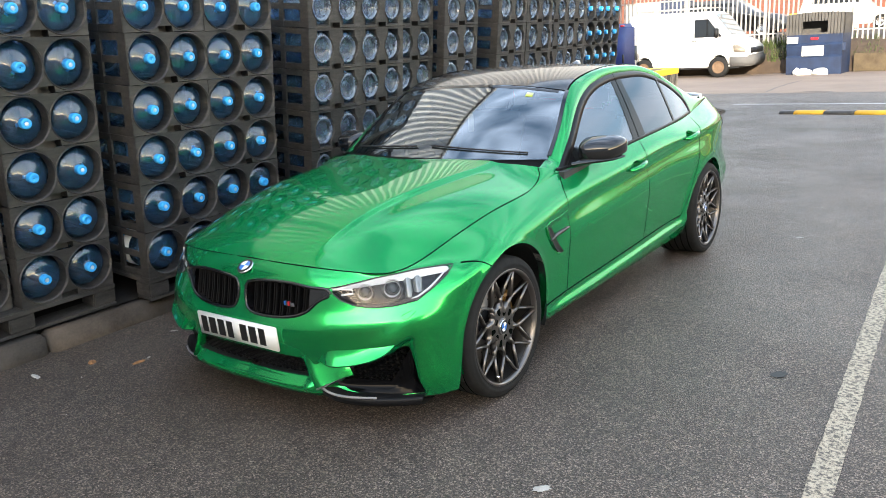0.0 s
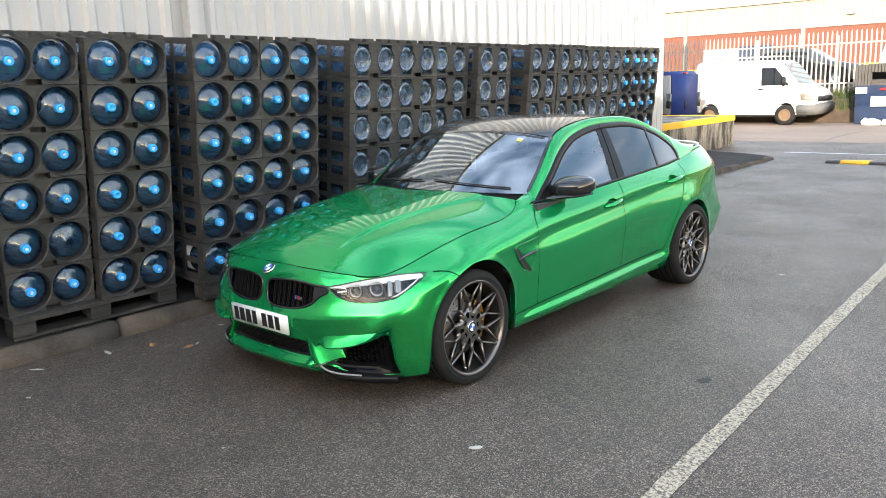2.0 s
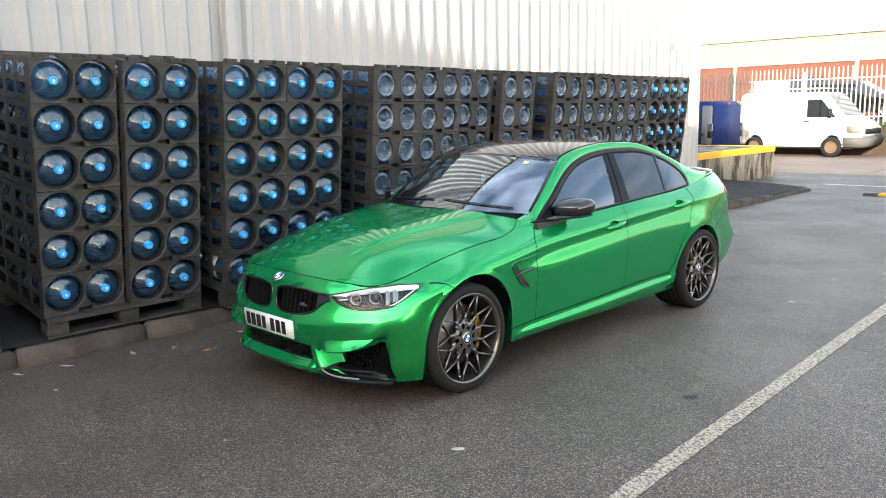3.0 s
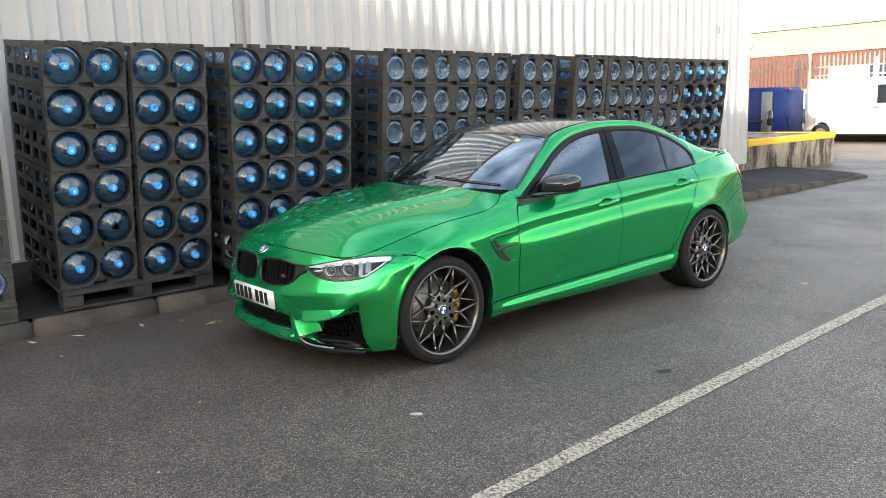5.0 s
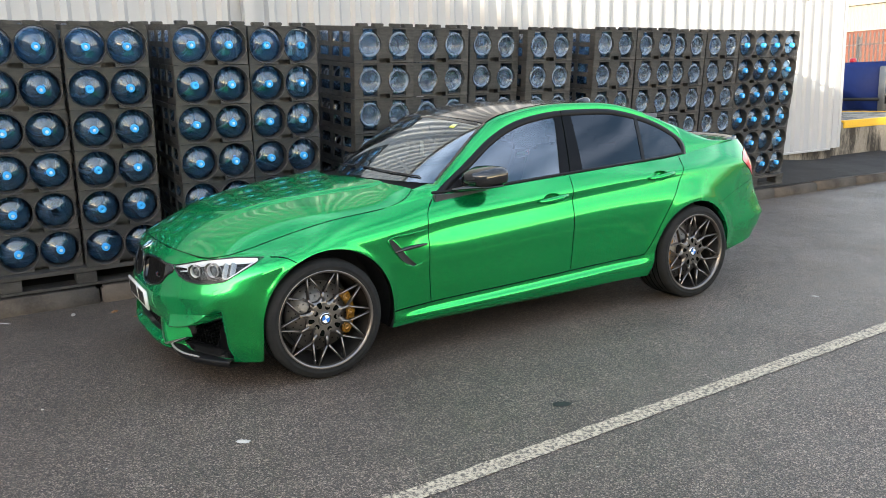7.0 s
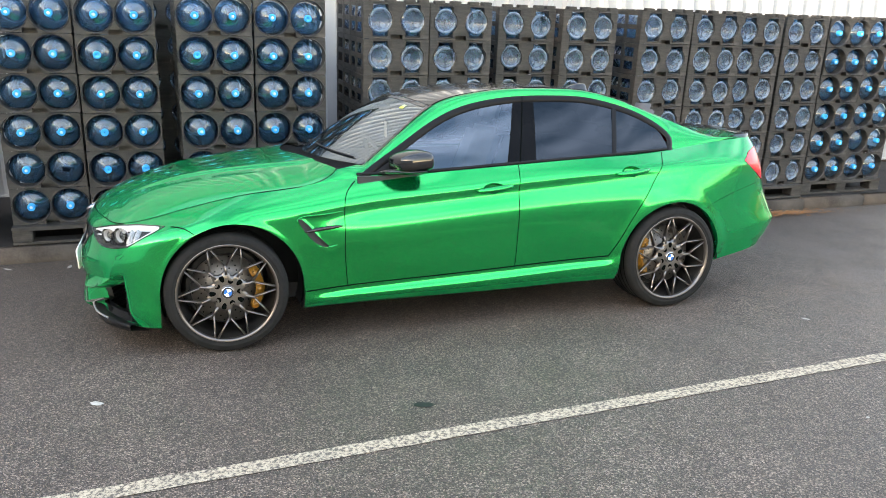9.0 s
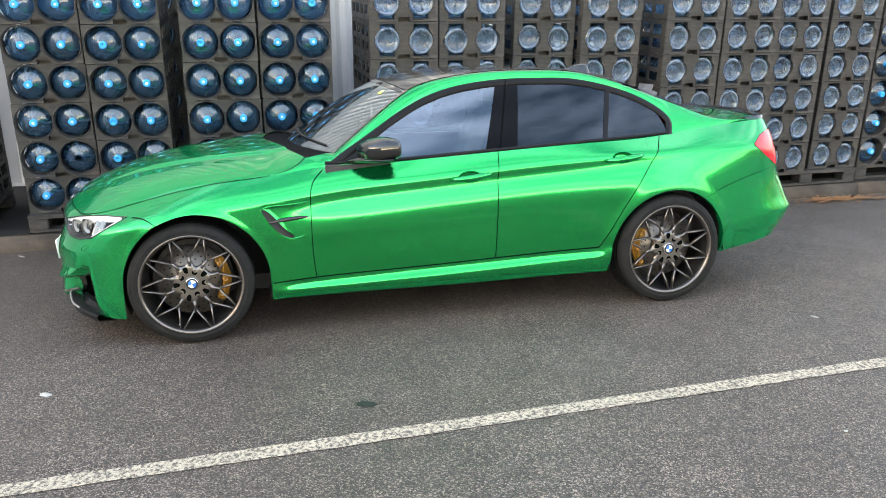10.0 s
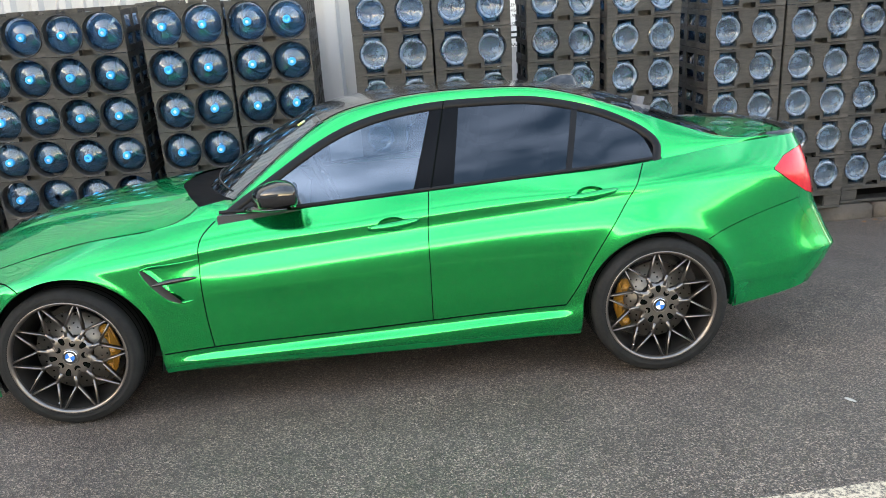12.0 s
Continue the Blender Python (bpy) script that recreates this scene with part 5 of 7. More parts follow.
# panels
cen = body.V[body.F].mean(1)
cy_, cz_, cx_ = cen[:, 1], cen[:, 2], cen[:, 0]
REAR_GAP = [(2.30, .30), (2.36, .37), (2.415, .46), (2.475, .57), (2.56, .71), (2.635, .82), (2.70, .91), (2.775, 1.01), (2.80, 1.06)]
gap_z, gap_y = np.array(REAR_GAP)[:, 1], np.array(REAR_GAP)[:, 0]
rear_gap = np.interp(cz_, gap_z, gap_y)
bump_z = np.interp(cy_, [3.02, 3.05, 3.24, 3.62, 3.9], [.60, .645, .715, .795, .80])
sill_z = np.interp(cy_, [.40, .66, 2.36, 2.45], [.295, .312, .368, .372])
front_gap = np.interp(cz_, [.30, .55, .76, .84, .91], [.665, .655, .655, .672, .74])
is_bump = (cy_ < -0.27) & ~((cz_ > .70) & (cx_ > .70))
is_rear = (cy_ > 3.02) & (cz_ < bump_z)
is_sill = (cy_ > .3) & (cy_ < 2.46) & (cz_ < sill_z)
is_fender = ~is_bump & ~is_sill & (cy_ < front_gap)
is_door = ~is_sill & ~is_fender & ~is_bump & (cy_ < 1.722)
is_rdoor = ~is_sill & (cy_ >= 1.722) & (cy_ < rear_gap)
is_quarter = ~(is_bump | is_rear | is_sill | is_fender | is_door | is_rdoor)
body.take("front_bumper", body.F[is_bump], PAINT, car, "green front bumper with black air intakes", join=True)
body.take("front_wing", body.F[is_fender], PAINT, car)
fdoors = body.take("front_door", body.F[is_door], PAINT, car)
rdoors = body.take("rear_door", body.F[is_rdoor], PAINT, car)
body.take("sill", body.F[is_sill], PAINT, car)
body.take("rear_quarter", body.F[is_quarter], PAINT, car)
body.take("rear_bumper", body.F[is_rear], PAINT, car, join=True)


def both(name, make, material, parent=car, label="", smooth=True):
    """The same part on the left and the right side."""
    made = []
    for s in (1, -1):
        bm = make()
        if s < 0:
            for v in bm.verts:
                v.co.x = -v.co.x
            bmesh.ops.reverse_faces(bm, faces=bm.faces)
        made.append(part(name, bm, material, parent, label, smooth))
    return made


def ribbon(shell, path, width, lift, way, start, bm=None, n=40, smooth=True):
    """A strip that lies on the shell along a path of 2D points, seen along way from start."""
    bm = bm or bmesh.new()
    pts = curve([(p[0], p[1], 0) for p in path], n)[:, :2] if smooth else np.array(path, float)
    a, b = [], []
    for i, p in enumerate(pts):
        d = pts[min(i + 1, len(pts) - 1)] - pts[max(i - 1, 0)]
        d = d / max(np.linalg.norm(d), 1e-9)
        s = np.array((-d[1], d[0])) * width / 2
        for side, out in ((s, a), (-s, b)):
            hit, nn = shell.on(start(*(p + side)), way)
            if hit is None:
                out.append(None)
                continue
            if nn.dot(Vector(way)) > 0:
                nn = -nn
            out.append(bm.verts.new(hit + nn * lift))
    for i in range(len(pts) - 1):
        q = (a[i], b[i], b[i + 1], a[i + 1])
        if all(q):
            bm.faces.new(q)
    return bm


from_left = lambda y, z: (2.0, y, z)
LEFT_WAY, FRONT_WAY = (-1, 0, 0), (0, 1, 0)
side_line = lambda path, w=0.0042, lift=0.0012, n=40: ribbon(body, path, w, lift, LEFT_WAY, from_left, n=n)
both("panel_gap", lambda: side_line([(.668, .312), (.656, .45), (.653, .60), (.655, .74), (.672, .84), (.735, .905)]), GAP)
both("panel_gap", lambda: side_line([(1.712, .352), (1.716, .60), (1.722, .82), (1.738, .966)]), GAP)
both("panel_gap", lambda: side_line(REAR_GAP[1:8]), GAP)
both("panel_gap", lambda: side_line([(.43, .297), (.66, .3135), (1.2, .330), (1.72, .348), (2.36, .368)], 0.006), GAP)
both("panel_gap", lambda: side_line([(3.045, .643), (3.14, .682), (3.24, .715), (3.40, .755), (3.56, .785)], 0.0022), GAP)
both("panel_gap", lambda: ribbon(body, [(-.27, .708), (-.20, .700), (-.155, .672)], 0.004, 0.0012, LEFT_WAY, from_left), GAP)


# ---- bonnet
TOP = G[:, -1]
k7 = int(np.argmin(np.abs(TOP[:NU // 2, 1] - 0.40)))
HOOD_C = [(-.680, .738), (-.655, .764), (-.60, .800), (-.47, .858), (-.30, .912), (-.04, .958), (.22, .992), (.43, 1.014)]


def hood_z(y):
    a = np.array(HOOD_C)
    return spline(a[:, 0], a[:, 1:], np.array([y]))[0, 0]


def hood_points(nv=90):
    edge = [tuple(p) for p in TOP[:k7 + 1]]
    tail = curve([edge[-1], (.791, .47, .888), (.776, .56, .913), (.757, .615, .942), (.730, .648, .969)], 18)[1:]
    edge = np.array(edge + [tuple(p) for p in tail])
    rows = []
    y_end = edge[-1, 1]
    for e in edge:
        f = (e[1] + .680) / (y_end + .680)
        yc = -.680 + (0.435 + .680) * f
        zc = hood_z(yc)
        row = []
        # leaves the shut line at the slope of the wing beside it
        rise = float(np.interp(e[1], [-.56, -.35, .0], [1.9, 2.6, 3.2]))
        for a in np.linspace(0, 1, nv):
            x = e[0] * (1 - a)
            y = e[1] + (yc - e[1]) * (1 - (1 - a) ** 1.7)
            h = 1 - (1 - a) ** rise
            z = e[2] + (zc - e[2]) * h
            # raised middle between two folds that spread towards the screen
            fold = float(np.interp(y, [-.60, -.40, .50], [.33, .36, .52]))
            fade = float(smooth01(-.62, -.05, y)) * (0.55 + 0.45 * float(1 - smooth01(.35, .60, y)))
            lift = float(smooth01(-.024, .014, fold - x))
            z += fade * (0.013 * lift - 0.013 * a ** 2 - 0.002 * math.exp(-((x - fold - .06) / .04) ** 2))
            row.append((x, y, z))
        rows.append(row)
    return np.array(rows)


HP = hood_points()
HN = grid_normals(HP)
HN[HN[:, :, 2] < 0] *= -1
HN[0] = HN[1]
hood = Shell(HP, HN)
if np.cross(HP[20, 5] - HP[19, 5], HP[19, 6] - HP[19, 5])[2] < 0:
    hood.F = hood.F[:, ::-1]
k8 = int(np.argmin(np.abs(TOP[:NU // 2, 1] - 0.738)))
n_t = len(HP) - k7
wing_line = np.array([TOP[k7 + int(round((k8 - k7) * i / (n_t - 1)))] for i in range(n_t)])
both_tops = []
for i in range(n_t):
    a, b = HP[k7 + i, 0], wing_line[i]
    both_tops.append([a * (1 - t) + b * t + np.array((0.3, 0, 0.9)) * 0.010 * (i / n_t) * math.sin(math.pi * t) for t in np.linspace(0, 1, 8)])
WING_TOP = np.array(both_tops)
hood.take("bonnet", hood.F, PAINT, car, "green bonnet with a raised middle", join=True)


def edge_strip(points, width, lift, up=Vector((0, 0, 1))):
    """A thin dark line along an edge in space."""
    bm = bmesh.new()
    pts = [Vector(p) for p in points]
    a, b = [], []
    for i, p in enumerate(pts):
        d = (pts[min(i + 1, len(pts) - 1)] - pts[max(i - 1, 0)]).normalized()
        n = up[i] if isinstance(up, list) else up
        s = d.cross(n).normalized() * width / 2
        a.append(bm.verts.new(p + s + n * lift))
        b.append(bm.verts.new(p - s + n * lift))
    for i in range(len(pts) - 1):
        bm.faces.new((a[i], b[i], b[i + 1], a[i + 1]))
    return bm


edge_n = [Vector(n) for n in HN[:, 0] * 0.5 + GN[np.minimum(np.arange(len(HP)), k7), -1] * 0.5]
edge_n = [n.normalized() for n in edge_n]
both("bonnet_gap", lambda: edge_strip(HP[:, 0], 0.0045, 0.0015, edge_n), GAP)

both("wing_top", lambda: grid_mesh(WING_TOP), PAINT)

# ---- greenhouse
BELT = [(.72, .790, .916), (.95, .815, .929), (1.2, .828, .940), (1.72, .835, .968), (2.1, .830, .985), (2.38, .820, .998), (2.6, .803, 1.008), (2.84, .775, 1.02), (3.19, .735, 1.058), (3.45, .690, 1.075)]
W_TOP = [(.757, .926), (.86, .996), (.98, 1.069), (1.19, 1.198), (1.41, 1.297), (1.62, 1.345), (1.88, 1.368), (2.10, 1.368), (2.256, 1.361), (2.395, 1.338), (2.583, 1.287), (2.75, 1.213), (2.83, 1.160), (2.875, 1.11)]
R_TOP = [(.640, .74, .972), (.82, .702, .990), (.985, .672, 1.120), (1.14, .628, 1.236), (1.282, .592, 1.322), (1.477, .574, 1.377), (1.737, .567, 1.408), (2.076, .567, 1.412), (2.332, .578, 1.392), (2.50, .602, 1.350), (2.781, .645, 1.250), (2.975, .672, 1.175), (3.147, .688, 1.115), (3.30, .690, 1.085), (3.45, .683, 1.077)]
belt_t = np.array(BELT)
top_t = np.array(W_TOP)


def belt(y):
    return spline(belt_t[:, 0], belt_t[:, 1:], np.array([y]))[0]


def win_top(y):
    return spline(top_t[:, 0], top_t[:, 1:], np.array([y]))[0, 0]


def side_x(y, z):
    bx, bz = belt(y)
    d = z - bz
    return bx - 0.5 * d - 0.2 * d * d


rail_t = np.array([(a[0], *((a[1], a[2]))) for a in R_TOP])


def rail_top(y):
    r = spline(rail_t[1:, 0], rail_t[1:, 1:], np.array([y]))[0]
    return (r[0], y, r[1])


def side_point(y, z, out=0.0):
    return (side_x(y, z) + out, y, z)


def rail():
    """Roof side from the front pillar to the rear pillar."""
    rows = []
    for y in np.linspace(.735, 3.44, 150):
        f = min(1, max(0, (y - 2.70) / 0.02))
        zl = (win_top(max(y, .757)) if y < 2.868 else belt(y)[1]) - (0.0 if y > 2.868 else 0.004)
        lo = np.array(side_point(y, zl, -0.004))
        if y < .80:
            hi = np.array(R_TOP[0][1:2] + (0, 0), float)
            k = (y - .735) / (.80 - .735)
            t = rail_top(.82)
            hi = np.array((.742 + (t[0] - .742) * k, .640 + (.80 - .640) * k, .965 + (t[2] - .965) * k))
        else:
            hi = np.array(rail_top(y))
        n = 12
        row = []
        for a in np.linspace(0, 1, n):
            p = lo * (1 - a) + hi * a
            p = p + np.array((0.55, 0, 0.75)) * (0.018 if y < 2.6 else 0.012) * math.sin(math.pi * a) * min(1, (y - .70) / .3)
            row.append(p)
        rows.append(row)
    return np.array(rows)


RP = rail()
both("roof_side", lambda: grid_mesh(RP, flip=True), PAINT)


def mirrored(P):
    """The whole sheet from its left half; the last column lies in the middle."""
    M = P[:, ::-1].copy()
    M[:, :, 0] *= -1
    return np.concatenate([P, M[:, 1:]], axis=1)


n_r = 40
ys = np.linspace(1.262, 2.60, n_r)
roof_edge = np.array([rail_top(y) for y in ys])
ROOF_C = [(1.17, 1.362), (1.33, 1.398), (1.55, 1.426), (1.85, 1.436), (2.15, 1.430), (2.45, 1.402), (2.64, 1.372)]
rc = np.array(ROOF_C)
yc_ = np.linspace(1.17, 2.64, n_r)
roof_mid = np.c_[np.zeros(n_r), yc_, spline(rc[:, 0], rc[:, 1:], yc_)[:, 0]]


def arched(edge, mid, n=16, power=2.2, bow=2.0):
    rows = []
    for e, m in zip(edge, mid):
        rows.append([(e[0] * (1 - t), e[1] + (m[1] - e[1]) * (1 - (1 - t) ** bow), e[2] + (m[2] - e[2]) * (1 - (1 - t) ** power)) for t in np.linspace(0, 1, n)])
    return np.array(rows)


ROOF = mirrored(arched(roof_edge, roof_mid))
part("roof", grid_mesh(ROOF, flip=True), CARBON, car, "glossy black carbon roof")
both("roof_channel", lambda: edge_strip(roof_edge, 0.008, 0.003, Vector((0.5, 0, 0.86))), GAP)

n_s = 30
scr_edge = np.array([rail_top(y) for y in np.linspace(.815, 1.262, n_s)])
scr_mid = np.c_[np.zeros(n_s), np.linspace(.585, 1.17, n_s), 1.000 + (1.362 - 1.000) * np.linspace(0, 1, n_s) ** 0.96]
scr_mid[:, 2] += 0.020 * np.sin(np.pi * np.linspace(0, 1, n_s))
SCR = mirrored(arched(scr_edge - np.array((0.004, 0, 0.004)), scr_mid, 30, 2.0, 2.1))
part("windscreen", grid_mesh(SCR, flip=True), SCREEN, car, "windscreen reflecting the ribbed wall and sky")
part("screen_border", edge_strip(SCR[-2][2:-2], 0.022, 0.002, Vector((0, -.5, .86))), GLOSS, car)
both("screen_edge", lambda: edge_strip(scr_edge[1:], 0.022, 0.004, Vector((0.2, -.5, .8)).normalized()), GLOSS)
low = SCR[0][:30]
lip = np.array([np.interp(np.linspace(0, 1, 30), np.linspace(0, 1, HP.shape[1]), HP[-1][:, k]) for k in range(3)]).T
COWL = np.array([lip * (1 - k) + (low + np.array((0, .03, .012))) * k - np.array((0, 0, .010 + .012 * math.sin(math.pi * k))) for k in np.linspace(0, 1, 6)])
part("scuttle", grid_mesh(mirrored(COWL), flip=True), SCUTTLE, car, "black wiper scuttle")

rw_edge = np.array([rail_top(y) for y in np.linspace(2.60, 3.20, 20)]) - np.array((0.01, 0, 0.003))
rw_mid = np.c_[np.zeros(20), np.linspace(2.64, 3.26, 20), np.linspace(1.372, 1.125, 20) + 0.015 * np.sin(np.pi * np.linspace(0, 1, 20))]
part("rear_window", grid_mesh(mirrored(arched(rw_edge, rw_mid)), flip=True), SIDE_R, car, "dark rear window")

# boot lid
kb = int(np.argmin(np.abs(TOP[:, 1] - 3.19) + (TOP[:, 0] < .5)))
bt_edge = np.array([rail_top(y) for y in (3.19, 3.25, 3.30, 3.36, 3.42)] + [tuple(p) for p in TOP[kb:][TOP[kb:, 1] > 3.45]])
f_ = np.linspace(0, 1, len(bt_edge))
bt_mid = np.c_[np.zeros(len(f_)), 3.25 + .46 * f_, 1.128 - .030 * f_]
bt_mid[-1] = TOP[-1]
part("boot_lid", grid_mesh(mirrored(arched(bt_edge, bt_mid, 16, 2.4)), flip=True), PAINT, car)
sp_l = curve([(.64, 3.44, 1.082), (.615, 3.575, 1.086), (.40, 3.672, 1.098), (0, 3.695, 1.102)], 24)
SP = mirrored(np.array([[p + np.array((0, -.05, -.002)), p + np.array((0, -.02, .008)), p + np.array((0, .012, .014)), p + np.array((0, .014, -.010))] for p in sp_l]).transpose(1, 0, 2))
part("boot_spoiler", grid_mesh(SP, flip=True), GLOSS, car, "thin black boot lip spoiler")


# ---- side windows
def pane(y0, y1, low, high, n=30, m=12, out=0.0):
    rows = []
    for y in np.linspace(y0, y1, n):
        zl, zh = low(y), high(y)
        zh = max(zh, zl + 0.002)
        rows.append([side_point(y, zl + (zh - zl) * t, out) for t in np.linspace(0, 1, m)])
    return np.array(rows)


def lean_pane(low0, high0, low1, high1, low, high, n=30, m=12, out=0.0):
    """A pane whose front and rear edges lean back from the belt to the roof."""
    rows = []
    for u in np.linspace(0, 1, n):
        ya, yb = low0 + (low1 - low0) * u, high0 + (high1 - high0) * u
        zl = low(ya)
        zh = max(high(yb), zl + 0.002)
        rows.append([side_point(ya + (yb - ya) * t, zl + (zh - zl) * t, out) for t in np.linspace(0, 1, m)])
    return np.array(rows)


b_low = lambda y: belt(y)[1] + 0.012
w_in = lambda d: (lambda y: win_top(y) - d)
rear_top = lambda y: min(win_top(min(y, 2.875)) - .030, 1.172 - (y - 2.75) * 0.9 - max(0, y - 2.79) ** 2 * 30 if y > 2.75 else 9)


def windows(doors, rows, material, label):
    for s, door in zip((1, -1), doors):
        for edges, high in rows:
            bm = grid_mesh(lean_pane(*edges, b_low, high), flip=True)
            if s < 0:
                for v in bm.verts:
                    v.co.x *= -1
            part("door_window", bm, material, door, label)


windows(fdoors, [((.93, .93, 1.68, 1.80), w_in(.034))], SIDE_F, "clear front side window")
windows(rdoors, [((1.845, 1.910, 2.405, 2.480), w_in(.030)), ((2.42, 2.495, 2.835, 2.835), rear_top)], SIDE_R, "dark tinted rear side window")


def side_strip(path, w_out, n=50, out=0.004):
    """Trim on the side of the cabin along a path of (y, z), widened downwards/inwards by w_out."""
    pts = curve([(p[0], p[1], 0) for p in path], n)[:, :2]
    rows = []
    for i, p in enumerate(pts):
        d = pts[min(i + 1, n - 1)] - pts[max(i - 1, 0)]
        d = d / max(np.linalg.norm(d), 1e-9)
        s = np.array((d[1], -d[0]))
        row = []
        for t, lift in ((0, -0.003), (0.08, out), (0.92, out), (1, -0.003)):
            q = p + s * w_out * t
            row.append(side_point(q[0], q[1], lift))
        rows.append(row)
    return grid_mesh(rows)


both("window_trim", lambda: side_strip([*[(y, z + .002) for y, z in W_TOP[:-2]], (2.842, 1.152), (2.874, 1.115), (2.884, 1.080), (2.876, 1.042), (2.862, 1.006)], 0.042, 90), TRIM)
both("window_trim", lambda: side_strip([(y, belt(y)[1] + .018) for y in (1.0, 1.3, 1.72, 2.1, 2.4, 2.6, 2.83)], 0.018), TRIM)
both("window_trim", lambda: side_strip([(.752, belt(.752)[1] + .030), (.85, belt(.85)[1] + .026), (1.0, belt(1.0)[1] + .018)], 0.016, 12), TRIM)
both("door_shoulder", lambda: side_strip([(.735, belt(.735)[1] + .018), (.85, belt(.85)[1] + .012), (1.0, belt(1.0)[1] + .004)], 0.022, 12, 0.002), PAINT)
both("centre_pillar", lambda: grid_mesh(lean_pane(1.668, 1.785, 1.858, 1.924, b_low, w_in(.02), 8, 14, 0.003)), PILLAR)
both("pillar_gap", lambda: grid_mesh(lean_pane(1.748, 1.850, 1.754, 1.856, b_low, w_in(.0), 2, 14, 0.005)), GAP)
both("window_divider", lambda: grid_mesh(lean_pane(2.395, 2.470, 2.425, 2.500, b_low, w_in(.02), 3, 12, 0.004)), TRIM)
both("mirror_triangle", lambda: grid_mesh(pane(.775, .945, b_low, w_in(.02), 8, 6, 0.003)), TRIM)


# ---- wheels
def rim_face():
    """Ten pairs of thin spokes that meet at the rim, on a pierced hub."""
    bm = bmesh.new()

    def bar(p, q, w0, w1, d0, d1):
        p, q = Vector(p), Vector(q)
        s = (q - p).normalized().cross(Vector((1, 0, 0)))
        vs = []
        for c, w, d in ((p, w0, d0), (q, w1, d1)):
            for k, x in ((-1, -0.022), (1, -0.022), (0.62, 0.0), (-0.62, 0.0)):
                vs.append(bm.verts.new(c + s * w * k + Vector((x + d, 0, 0))))
        for i in range(4):
            bm.faces.new((vs[i], vs[(i + 1) % 4], vs[4 + (i + 1) % 4], vs[4 + i]))
        bm.faces.new(vs[:4][::-1])
        bm.faces.new(vs[4:])

    def at(r, deg, x=0.0):
        a = radians(deg)
        return (x, r * math.cos(a), r * math.sin(a))

    for i in range(10):
        t = 36 * i + 90
        for sg in (-1, 1):
            bar(at(0.146, t + sg * 17.0), at(0.264, t + sg * 1.5), 0.0066, 0.0046, -0.014, 0.004)
        bar(at(0.092, t + 18), at(0.152, t + 18), 0.0112, 0.0090, -0.020, -0.013)
    # hub plate, notched between the arms
    rings = []
    n = 120
    for x, k in ((-0.020, 0.0), (-0.019, 0.6), (-0.020, 1.0), (-0.046, 1.0)):
        ring = []
        for i in range(n):
            w = abs(3 * i / 36 - round(3 * i / 36)) * 2
            w = max(0.0, min(1.0, (w - 0.25) / 0.5))
            base = 0.106 if int(round(3 * i / 36)) % 2 == 0 else 0.094
            ring.append(bm.verts.new(at(0.036 + k * (base - 0.036 + (0.118 - base) * w * w * (3 - 2 * w)), 3 * i + 90, x)))
        rings.append(ring)
    for ra, rb in zip(rings, rings[1:]):
        for i in range(n):
            bm.faces.new((ra[i], ra[(i + 1) % n], rb[(i + 1) % n], rb[i]))
    bmesh.ops.recalc_face_normals(bm, faces=bm.faces)
    lathe([(0.034, -0.020), (0.036, -0.014), (0.040, -0.015), (0.043, -0.022)], 30, "x", bm)
    lathe([(0.257, -0.012), (0.260, 0.006), (0.269, 0.012), (0.275, 0.010), (0.277, 0.0), (0.269, -0.02)], 60, "x", bm)
    return bm


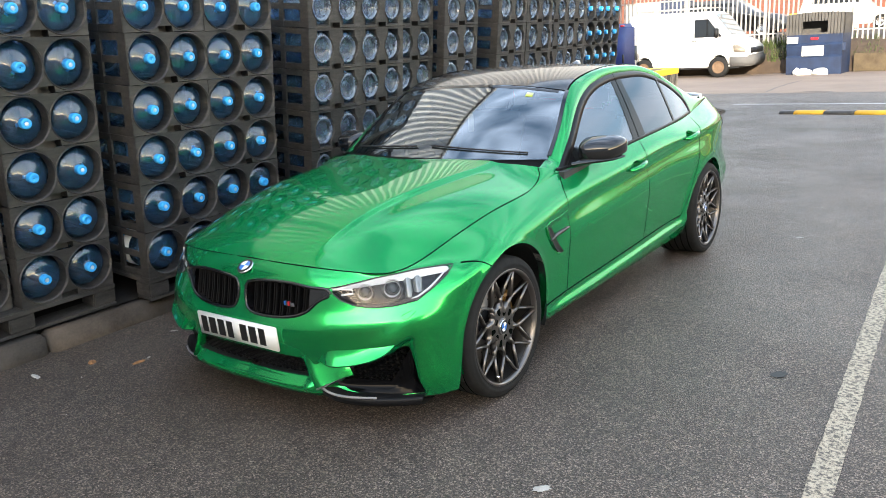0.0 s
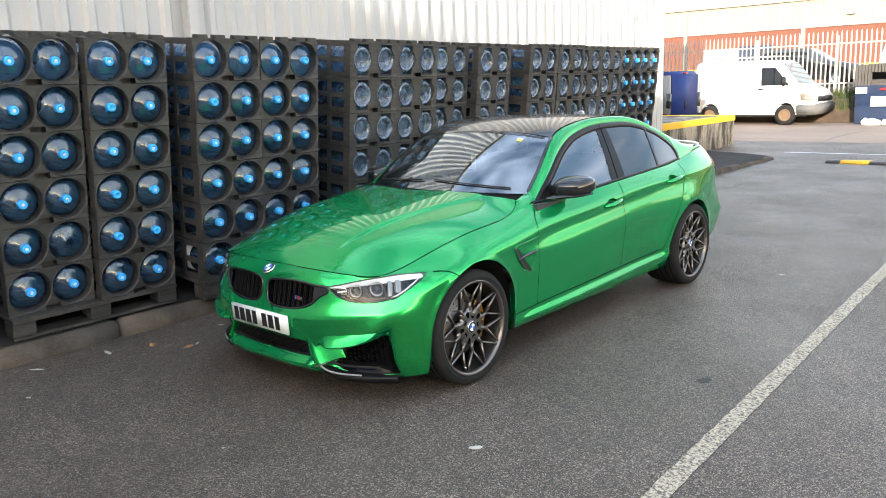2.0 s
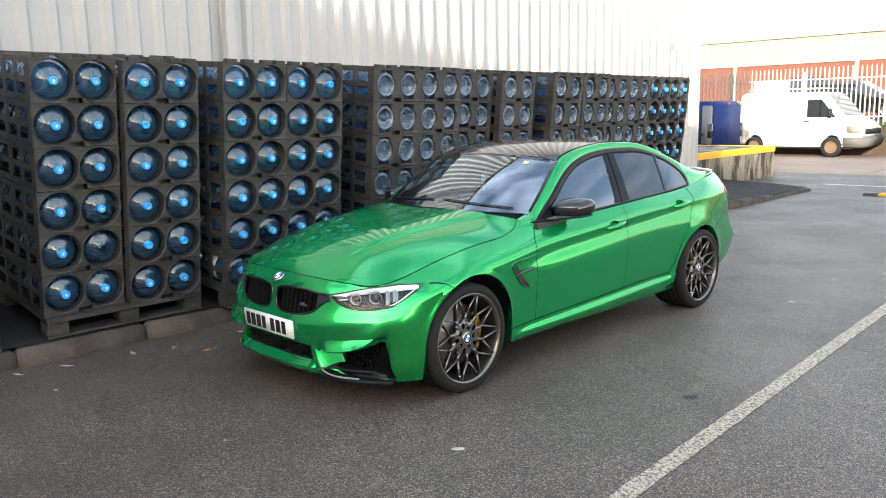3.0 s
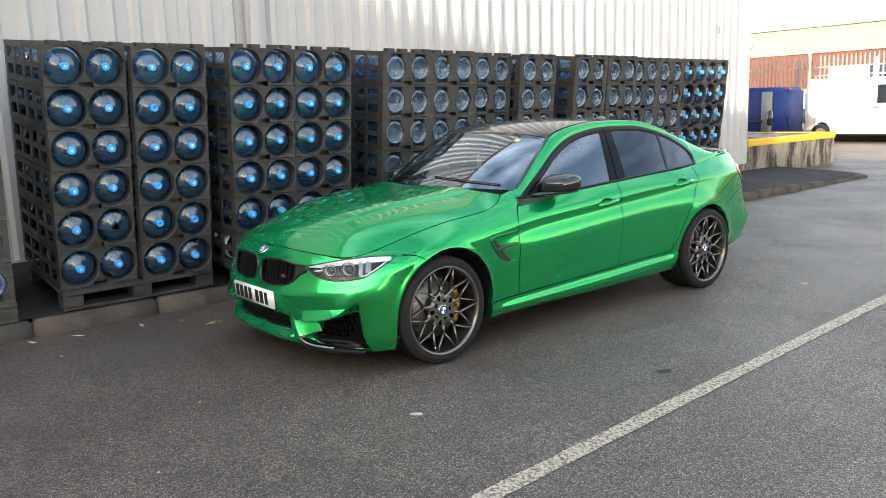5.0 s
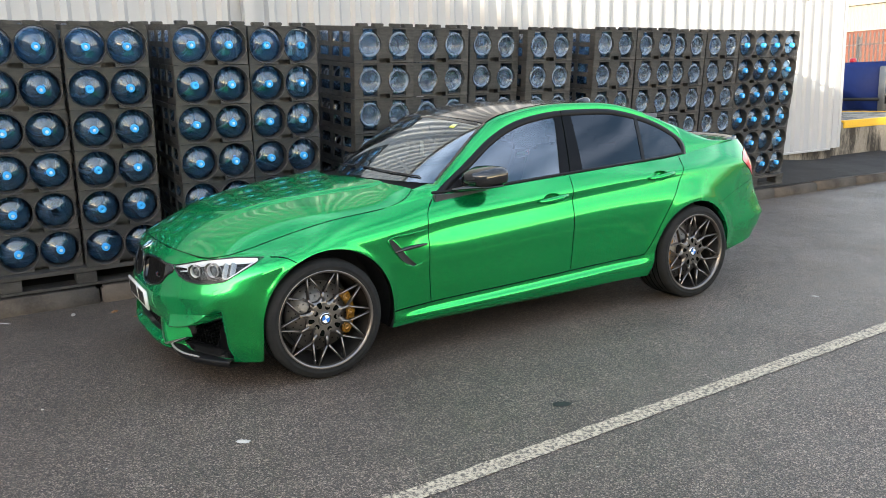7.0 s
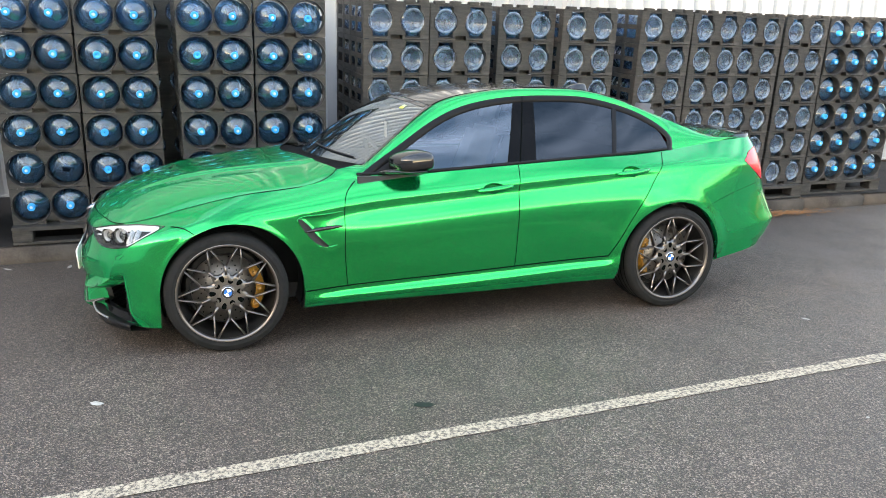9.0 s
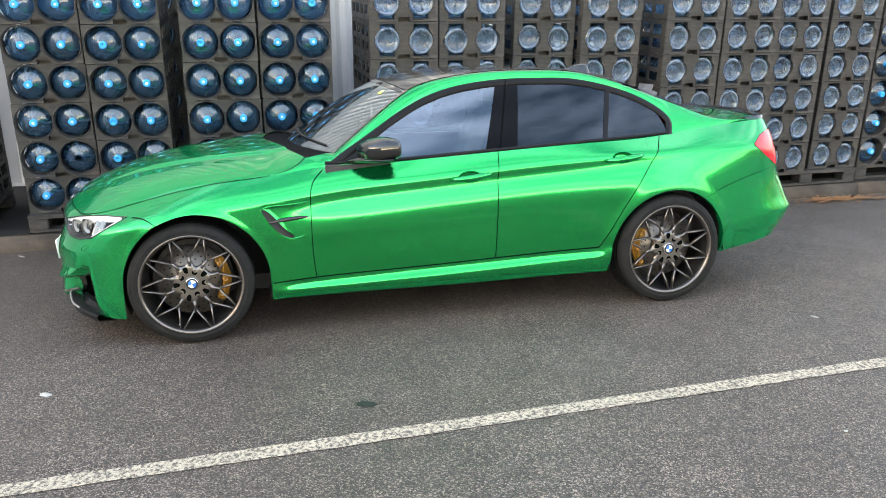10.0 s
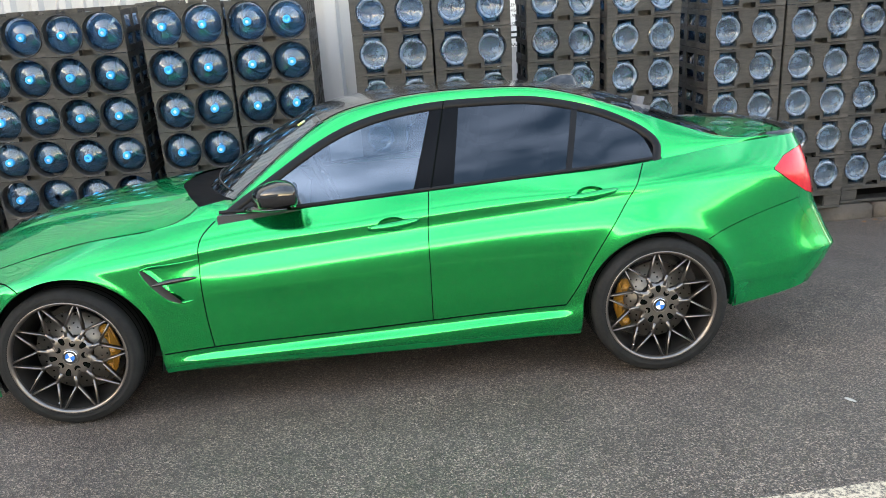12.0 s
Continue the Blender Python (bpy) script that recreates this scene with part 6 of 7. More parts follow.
def wheel(name, x, y, width, side, caliper_ahead):
    """side +1: the left of the car. Built about the axle, outer face at x."""
    root = new(name)
    root.parent = car
    root.location = (x * side, y, 0.333)
    root.rotation_euler = (radians(20 if y < 1 else 4), 0, 0 if side > 0 else math.pi)
    w = width
    tyre = lathe([(0.268, -0.004), (0.273, 0.010), (0.277, 0.0125), (0.279, 0.0105), (0.290, 0.0155), (0.300, 0.0155), (0.302, 0.0135), (0.312, 0.0115), (0.323, 0.0035), (0.3305, -0.010), (0.3325, -0.05), (0.333, -w / 2), (0.3325, -w + 0.05), (0.325, -w), (0.30, -w - 0.012), (0.262, -w)], 72, "x")
    part("tyre", tyre, RUBBER, root)
    grooves = bmesh.new()
    for i in range(5):
        xx = -0.045 - i * (w - 0.09) / 4
        lathe([(0.3338, xx - 0.004), (0.3338, xx + 0.004)], 72, "x", grooves)
    part("tread_groove", grooves, GAP, root)
    face = part("rim", rim_face(), RIM, root, "grey alloy rim with paired thin spokes")
    part("rim_barrel", lathe([(0.262, -0.010), (0.252, -0.03), (0.242, -0.09), (0.242, -w + 0.02), (0.255, -w)], 60, "x"), BARREL, face)
    for i in range(5):
        holes = bmesh.new()
        a = radians(72 * i + 126)
        lathe([(0.0150, -0.0205), (0.0145, -0.0192), (0.001, -0.0192)], 18, "x", holes, (0.0, 0.0640 * math.cos(a), 0.0640 * math.sin(a)))
        part("bolt_recess", holes, GAP, face)
        a, slot = radians(72 * i + 90), bmesh.new()
        u, v = Vector((0, math.cos(a), math.sin(a))), Vector((0, -math.sin(a), math.cos(a)))
        ring = [slot.verts.new(u * (0.080 + 0.018 * math.copysign(abs(math.cos(q)) ** 0.7, math.cos(q))) + v * math.copysign(abs(math.sin(q)) ** 0.7, math.sin(q)) * (0.0125 + 0.0045 * math.cos(q)) + Vector((-0.0185, 0, 0))) for q in np.linspace(0, 2 * math.pi, 17)[:-1]]
        slot.faces.new(ring)
        part("hub_window", slot, GAP, face)
    cap = part("centre_cap", lathe([(0.034, 0.002), (0.034, 0.007), (0.031, 0.009), (0.001, 0.0095)], 32, "x"), CHROME, face, "round badge with blue and white quarters")
    cap.location.x = -0.020
    for q, m in ((0, WHITE), (1, BLUE), (2, WHITE), (3, BLUE)):
        bm = bmesh.new()
        c = bm.verts.new((0.0103, 0, 0))
        ring = [bm.verts.new((0.0101, 0.022 * math.cos(radians(90 * q + 15 * k)), 0.022 * math.sin(radians(90 * q + 15 * k)))) for k in range(7)]
        for k in range(6):
            bm.faces.new((c, ring[k], ring[k + 1]))
        part("badge_quarter", bm, m, cap, smooth=False)
    part("badge_ring", lathe([(0.022, 0.0100), (0.031, 0.0098)], 32, "x"), INK, cap)
    part("valve", lathe([(0.004, -0.02), (0.004, 0.006), (0.001, 0.007)], 8, "x", at=(0, 0.232 * math.cos(4.0), 0.232 * math.sin(4.0))), CHROME, face)
    # brake behind the spokes does not turn
    br = new("brake")
    br.parent = car
    br.location = ((x - 0.042) * side, y, 0.333)
    br.rotation_euler = (0, 0, 0 if side > 0 else math.pi)
    disc = part("brake_disc", lathe([(0.075, -0.060), (0.090, -0.062), (0.095, -0.068), (0.190, -0.068), (0.190, -0.098), (0.09, -0.098)], 60, "x"), DISC, br, "drilled steel brake disc")
    dots = bmesh.new()
    for k in range(72):
        r, a = 0.115 + 0.022 * (k % 4), 2 * math.pi * k / 72 + 0.05 * (k % 4)
        lathe([(0.0045, -0.0676), (0.0005, -0.0675)], 8, "x", dots, (0, r * math.cos(a), r * math.sin(a)))
    tagged(part("drilling", dots, GAP, disc), kind="stuff")
    part("disc_bell", lathe([(0.001, -0.045), (0.07, -0.045), (0.082, -0.066)], 40, "x"), DARK, br)
    k = (-1 if caliper_ahead else 1) * side
    cal = bmesh.new()
    outer = [(0.2, -40), (0.207, -32), (0.203, -11), (0.208, 0), (0.203, 11), (0.207, 32), (0.2, 40)]
    inner = [(0.160, 42), (0.150, 30), (0.162, 14), (0.158, 0), (0.162, -14), (0.150, -30), (0.160, -42)]
    pts = [(r * math.cos(radians(a)) * k, r * math.sin(radians(a))) for r, a in outer + inner]
    prism(pts, "x", -0.070, -0.040, cal)
    bmesh.ops.bevel(cal, geom=list(cal.edges), offset=0.007, segments=3, affect="EDGES")
    caliper = part("caliper", cal, GOLD, br, "gold brake caliper")
    for a in (-30, 0, 30):
        bolt = lathe([(0.019, -0.041), (0.017, -0.034), (0.009, -0.033), (0.008, -0.036), (0.001, -0.036)], 16, "x", at=(0, 0.174 * math.cos(radians(a)) * k, 0.174 * math.sin(radians(a))))
        part("piston_boss", bolt, GOLD, caliper)
    part("dust_shield", lathe([(0.001, -0.13), (0.215, -0.13)], 40, "x"), DARK, br)


wheel("front_wheel", .905, 0.0, 0.265, 1, False)
wheel("front_wheel", .905, 0.0, 0.265, -1, False)
wheel("rear_wheel", .928, 2.812, 0.285, 1, True)
wheel("rear_wheel", .928, 2.812, 0.285, -1, True)


def liner(cy, cz, r, a0, a1):
    bm = bmesh.new()
    pts = [(cy + r * math.cos(a), cz + r * math.sin(a)) for a in np.linspace(-a0, math.pi + a1, 40)]
    rows = [[(x, y, z) for y, z in pts] for x in (0.885, 0.86, 0.60)]
    grid_mesh(rows, bm)
    box(bm, 0.598, 0.602, cy - r, cy + r, cz - 0.05, cz + r)
    return bm


both("wheel_arch_liner", lambda: liner(0.035, 0.335, 0.392, .34, .40), DARK)
both("wheel_arch_liner", lambda: liner(2.815, 0.325, 0.388, .09, .28), DARK)


def arch_lip(outline, r, cy, cz):
    pts = []
    for a in np.linspace(-0.12 if cy > 1 else -0.34, math.pi + 0.30, 60):
        y, z = cy + r * math.cos(a), cz + r * math.sin(a)
        hit, n = body.on((2, cy + (r + .004) * math.cos(a), cz + (r + .004) * math.sin(a)), LEFT_WAY)
        if hit is not None:
            pts.append(((hit.x, y, z), (hit.x - 0.006, y + 0.0, z), (hit.x - 0.035, y - .004 * math.cos(a), z - .004 * math.sin(a))))
    return grid_mesh(np.array(pts))


both("arch_lip", lambda: arch_lip(ARCH_F, 0.384, 0.035, 0.335), PAINT)
both("arch_lip", lambda: arch_lip(ARCH_R, 0.379, 2.815, 0.325), PAINT)
part("underbody", boxes((-0.58, 0.58, -0.45, 3.15, 0.19, 0.25), (-0.58, 0.58, -0.4, 3.3, 0.22, 0.62)), DARK, car, smooth=False)

# ---- front: kidneys, intakes, lamps, plate


def back_panel(outline, depth, way=(0, 1, 0), plane="front"):
    """Walls of an opening and its dark floor."""
    bm = bmesh.new()
    rim = []
    for p in outline:
        if plane == "front":
            hit, n = body.on((p[0], -2, p[1]), (0, 1, 0))
        else:
            hit, n = body.on((p[0] * Q + 1.5, p[0] * Q - 1.5, p[1]), (-1, 1, 0))
        if hit is None:
            hit = Vector((p[0], -0.5, p[1]))
        rim.append(hit)
    w = Vector(way)
    a = [bm.verts.new(h) for h in rim]
    b = [bm.verts.new(h + w * depth) for h in rim]
    n = len(a)
    for i in range(n):
        bm.faces.new((a[i], a[(i + 1) % n], b[(i + 1) % n], b[i]))
    bm.faces.new(b)
    return bm, rim


def dense(outline, n=6):
    out = []
    for a, b in zip(outline, outline[1:] + outline[:1]):
        out += [(a[0] + (b[0] - a[0]) * k / n, a[1] + (b[1] - a[1]) * k / n) for k in range(n)]
    return out


both("grille_well", lambda: back_panel(dense(KIDNEY, 2), 0.07)[0], GLOSS)
both("intake_well", lambda: back_panel(dense(INTAKE), 0.09)[0], DARK)
both("intake_well", lambda: back_panel(dense(MOUTH), 0.09)[0], DARK)
both("grille_frame", lambda: tube([*back_panel(dense(KIDNEY, 2), 0.01)[1], back_panel(dense(KIDNEY, 2), 0.01)[1][0]], 0.0075, 8), GLOSS, label="gloss black kidney grille surround")

both("grille_link", lambda: grid_mesh([[Vector(body.on((x, -2, lo + (hi - lo) * k), FRONT_WAY)[0]) + Vector((0, .004, 0)) for k in (0, .33, .66, 1)] for x, lo, hi in ((.380, .568, .657), (.395, .578, .656), (.42, .602, .655), (.445, .617, .654), (.470, .624, .653))]), GLOSS, label="gloss black link from grille to lamp")


def grille_slats():
    made = []
    for i in range(8):
        x = 0.070 + i * 0.040
        lo, hi = max(.522, .522 + (x - .25) * .22), 0.660
        pts = []
        for z in np.linspace(lo, hi, 8):
            hit, n = body.on((x, -2, z), (0, 1, 0))
            if hit is not None:
                pts.append(hit)
        for dx in (-0.0065, 0.0065):
            made.append([Vector((p.x + dx, p.y + 0.014, p.z)) for p in pts])
    return made


for s in (1, -1):
    for pts in grille_slats():
        rows = [[(s * (p.x + dx), p.y + dy, p.z) for dx, dy in ((-0.0025, 0.035), (-0.003, 0.004), (0, 0), (0.003, 0.004), (0.0025, 0.035))] for p in pts]
        part("grille_slat", grid_mesh(rows), SLAT, car)


def mesh_insert(x0, x1, z0, z1, clip, step=0.022):
    """Open honeycomb of thin bars inside an outline."""
    bm = bmesh.new()
    poly = np.array(clip)

    def inside(x, z):
        r = False
        for (a, b), (c, d) in zip(poly, np.roll(poly, -1, axis=0)):
            if (b > z) != (d > z) and x < (c - a) * (z - b) / (d - b + 1e-12) + a:
                r = not r
        return r

    z, k = z0, 0
    while z < z1:
        x = x0 + (k % 2) * step
        while x < x1:
            if inside(x, z):
                hit, n = body.on((x, -2, z), (0, 1, 0))
                y = hit.y + 0.03 if hit is not None else -0.6
                pts = [(x - step * 0.9, y, z), (x - step * 0.45, y, z + step * 0.42), (x + step * 0.45, y, z + step * 0.42), (x + step * 0.9, y, z), (x + step * 0.45, y, z - step * 0.42), (x - step * 0.45, y, z - step * 0.42)]
                o = [bm.verts.new(p) for p in pts]
                i = [bm.verts.new((x + (p[0] - x) * 0.72, p[1], z + (p[2] - z) * 0.72)) for p in pts]
                bk = [bm.verts.new((x + (p[0] - x) * 0.72, p[1] + 0.02, z + (p[2] - z) * 0.72)) for p in pts]
                for q in range(6):
                    bm.faces.new((o[q], o[(q + 1) % 6], i[(q + 1) % 6], i[q]))
                    bm.faces.new((i[q], i[(q + 1) % 6], bk[(q + 1) % 6], bk[q]))
            x += step * 2
        z += step * 0.46
        k += 1
    return bm


both("intake_mesh", lambda: mesh_insert(0.44, 0.72, 0.215, 0.39, INTAKE), SLAT)
both("intake_mesh", lambda: mesh_insert(0.0, 0.38, 0.262, 0.345, MOUTH), SLAT)


def splitter():
    """Black corner blade with a pale front edge."""
    inner = curve([(.400, -.700, .207), (.45, -.690, .184), (.54, -.662, .170), (.68, -.585, .163), (.79, -.495, .160)], 24)
    rows = []
    for i, p in enumerate(inner):
        rows.append([p + np.array((0, .06, .012)), p + np.array((0.004, -.012, .010)), p + np.array((0.006, -.020, .0)), p + np.array((0.004, -.014, -.026)), p + np.array((0, .08, -.026))])
    return grid_mesh(np.array(rows))


both("splitter", splitter, TRIM, label="black front splitter blade")
both("splitter_edge", lambda: tube([(.400, -.722, .220), (.43, -.716, .200), (.475, -.704, .187), (.56, -.676, .182), (.64, -.632, .179)], 0.0055, 8, smooth=24), GREY_P)


def ledge():
    """The painted winglet over the outer intake: an up-turned facet and the lip below it."""
    top = curve([(.425, .350, 0), (.450, .378, 0), (.480, .395, 0), (.550, .404, 0), (.615, .411, 0), (.680, .417, 0), (.733, .424, 0)], 40)
    low = curve([(.425, .345, 0), (.470, .341, 0), (.530, .341, 0), (.610, .353, 0), (.680, .375, 0), (.715, .398, 0), (.733, .421, 0)], 40)
    rows, lips = [], []
    for i, (p, q) in enumerate(zip(top, low)):
        k = smooth01(0, .25, i / 39) * (1 - smooth01(.75, 1, i / 39))
        a = body.on((p[0], -2, p[1]), FRONT_WAY)[0] + Vector((0, -.0015, 0))
        out = body.on((q[0], -2, max(q[1], p[1] - .01)), FRONT_WAY)[0]
        edge = Vector((q[0], min(out.y, a.y) - .003 - .017 * k, q[1]))
        rows.append([a, a.lerp(edge, .35) + Vector((0, .0035 * k, 0)), a.lerp(edge, .7) + Vector((0, .0025 * k, 0)), edge])
        lips.append([edge, edge + Vector((0, .003, -.006)), edge + Vector((0, .075, -.010))])
    return grid_mesh(lips, grid_mesh(rows))


both("bumper_ledge", ledge, PAINT)


def cheek():
    """Facet between the mouth and the outer intake, turned up and outwards."""
    inner = curve([(.346, -.752, .362), (.368, -.757, .310), (.390, -.760, .262), (.412, -.758, .224)], 14)
    outer = curve([(.470, -.672, .345), (.474, -.666, .318), (.484, -.662, .285), (.494, -.656, .256)], 14)
    rows = [inner + np.array((-.012, .045, 0)), inner + np.array((-.003, .004, 0))]
    rows += [inner * (1 - k) + outer * k + np.array((0, -.003 * math.sin(math.pi * k), 0)) for k in (0, .25, .5, .75, 1)]
    rows += [outer + np.array((.02, .03, 0))]
    bm = grid_mesh(np.array(rows))
    foot = inner[-1] * (1 - np.linspace(0, 1, 8)[:, None]) + outer[-1] * np.linspace(0, 1, 8)[:, None]
    return grid_mesh(np.array([foot + np.array((0, -.003, 0)), foot + np.array((0, .004, -.010)), foot + np.array((0, .05, -.014))]), bm)


both("bumper_cheek", cheek, PAINT)


def intake_floor():
    """Black lower panel of the outer intake and the upright fin at its outer end."""
    rows = []
    for x in np.linspace(.43, .787, 30):
        zl = np.interp(x, [.43, .5, .6, .79], [.214, .186, .168, .170])
        zh = np.interp(x, [.43, .50, .655, .70, .748, .768, .787], [.222, .235, .225, .30, .388, .31, .20])
        row = []
        for t in np.linspace(0, 1, 6):
            hit, n = body.on((x, -2, zl + (zh - zl) * t), (0, 1, 0))
            if hit is None:
                row = None
                break
            row.append(hit + Vector((0, 0.004 + 0.012 * t * (x < .69), 0)))
        if row:
            rows.append(row)
    return grid_mesh(rows)


both("intake_panel", intake_floor, PILLAR, label="gloss black intake surround")


def lamp_point(s, z, deep=0.0):
    hit, n = body.on((s * Q + 1.5, s * Q - 1.5, z), (-1, 1, 0))
    if hit is None:
        return None
    return hit + Vector((-Q, Q, 0)) * deep


LAMP_D = dense(LAMP, 5)


def lamp_sheet(deep):
    """A sheet over the lamp's outline, that follows the body."""
    bm = bmesh.new()
    top = LAMP[:6]
    t = curve([(a, b, 0) for a, b in top], 40)
    b = curve([(a, b_, 0) for a, b_ in [LAMP[0], *LAMP[12:5:-1], LAMP[5]]], 40)
    rows = []
    for p, q in zip(t, b):
        row = []
        for k in np.linspace(0, 1, 10):
            s, z = p[0] * (1 - k) + q[0] * k, p[1] * (1 - k) + q[1] * k
            c = lamp_point(s, z, deep)
            row.append(c if c is not None else Vector((0.5, -0.5, z)))
        rows.append(row)
    return grid_mesh(rows)


def headlamp(s):
    root = new("headlamp")
    root.parent = car
    tagged(root, "clear headlamp with two round projectors and a bright brow")
    if s < 0:
        root.scale = (-1, 1, 1)
    part("lens", lamp_sheet(-0.001), CLEAR, root)
    part("housing", lamp_sheet(0.055), TRIM, root)
    wall = bmesh.new()
    rim = [lamp_point(*p) for p in LAMP_D]
    a, b = [wall.verts.new(p) for p in rim], [wall.verts.new(p + Vector((-Q, Q, 0)) * 0.056) for p in rim]
    for i in range(len(a)):
        wall.faces.new((a[i], a[(i + 1) % len(a)], b[(i + 1) % len(a)], b[i]))
    part("lamp_wall", wall, DARK, root)
    brow = bmesh.new()
    rows = []
    for k in np.linspace(0, 1, 30):
        top = curve([(x, z, 0) for x, z in LAMP[:6]], 60)
        p = top[int(3 + k * 54)]
        w = 0.010 + 0.034 * k * (1 - k) * 2 + 0.012 * k
        rows.append([lamp_point(p[0], p[1] - 0.006, 0.006), lamp_point(p[0], p[1] - 0.006 - w * 0.5, 0.014), lamp_point(p[0], p[1] - 0.006 - w, 0.030)])
    rows = [r for r in rows if all(v is not None for v in r)]
    part("brow", grid_mesh(rows, brow), DRL, root, "white light strip")
    for c_s, c_z, r in ((0.000, 0.630, 0.031), (0.112, 0.640, 0.035)):
        c = lamp_point(c_s, c_z, 0.040)
        ring = lathe([(r * 0.95, -0.004), (r * 0.96, 0.020), (r * 0.995, 0.021), (r, 0.018), (r, -0.01)], 28, "y")
        proj = lathe([(r * 0.74, -0.004), (r * 0.6, 0.010), (r * 0.3, 0.018), (0.0005, 0.020)], 24, "y")
        turn = Matrix.Translation(c) @ pose(0, 0, 0, 0, 0, 180 + 38)
        bowl = lathe([(r * 1.28, 0.028), (r * 1.16, 0.002), (r * 0.86, -0.012)], 20, "y")
        for bm, m, nm in ((bowl, REFLECT, "lamp_bowl"), (ring, GUIDE, "lamp_ring"), (proj, DARK_GLASS, "projector")):
            bm.transform(turn)
            part(nm, bm, m, root)
    for s0, s1, lo in ((0.160, 0.196, 0.606), (0.200, 0.240, 0.622)):
        rows = [[lamp_point(s_, lo + (0.690 - lo) * k, 0.034 - 0.016 * math.sin(math.pi * q)) for q, s_ in zip((0, .25, .5, .75, 1), np.linspace(s0, s1, 5))] for k in (0, .33, .66, 1)]
        if all(v is not None for r in rows for v in r):
            part("reflector", grid_mesh(rows), REFLECT, root)
    line = [lamp_point(s_, z_, 0.012) for s_, z_ in ((.335, .684), (.300, .660), (.262, .634), (.215, .609), (.185, .602))]
    part("light_line", tube(line, [.0035, .0045, .005, .004, .002], 6), DRL, root, "white light line")
    part("inner_light", tube([lamp_point(s_, z_, 0.012) for s_, z_ in ((-.135, .648), (-.09, .650), (-.055, .648), (-.05, .632), (-.10, .626))], .004, 6), DRL, root)
    return root


headlamp(1)
headlamp(-1)
both("lamp_edge", lambda: tube([*[lamp_point(*p, -0.001) for p in LAMP_D], lamp_point(*LAMP_D[0], -0.001)], 0.003, 6), GLOSS)
both("washer_cover", lambda: tube([lamp_point(s, z, -0.0005) for s, z in ((.135, .542), (.175, .558), (.195, .555), (.165, .530), (.140, .526), (.135, .542))], 0.0012, 4), GAP)

plate = part("number_plate", boxes((-.262, .262, -.006, .006, -.056, .056), bevel=0.003), PLATE_W, car, "white number plate with black characters")
plate.matrix_local = pose(-0.012, -.796, .430, 4, 0, 0)
for i, (x, w) in enumerate(((-.215, .046), (-.158, .052), (-.098, .050), (-.040, .046), (.052, .050), (.112, .052), (.172, .046))):
    ob = part("character_bar", boxes((x - w / 2 + .004, x + w / 2 - .004, -.0085, -.0055, -.039, .039)), INK, plate, smooth=False)


def badge(parent, m, r=0.041):
    root = part("badge", lathe([(0.001, 0.004), (r * 0.9, 0.003), (r, 0.0), (r, -0.004)], 40, "y"), CHROME, parent, "round badge with blue and white quarters")
    root.matrix_local = m
    part("badge_ring", lathe([(r * 0.66, 0.0048), (r * 0.93, 0.0040)], 40, "y"), INK, root)
    for q, mt in ((0, WHITE), (1, BLUE), (2, WHITE), (3, BLUE)):
        bm = bmesh.new()
        c = bm.verts.new((0, 0.0056, 0))
        ring = [bm.verts.new((r * 0.66 * math.cos(radians(90 * q + 15 * k)), 0.0052, r * 0.66 * math.sin(radians(90 * q + 15 * k)))) for k in range(7)]
        for k in range(6):
            bm.faces.new((c, ring[k], ring[k + 1]))
        part("badge_quarter", bm, mt, root, smooth=False)


badge(car, pose(0, -.716, .709, -58, 0, 0) @ pose(0, 0, 0, 0, 0, 180))
for i, m in enumerate((BLUE, CABIN, REDP, CHROME)):
    part("grille_badge", boxes((.246 + i * .011 + (.004 if i == 3 else 0), .255 + i * .011 + (.022 if i == 3 else 0), -.735, -.725, .568, .586)), m, car, smooth=False)

# ---- wing vent, handles, mirrors, lamps, wipers, aerial
def on_wing(path, n, out):
    """Points along a path of (y, z) on the wing, evened out."""
    pts = curve([(p[0], p[1], 0) for p in path], n)[:, :2]
    xs = np.array([body.on((2, y, z), LEFT_WAY)[0].x for y, z in pts])
    t = np.linspace(-1, 1, n)
    xs = np.polyval(np.polyfit(t, xs, 2), t)
    return [Vector((x + out, y, z)) for x, (y, z) in zip(xs, pts)]


def vent_slot():
    """Dark curved slot behind the wheel arch, deepest at its front edge."""
    front = on_wing([(.390, .720), (.400, .694), (.440, .634), (.490, .580), (.545, .552)], 24, .010)
    back = on_wing([(.408, .722), (.440, .694), (.482, .642), (.526, .594), (.560, .560)], 24, .017)
    return grid_mesh([[p, p.lerp(q, .25) + Vector((-.004, 0, 0)), p.lerp(q, .7) + Vector((-.002, 0, 0)), q] for p, q in zip(front, back)])


both("wing_vent", vent_slot, DARK, label="black slot behind the wheel arch")
both("wing_vent_bar", lambda: tube(on_wing([(.425, .646), (.50, .656), (.58, .664), (.640, .670)], 10, .006), [.005, .008, .010, .011, .0115, .0115, .011, .010, .008, .003], 8), GLOSS, label="gloss black wing blade")
both("vent_edge", lambda: tube(on_wing([(.655, .752), (.50, .738), (.410, .730), (.389, .722)], 24, .001) + on_wing([(.386, .714), (.397, .690), (.437, .630), (.487, .576)], 24, .005), [.001 + .003 * math.sin(math.pi * min(1, i / 30)) ** .5 for i in range(24)] + [.004 - .003 * i / 24 for i in range(24)], 8), PAINT)
both("vent_edge", lambda: tube(on_wing([(.49, .570), (.53, .553), (.57, .553), (.610, .562)], 16, -.001), [.002 + .005 * math.sin(math.pi * i / 15) for i in range(16)], 8), PAINT)


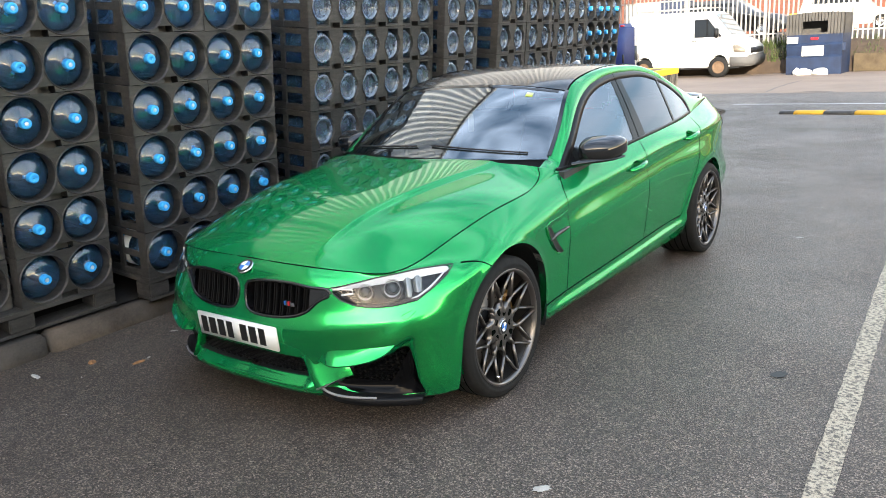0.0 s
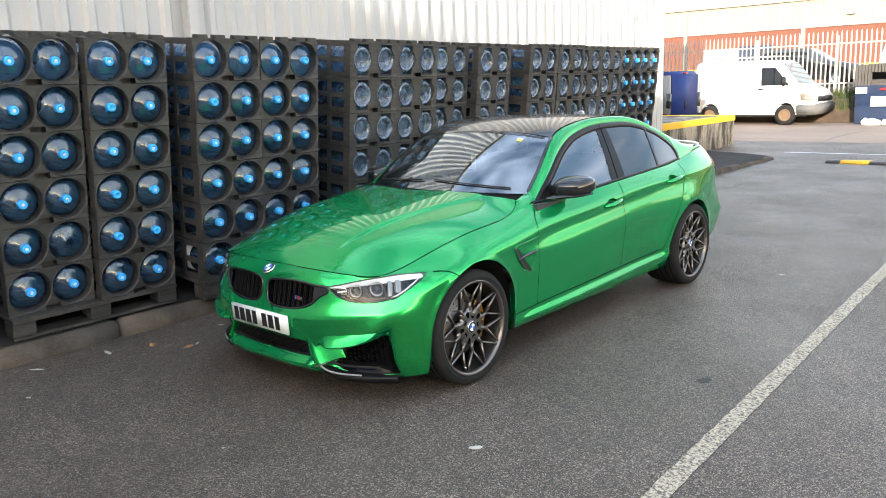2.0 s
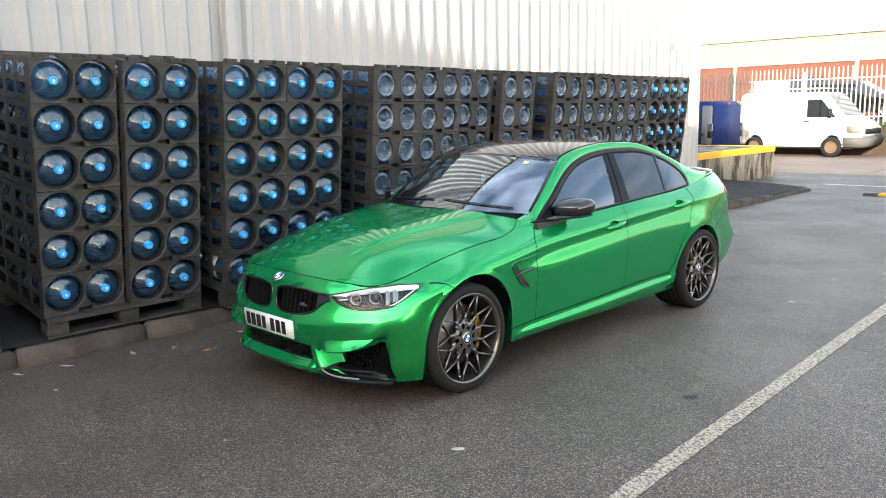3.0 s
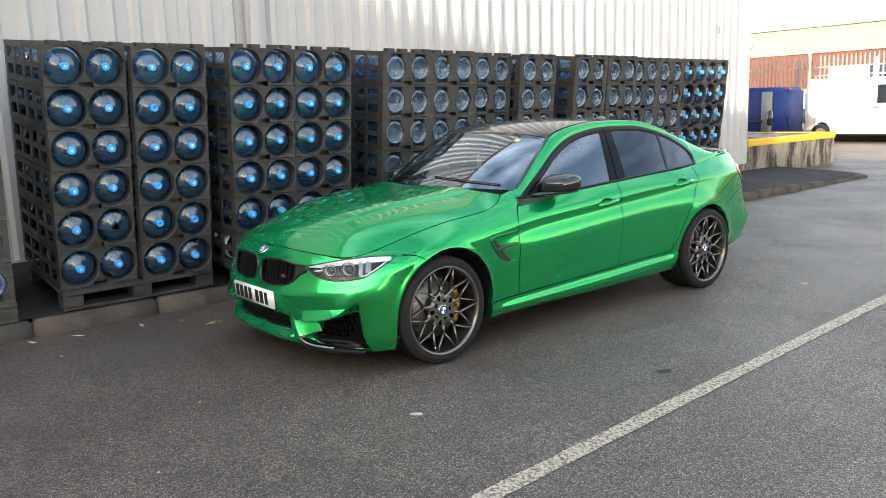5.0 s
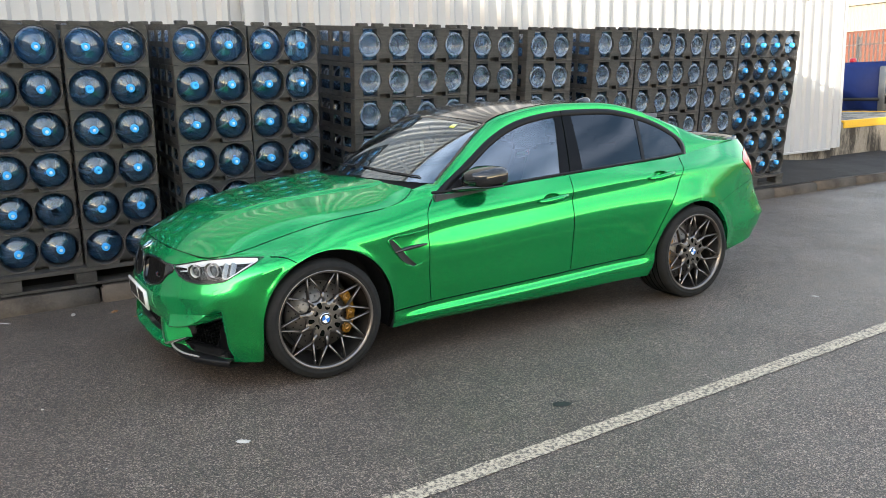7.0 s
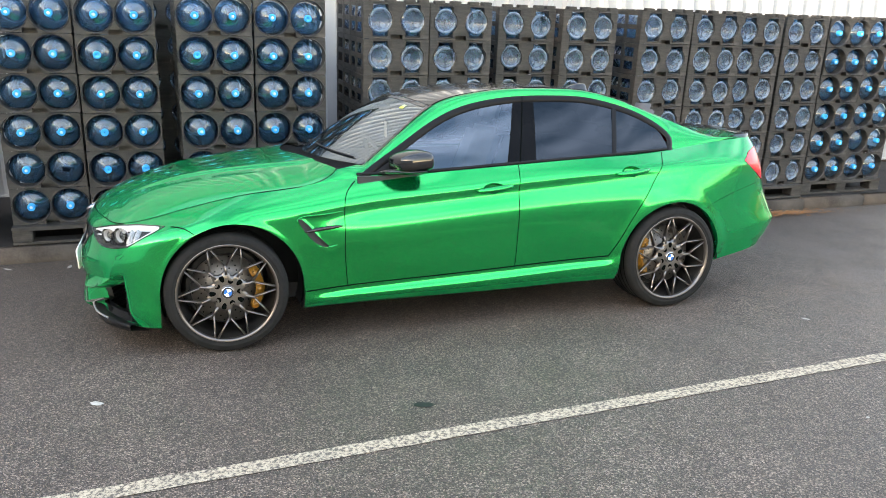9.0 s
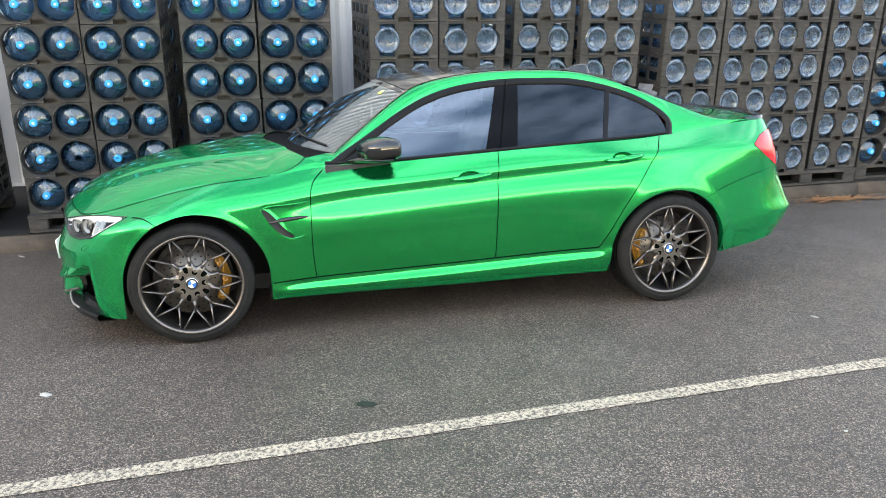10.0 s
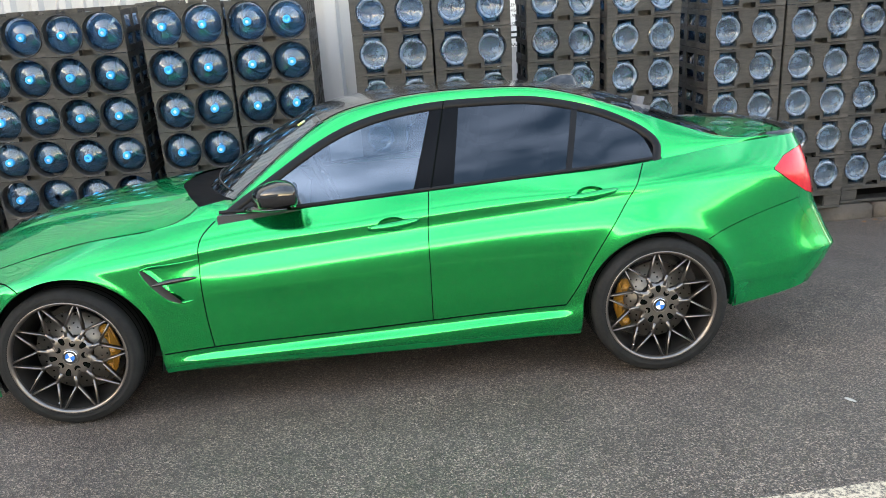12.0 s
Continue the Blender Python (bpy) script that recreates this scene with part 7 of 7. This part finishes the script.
def handle(y0, z0, slope):
    pts, rad = [], []
    for k in np.linspace(0, 1, 14):
        y, z = y0 + 0.235 * k, z0 + slope * k
        hit = body.on((2, y, z), LEFT_WAY)[0]
        pts.append(hit + Vector((0.006 + 0.030 * math.sin(math.pi * min(1, max(0, k))) ** 0.6, 0, 0)))
        rad.append(0.008 + 0.0105 * math.sin(math.pi * k) ** 0.5)
    bm = tube(pts, rad, 10)
    return bm


def handle_cup(outline):
    """Hollow behind a handle."""
    bm = bmesh.new()
    rim = [body.on((2, y, z), LEFT_WAY)[0] for y, z in outline]
    mid = sum(rim, Vector()) / len(rim)
    rings = []
    for k, deep in ((1.0, 0.001), (0.94, 0.012), (0.78, 0.024), (0.45, 0.030)):
        rings.append([bm.verts.new(mid + (p - mid) * k - Vector((deep, 0, 0))) for p in rim])
    for ra, rb in zip(rings, rings[1:]):
        for i in range(len(rim)):
            bm.faces.new((ra[i], ra[(i + 1) % len(rim)], rb[(i + 1) % len(rim)], rb[i]))
    bm.faces.new(rings[-1])
    bmesh.ops.recalc_face_normals(bm, faces=bm.faces)
    if sum(f.normal.x for f in bm.faces) < 0:
        bmesh.ops.reverse_faces(bm, faces=bm.faces)
    return bm


for doors, (y0, z0), cup in zip((fdoors, rdoors), HANDLES, CUPS):
    for s, d in zip((1, -1), doors):
        for nm, bm in (("handle", handle(y0, z0, 0.024)), ("handle_cup", handle_cup(cup))):
            if s < 0:
                for v in bm.verts:
                    v.co.x *= -1
                bmesh.ops.reverse_faces(bm, faces=bm.faces)
            part(nm, bm, PAINT, d)


def mirror_shell():
    """Rounded, boxy housing that tapers forwards and down to its arm."""
    bm = bmesh.new()
    bmesh.ops.create_uvsphere(bm, u_segments=32, v_segments=20, radius=1)
    for v in bm.verts:
        x, y, z = (math.copysign(abs(q) ** 0.55, q) for q in v.co)
        ahead = max(0, -y)
        z *= (0.80 if z < 0 else 1.0) * (1 - 0.22 * ahead * (z > 0) - 0.14 * max(0, x))
        v.co = Vector((0.116 * x * (1 - 0.22 * ahead), (0.080 if y > 0 else 0.112) * y + 0.034 * x, 0.070 * z + 0.006 * x - 0.012 * ahead))
    bm.transform(pose(0.908, 1.052, 1.014, 0, 0, 0))
    return bm


def mirror_arm():
    """Flat wedge from the door to the outer end of the housing."""
    path = curve([(.800, .885, .948), (.845, .925, .955), (.905, .985, .962), (.965, 1.045, .965), (1.010, 1.110, .970)], 20)
    wide, high = (np.interp(np.linspace(0, 1, 20), (0, .25, .5, .75, 1), q) for q in ((.016, .034, .046, .042, .014), (.010, .017, .017, .013, .006)))
    return grid_mesh([[p + np.array((w * Q * math.cos(a), -w * Q * math.cos(a), h * math.sin(a))) for a in np.linspace(0, 2 * math.pi, 17)] for p, w, h in zip(path, wide, high)])


for s in (1, -1):
    root = new("door_mirror")
    root.parent = car
    tagged(root, "gloss black door mirror")
    if s < 0:
        root.scale = (-1, 1, 1)
    part("housing", mirror_shell(), GLOSS, root)
    g = lathe([(0.001, 0.0), (0.062, -0.001), (0.066, -0.006)], 28, "y")
    g.transform(Matrix.Translation((0.914, 1.1335, 1.016)) @ Matrix.Diagonal((1.50, 1, 0.86, 1)))
    part("mirror_glass", g, CHROME, root)
    part("arm", mirror_arm(), GLOSS, root)


def tail_lamp():
    rows = []
    for y in np.linspace(3.409, 3.74, 26):
        zl = np.interp(y, [3.405, 3.505, 3.60, 3.66, 3.80], [.938, .865, .805, .785, .78])
        zh = np.interp(y, [3.405, 3.48, 3.56, 3.70, 3.80], [.942, .99, 1.012, 1.03, 1.03])
        row = []
        for t in np.linspace(0, 1, 8):
            hit, n = body.on((2, y, zl + (zh - zl) * t), LEFT_WAY)
            if hit is None:
                row = None
                break
            row.append(hit + Vector((0.003, 0.002, 0)))
        if row:
            rows.append(row)
    return grid_mesh(rows)


both("tail_lamp", tail_lamp, TAIL, label="red wrap-round tail lamp")


def wiper(first, last):
    """A blade that lies along the foot of the screen."""
    cols = np.arange(first, last)
    up = np.interp(cols, (first, last), (2.0, 3.6)) if first < 29 else np.interp(cols, (first, last), (3.2, 2.2))
    pts = [Vector(SCR[int(u)][c] * (1 - u % 1) + SCR[int(u) + 1][c] * (u % 1)) + Vector((0, -0.006, 0.007)) for c, u in zip(cols, up)]
    return tube(pts, 0.005, 6)


part("wiper", wiper(4, 28), DARK, car)
part("wiper", wiper(31, 55), DARK, car)
fin = bmesh.new()
rows = []
for k in np.linspace(0, 1, 14):
    y = 2.46 + 0.20 * k
    h = 0.062 * math.sin(math.pi * min(1, k * 0.62)) if k < 0.85 else 0.062 * math.sin(math.pi * 0.527) * (1 - (k - 0.85) / 0.15)
    z0 = spline(rc[:, 0], rc[:, 1:], np.array([y]))[0, 0] - 0.004
    w = 0.036 * math.sin(math.pi * (0.06 + 0.9 * k)) ** 0.5
    rows.append([(w, y, z0), (w * 0.72, y, z0 + h * 0.45), (w * 0.32, y, z0 + h * 0.85), (0, y, z0 + h), (-w * 0.32, y, z0 + h * 0.85), (-w * 0.72, y, z0 + h * 0.45), (-w, y, z0)])
part("aerial_fin", grid_mesh(rows, fin), GLOSS, car, "black shark-fin aerial")
def sticker(a, b, u0, u1):
    rows = []
    for t in (0, 1):
        row = []
        for u in (u0, u1):
            i, f = int(u), u - int(u)
            p = SCR[a][i] * (1 - f) + SCR[a][i + 1] * f
            q = SCR[b][i] * (1 - f) + SCR[b][i + 1] * f
            row.append(p * (1 - t) + q * t + np.array((0, -0.001, 0.002)))
        rows.append(row)
    return grid_mesh(rows)


st = part("screen_sticker", sticker(-4, -5, 8.2, 10.1), STICK, car, "small pale sticker with a yellow band", smooth=False)
part("yellow_band", sticker(-5, -6, 8.2, 10.1), STICK_Y, st, smooth=False)

# ---- cabin
part("cabin_floor", boxes((-.78, .78, .60, 3.2, .40, .48), (-.70, .70, 2.62, 3.2, .40, 1.02)), CABIN, car, smooth=False)
both("door_card", lambda: boxes((.80, .83, .75, 2.6, .40, .93)), CABIN, smooth=False)
part("dashboard", prism([(.66, .60), (.66, .915), (.78, .945), (.98, .94), (1.04, .86), (1.0, .60)], "x", -.68, .68), CABIN, car, "black dashboard")
wheel_ring = lathe([(0.175 + 0.016 * math.cos(a), 0.016 * math.sin(a)) for a in np.linspace(0, 2 * math.pi, 9)[:-1]], 32, "y", closed=True)
wheel_ring.transform(pose(-.36, 1.16, .90, 24, 0, 0))
part("steering_wheel", wheel_ring, CABIN, car)
spk = boxes((-.16, .16, -.012, .012, -.02, .02), (-.02, .02, -.012, .012, -.16, 0), (-.06, .06, -.02, .015, -.05, .05), bevel=0.006)
spk.transform(pose(-.36, 1.16, .90, 24, 0, 0))
part("steering_spokes", spk, CABIN, car)


def seat(x, y):
    root = new("seat")
    root.parent = car
    root.location = (x, y, 0)
    tagged(root, "grey leather seat with a headrest")
    part("cushion", boxes((-.25, .25, -.28, .26, .50, .66), bevel=0.05), LEATHER, root)
    bm = boxes((-.25, .25, -.06, .07, 0, .56), bevel=0.05)
    bm.transform(pose(0, .28, .60, -22, 0, 0))
    part("backrest", bm, LEATHER, root)
    bm = boxes((-.13, .13, -.045, .045, 0, .17), bevel=0.04)
    bm.transform(pose(0, .50, 1.14, -14, 0, 0))
    part("headrest", bm, LEATHER, root)


for x in (-.37, .37):
    seat(x, 1.52)
    seat(x, 2.35)
part("rear_mirror", boxes((-.11, .11, 1.12, 1.15, 1.245, 1.30), bevel=0.01), DARK, car)
part("hanging_tag", boxes((-.02, .02, 1.13, 1.14, 1.08, 1.19), bevel=0.004), PAPER, car, "pale green air freshener")


# sheets face outwards
for ob in car.children_recursive:
    if ob.type == "MESH" and ob.data.materials[0] in (SCREEN, SIDE_F, SIDE_R, CLEAR, PAINT, CARBON, TAIL) and not ob.data.has_custom_normals:
        s = 0.0
        for f in ob.data.polygons:
            c = f.center
            out = Vector((c.x, (c.y - 1.5) * 0.35, c.z - 0.55))
            s += f.normal.dot(out) * f.area
        if s < 0:
            ob.data.flip_normals()


# ---- litter and stains on the ground
def blob(x, y, rx, ry, turn, material, name, label, category, seed, z=0.004, rise=0.0):
    rnd = random.Random(seed)
    bm = bmesh.new()
    n = 22
    ring = [bm.verts.new((rx * math.cos(2 * math.pi * i / n) * rnd.uniform(0.8, 1.15), ry * math.sin(2 * math.pi * i / n) * rnd.uniform(0.8, 1.15), 0)) for i in range(n)]
    mid = bm.verts.new((0, 0, rise))
    for i in range(n):
        bm.faces.new((ring[i], ring[(i + 1) % n], mid))
    ob = part(name, bm, material, smooth=False)
    ob.matrix_world = pose(x, y, z, 0, 0, turn)
    return tagged(ob, label, category)


blob(0.584, -0.673, 0.036, 0.022, 50, CHALK, "white_lump", "small flattened white lump stuck on the asphalt", "litter", 1, rise=0.008)
blob(1.10, 0.754, 0.050, 0.030, 70, OIL, "oil_stain", "dark oil stain on the asphalt", "stain", 2, z=0.003)
blob(0.661, 3.447, 0.030, 0.012, 20, CHALK, "paper_scrap", "scrap of pale paper on the road", "litter", 3, rise=0.006)



def litter():
    rnd = random.Random(8)
    for i, (x, y, rx, ry) in enumerate(((-2.36, -1.46, .055, .012), (-2.30, -1.02, .05, .016), (-2.42, -1.75, .05, .012), (-1.96, -0.55, .018, .009), (-1.9, -1.7, .02, .01), (-2.2, -0.2, .03, .01), (0.3, -1.9, .012, .007), (-0.4, -1.4, .010, .008), (1.9, 2.6, .012, .008), (0.62, 4.6, .02, .01), (0.9, 5.2, .014, .008))):
        blob(x, y, rx, ry, rnd.uniform(0, 180), CHALK, "paper_scrap", "scrap of pale paper on the road", "litter", 20 + i, rise=0.006)
    for i, (x, y) in enumerate(((-1.95, -0.62), (-1.75, -0.35), (-2.2, -0.75), (-1.55, -0.1))):
        blob(x, y, 0.04, 0.022, rnd.uniform(0, 180), LEAF, "dead_leaf", "brown dead leaf on the road", "leaf", 40 + i, rise=0.010)
    bm = bmesh.new()
    for i in range(420):
        a, r = rnd.uniform(0, 6.28), abs(rnd.gauss(0, 1))
        x, y = -2.36 + 0.09 * r * math.cos(a), 6.15 + 0.34 * r * math.sin(a)
        if x < KERB_X + 0.02:
            continue
        s, t = rnd.uniform(0.01, 0.03), rnd.uniform(0, 6.28)
        z = 0.006 + rnd.uniform(0, 0.02)
        p = [Vector((x + s * math.cos(t + k * 2.1), y + s * math.sin(t + k * 2.1), z + rnd.uniform(-0.004, 0.012))) for k in range(3)]
        bm.faces.new([bm.verts.new(q) for q in p])
    tagged(part("leaf_litter", bm, LEAF, smooth=False), "drift of brown leaf litter by the kerb", "leaves", kind="stuff")
    bm = bmesh.new()
    for i in range(260):
        x, y = rnd.choice((rnd.uniform(-2.5, -1.2), rnd.uniform(-2.5, 4))), rnd.uniform(-3.2, 8)
        s, t = rnd.uniform(0.002, 0.007), rnd.uniform(0, 6.28)
        p = [Vector((x + s * math.cos(t + k * 2.1), y + s * math.sin(t + k * 2.1), 0.004 + 0.003 * (k == 1))) for k in range(3)]
        bm.faces.new([bm.verts.new(q) for q in p])
    tagged(part("grit", bm, CHALK, smooth=False), "scattered pale grit on the asphalt", "grit", kind="stuff")


litter()


def warning_sign():
    """White parking notice in the gap between the crates, most of it hidden."""
    root = thing("parking_notice", "white wall notice with a chequered border and black text", "sign", m=pose(WALL_X + 0.045, 2.86, 1.63))
    part("board", boxes((0.0, 0.006, -0.22, 0.22, 0.0, 0.62)), WHITE, root, smooth=False)
    chk = bmesh.new()
    for i in range(29):
        for k in (0, 1):
            for z in (0.004, 0.588):
                if (i + k) % 2:
                    box(chk, 0.006, 0.009, -0.218 + i * 0.015, -0.203 + i * 0.015, z + k * 0.014, z + 0.014 + k * 0.014)
    part("chequer_border", chk, INK, root, smooth=False)
    for text, z, size, m in (("OPERATION", 0.47, 0.055, REDP), ("ENFORCEMENT", 0.385, 0.042, INK), ("PROHIBITED", 0.335, 0.042, INK), ("BE CLAMPED", 0.285, 0.042, INK), ("RELEASE FEE", 0.20, 0.05, INK)):
        cu = bpy.data.curves.new("text", "FONT")
        cu.body, cu.size, cu.align_x = text, size, "RIGHT"
        cu.extrude = 0.0008
        cu.materials.append(m)
        ob = new("text", cu)
        ob.parent = root
        ob.matrix_local = pose(0.0075, 0.205, z, 90, 0, 90)
    part("text_bar", boxes((0.006, 0.008, 0.0, 0.2, 0.13, 0.15), (0.006, 0.008, 0.05, 0.2, 0.08, 0.10)), INK, root, smooth=False)


warning_sign()
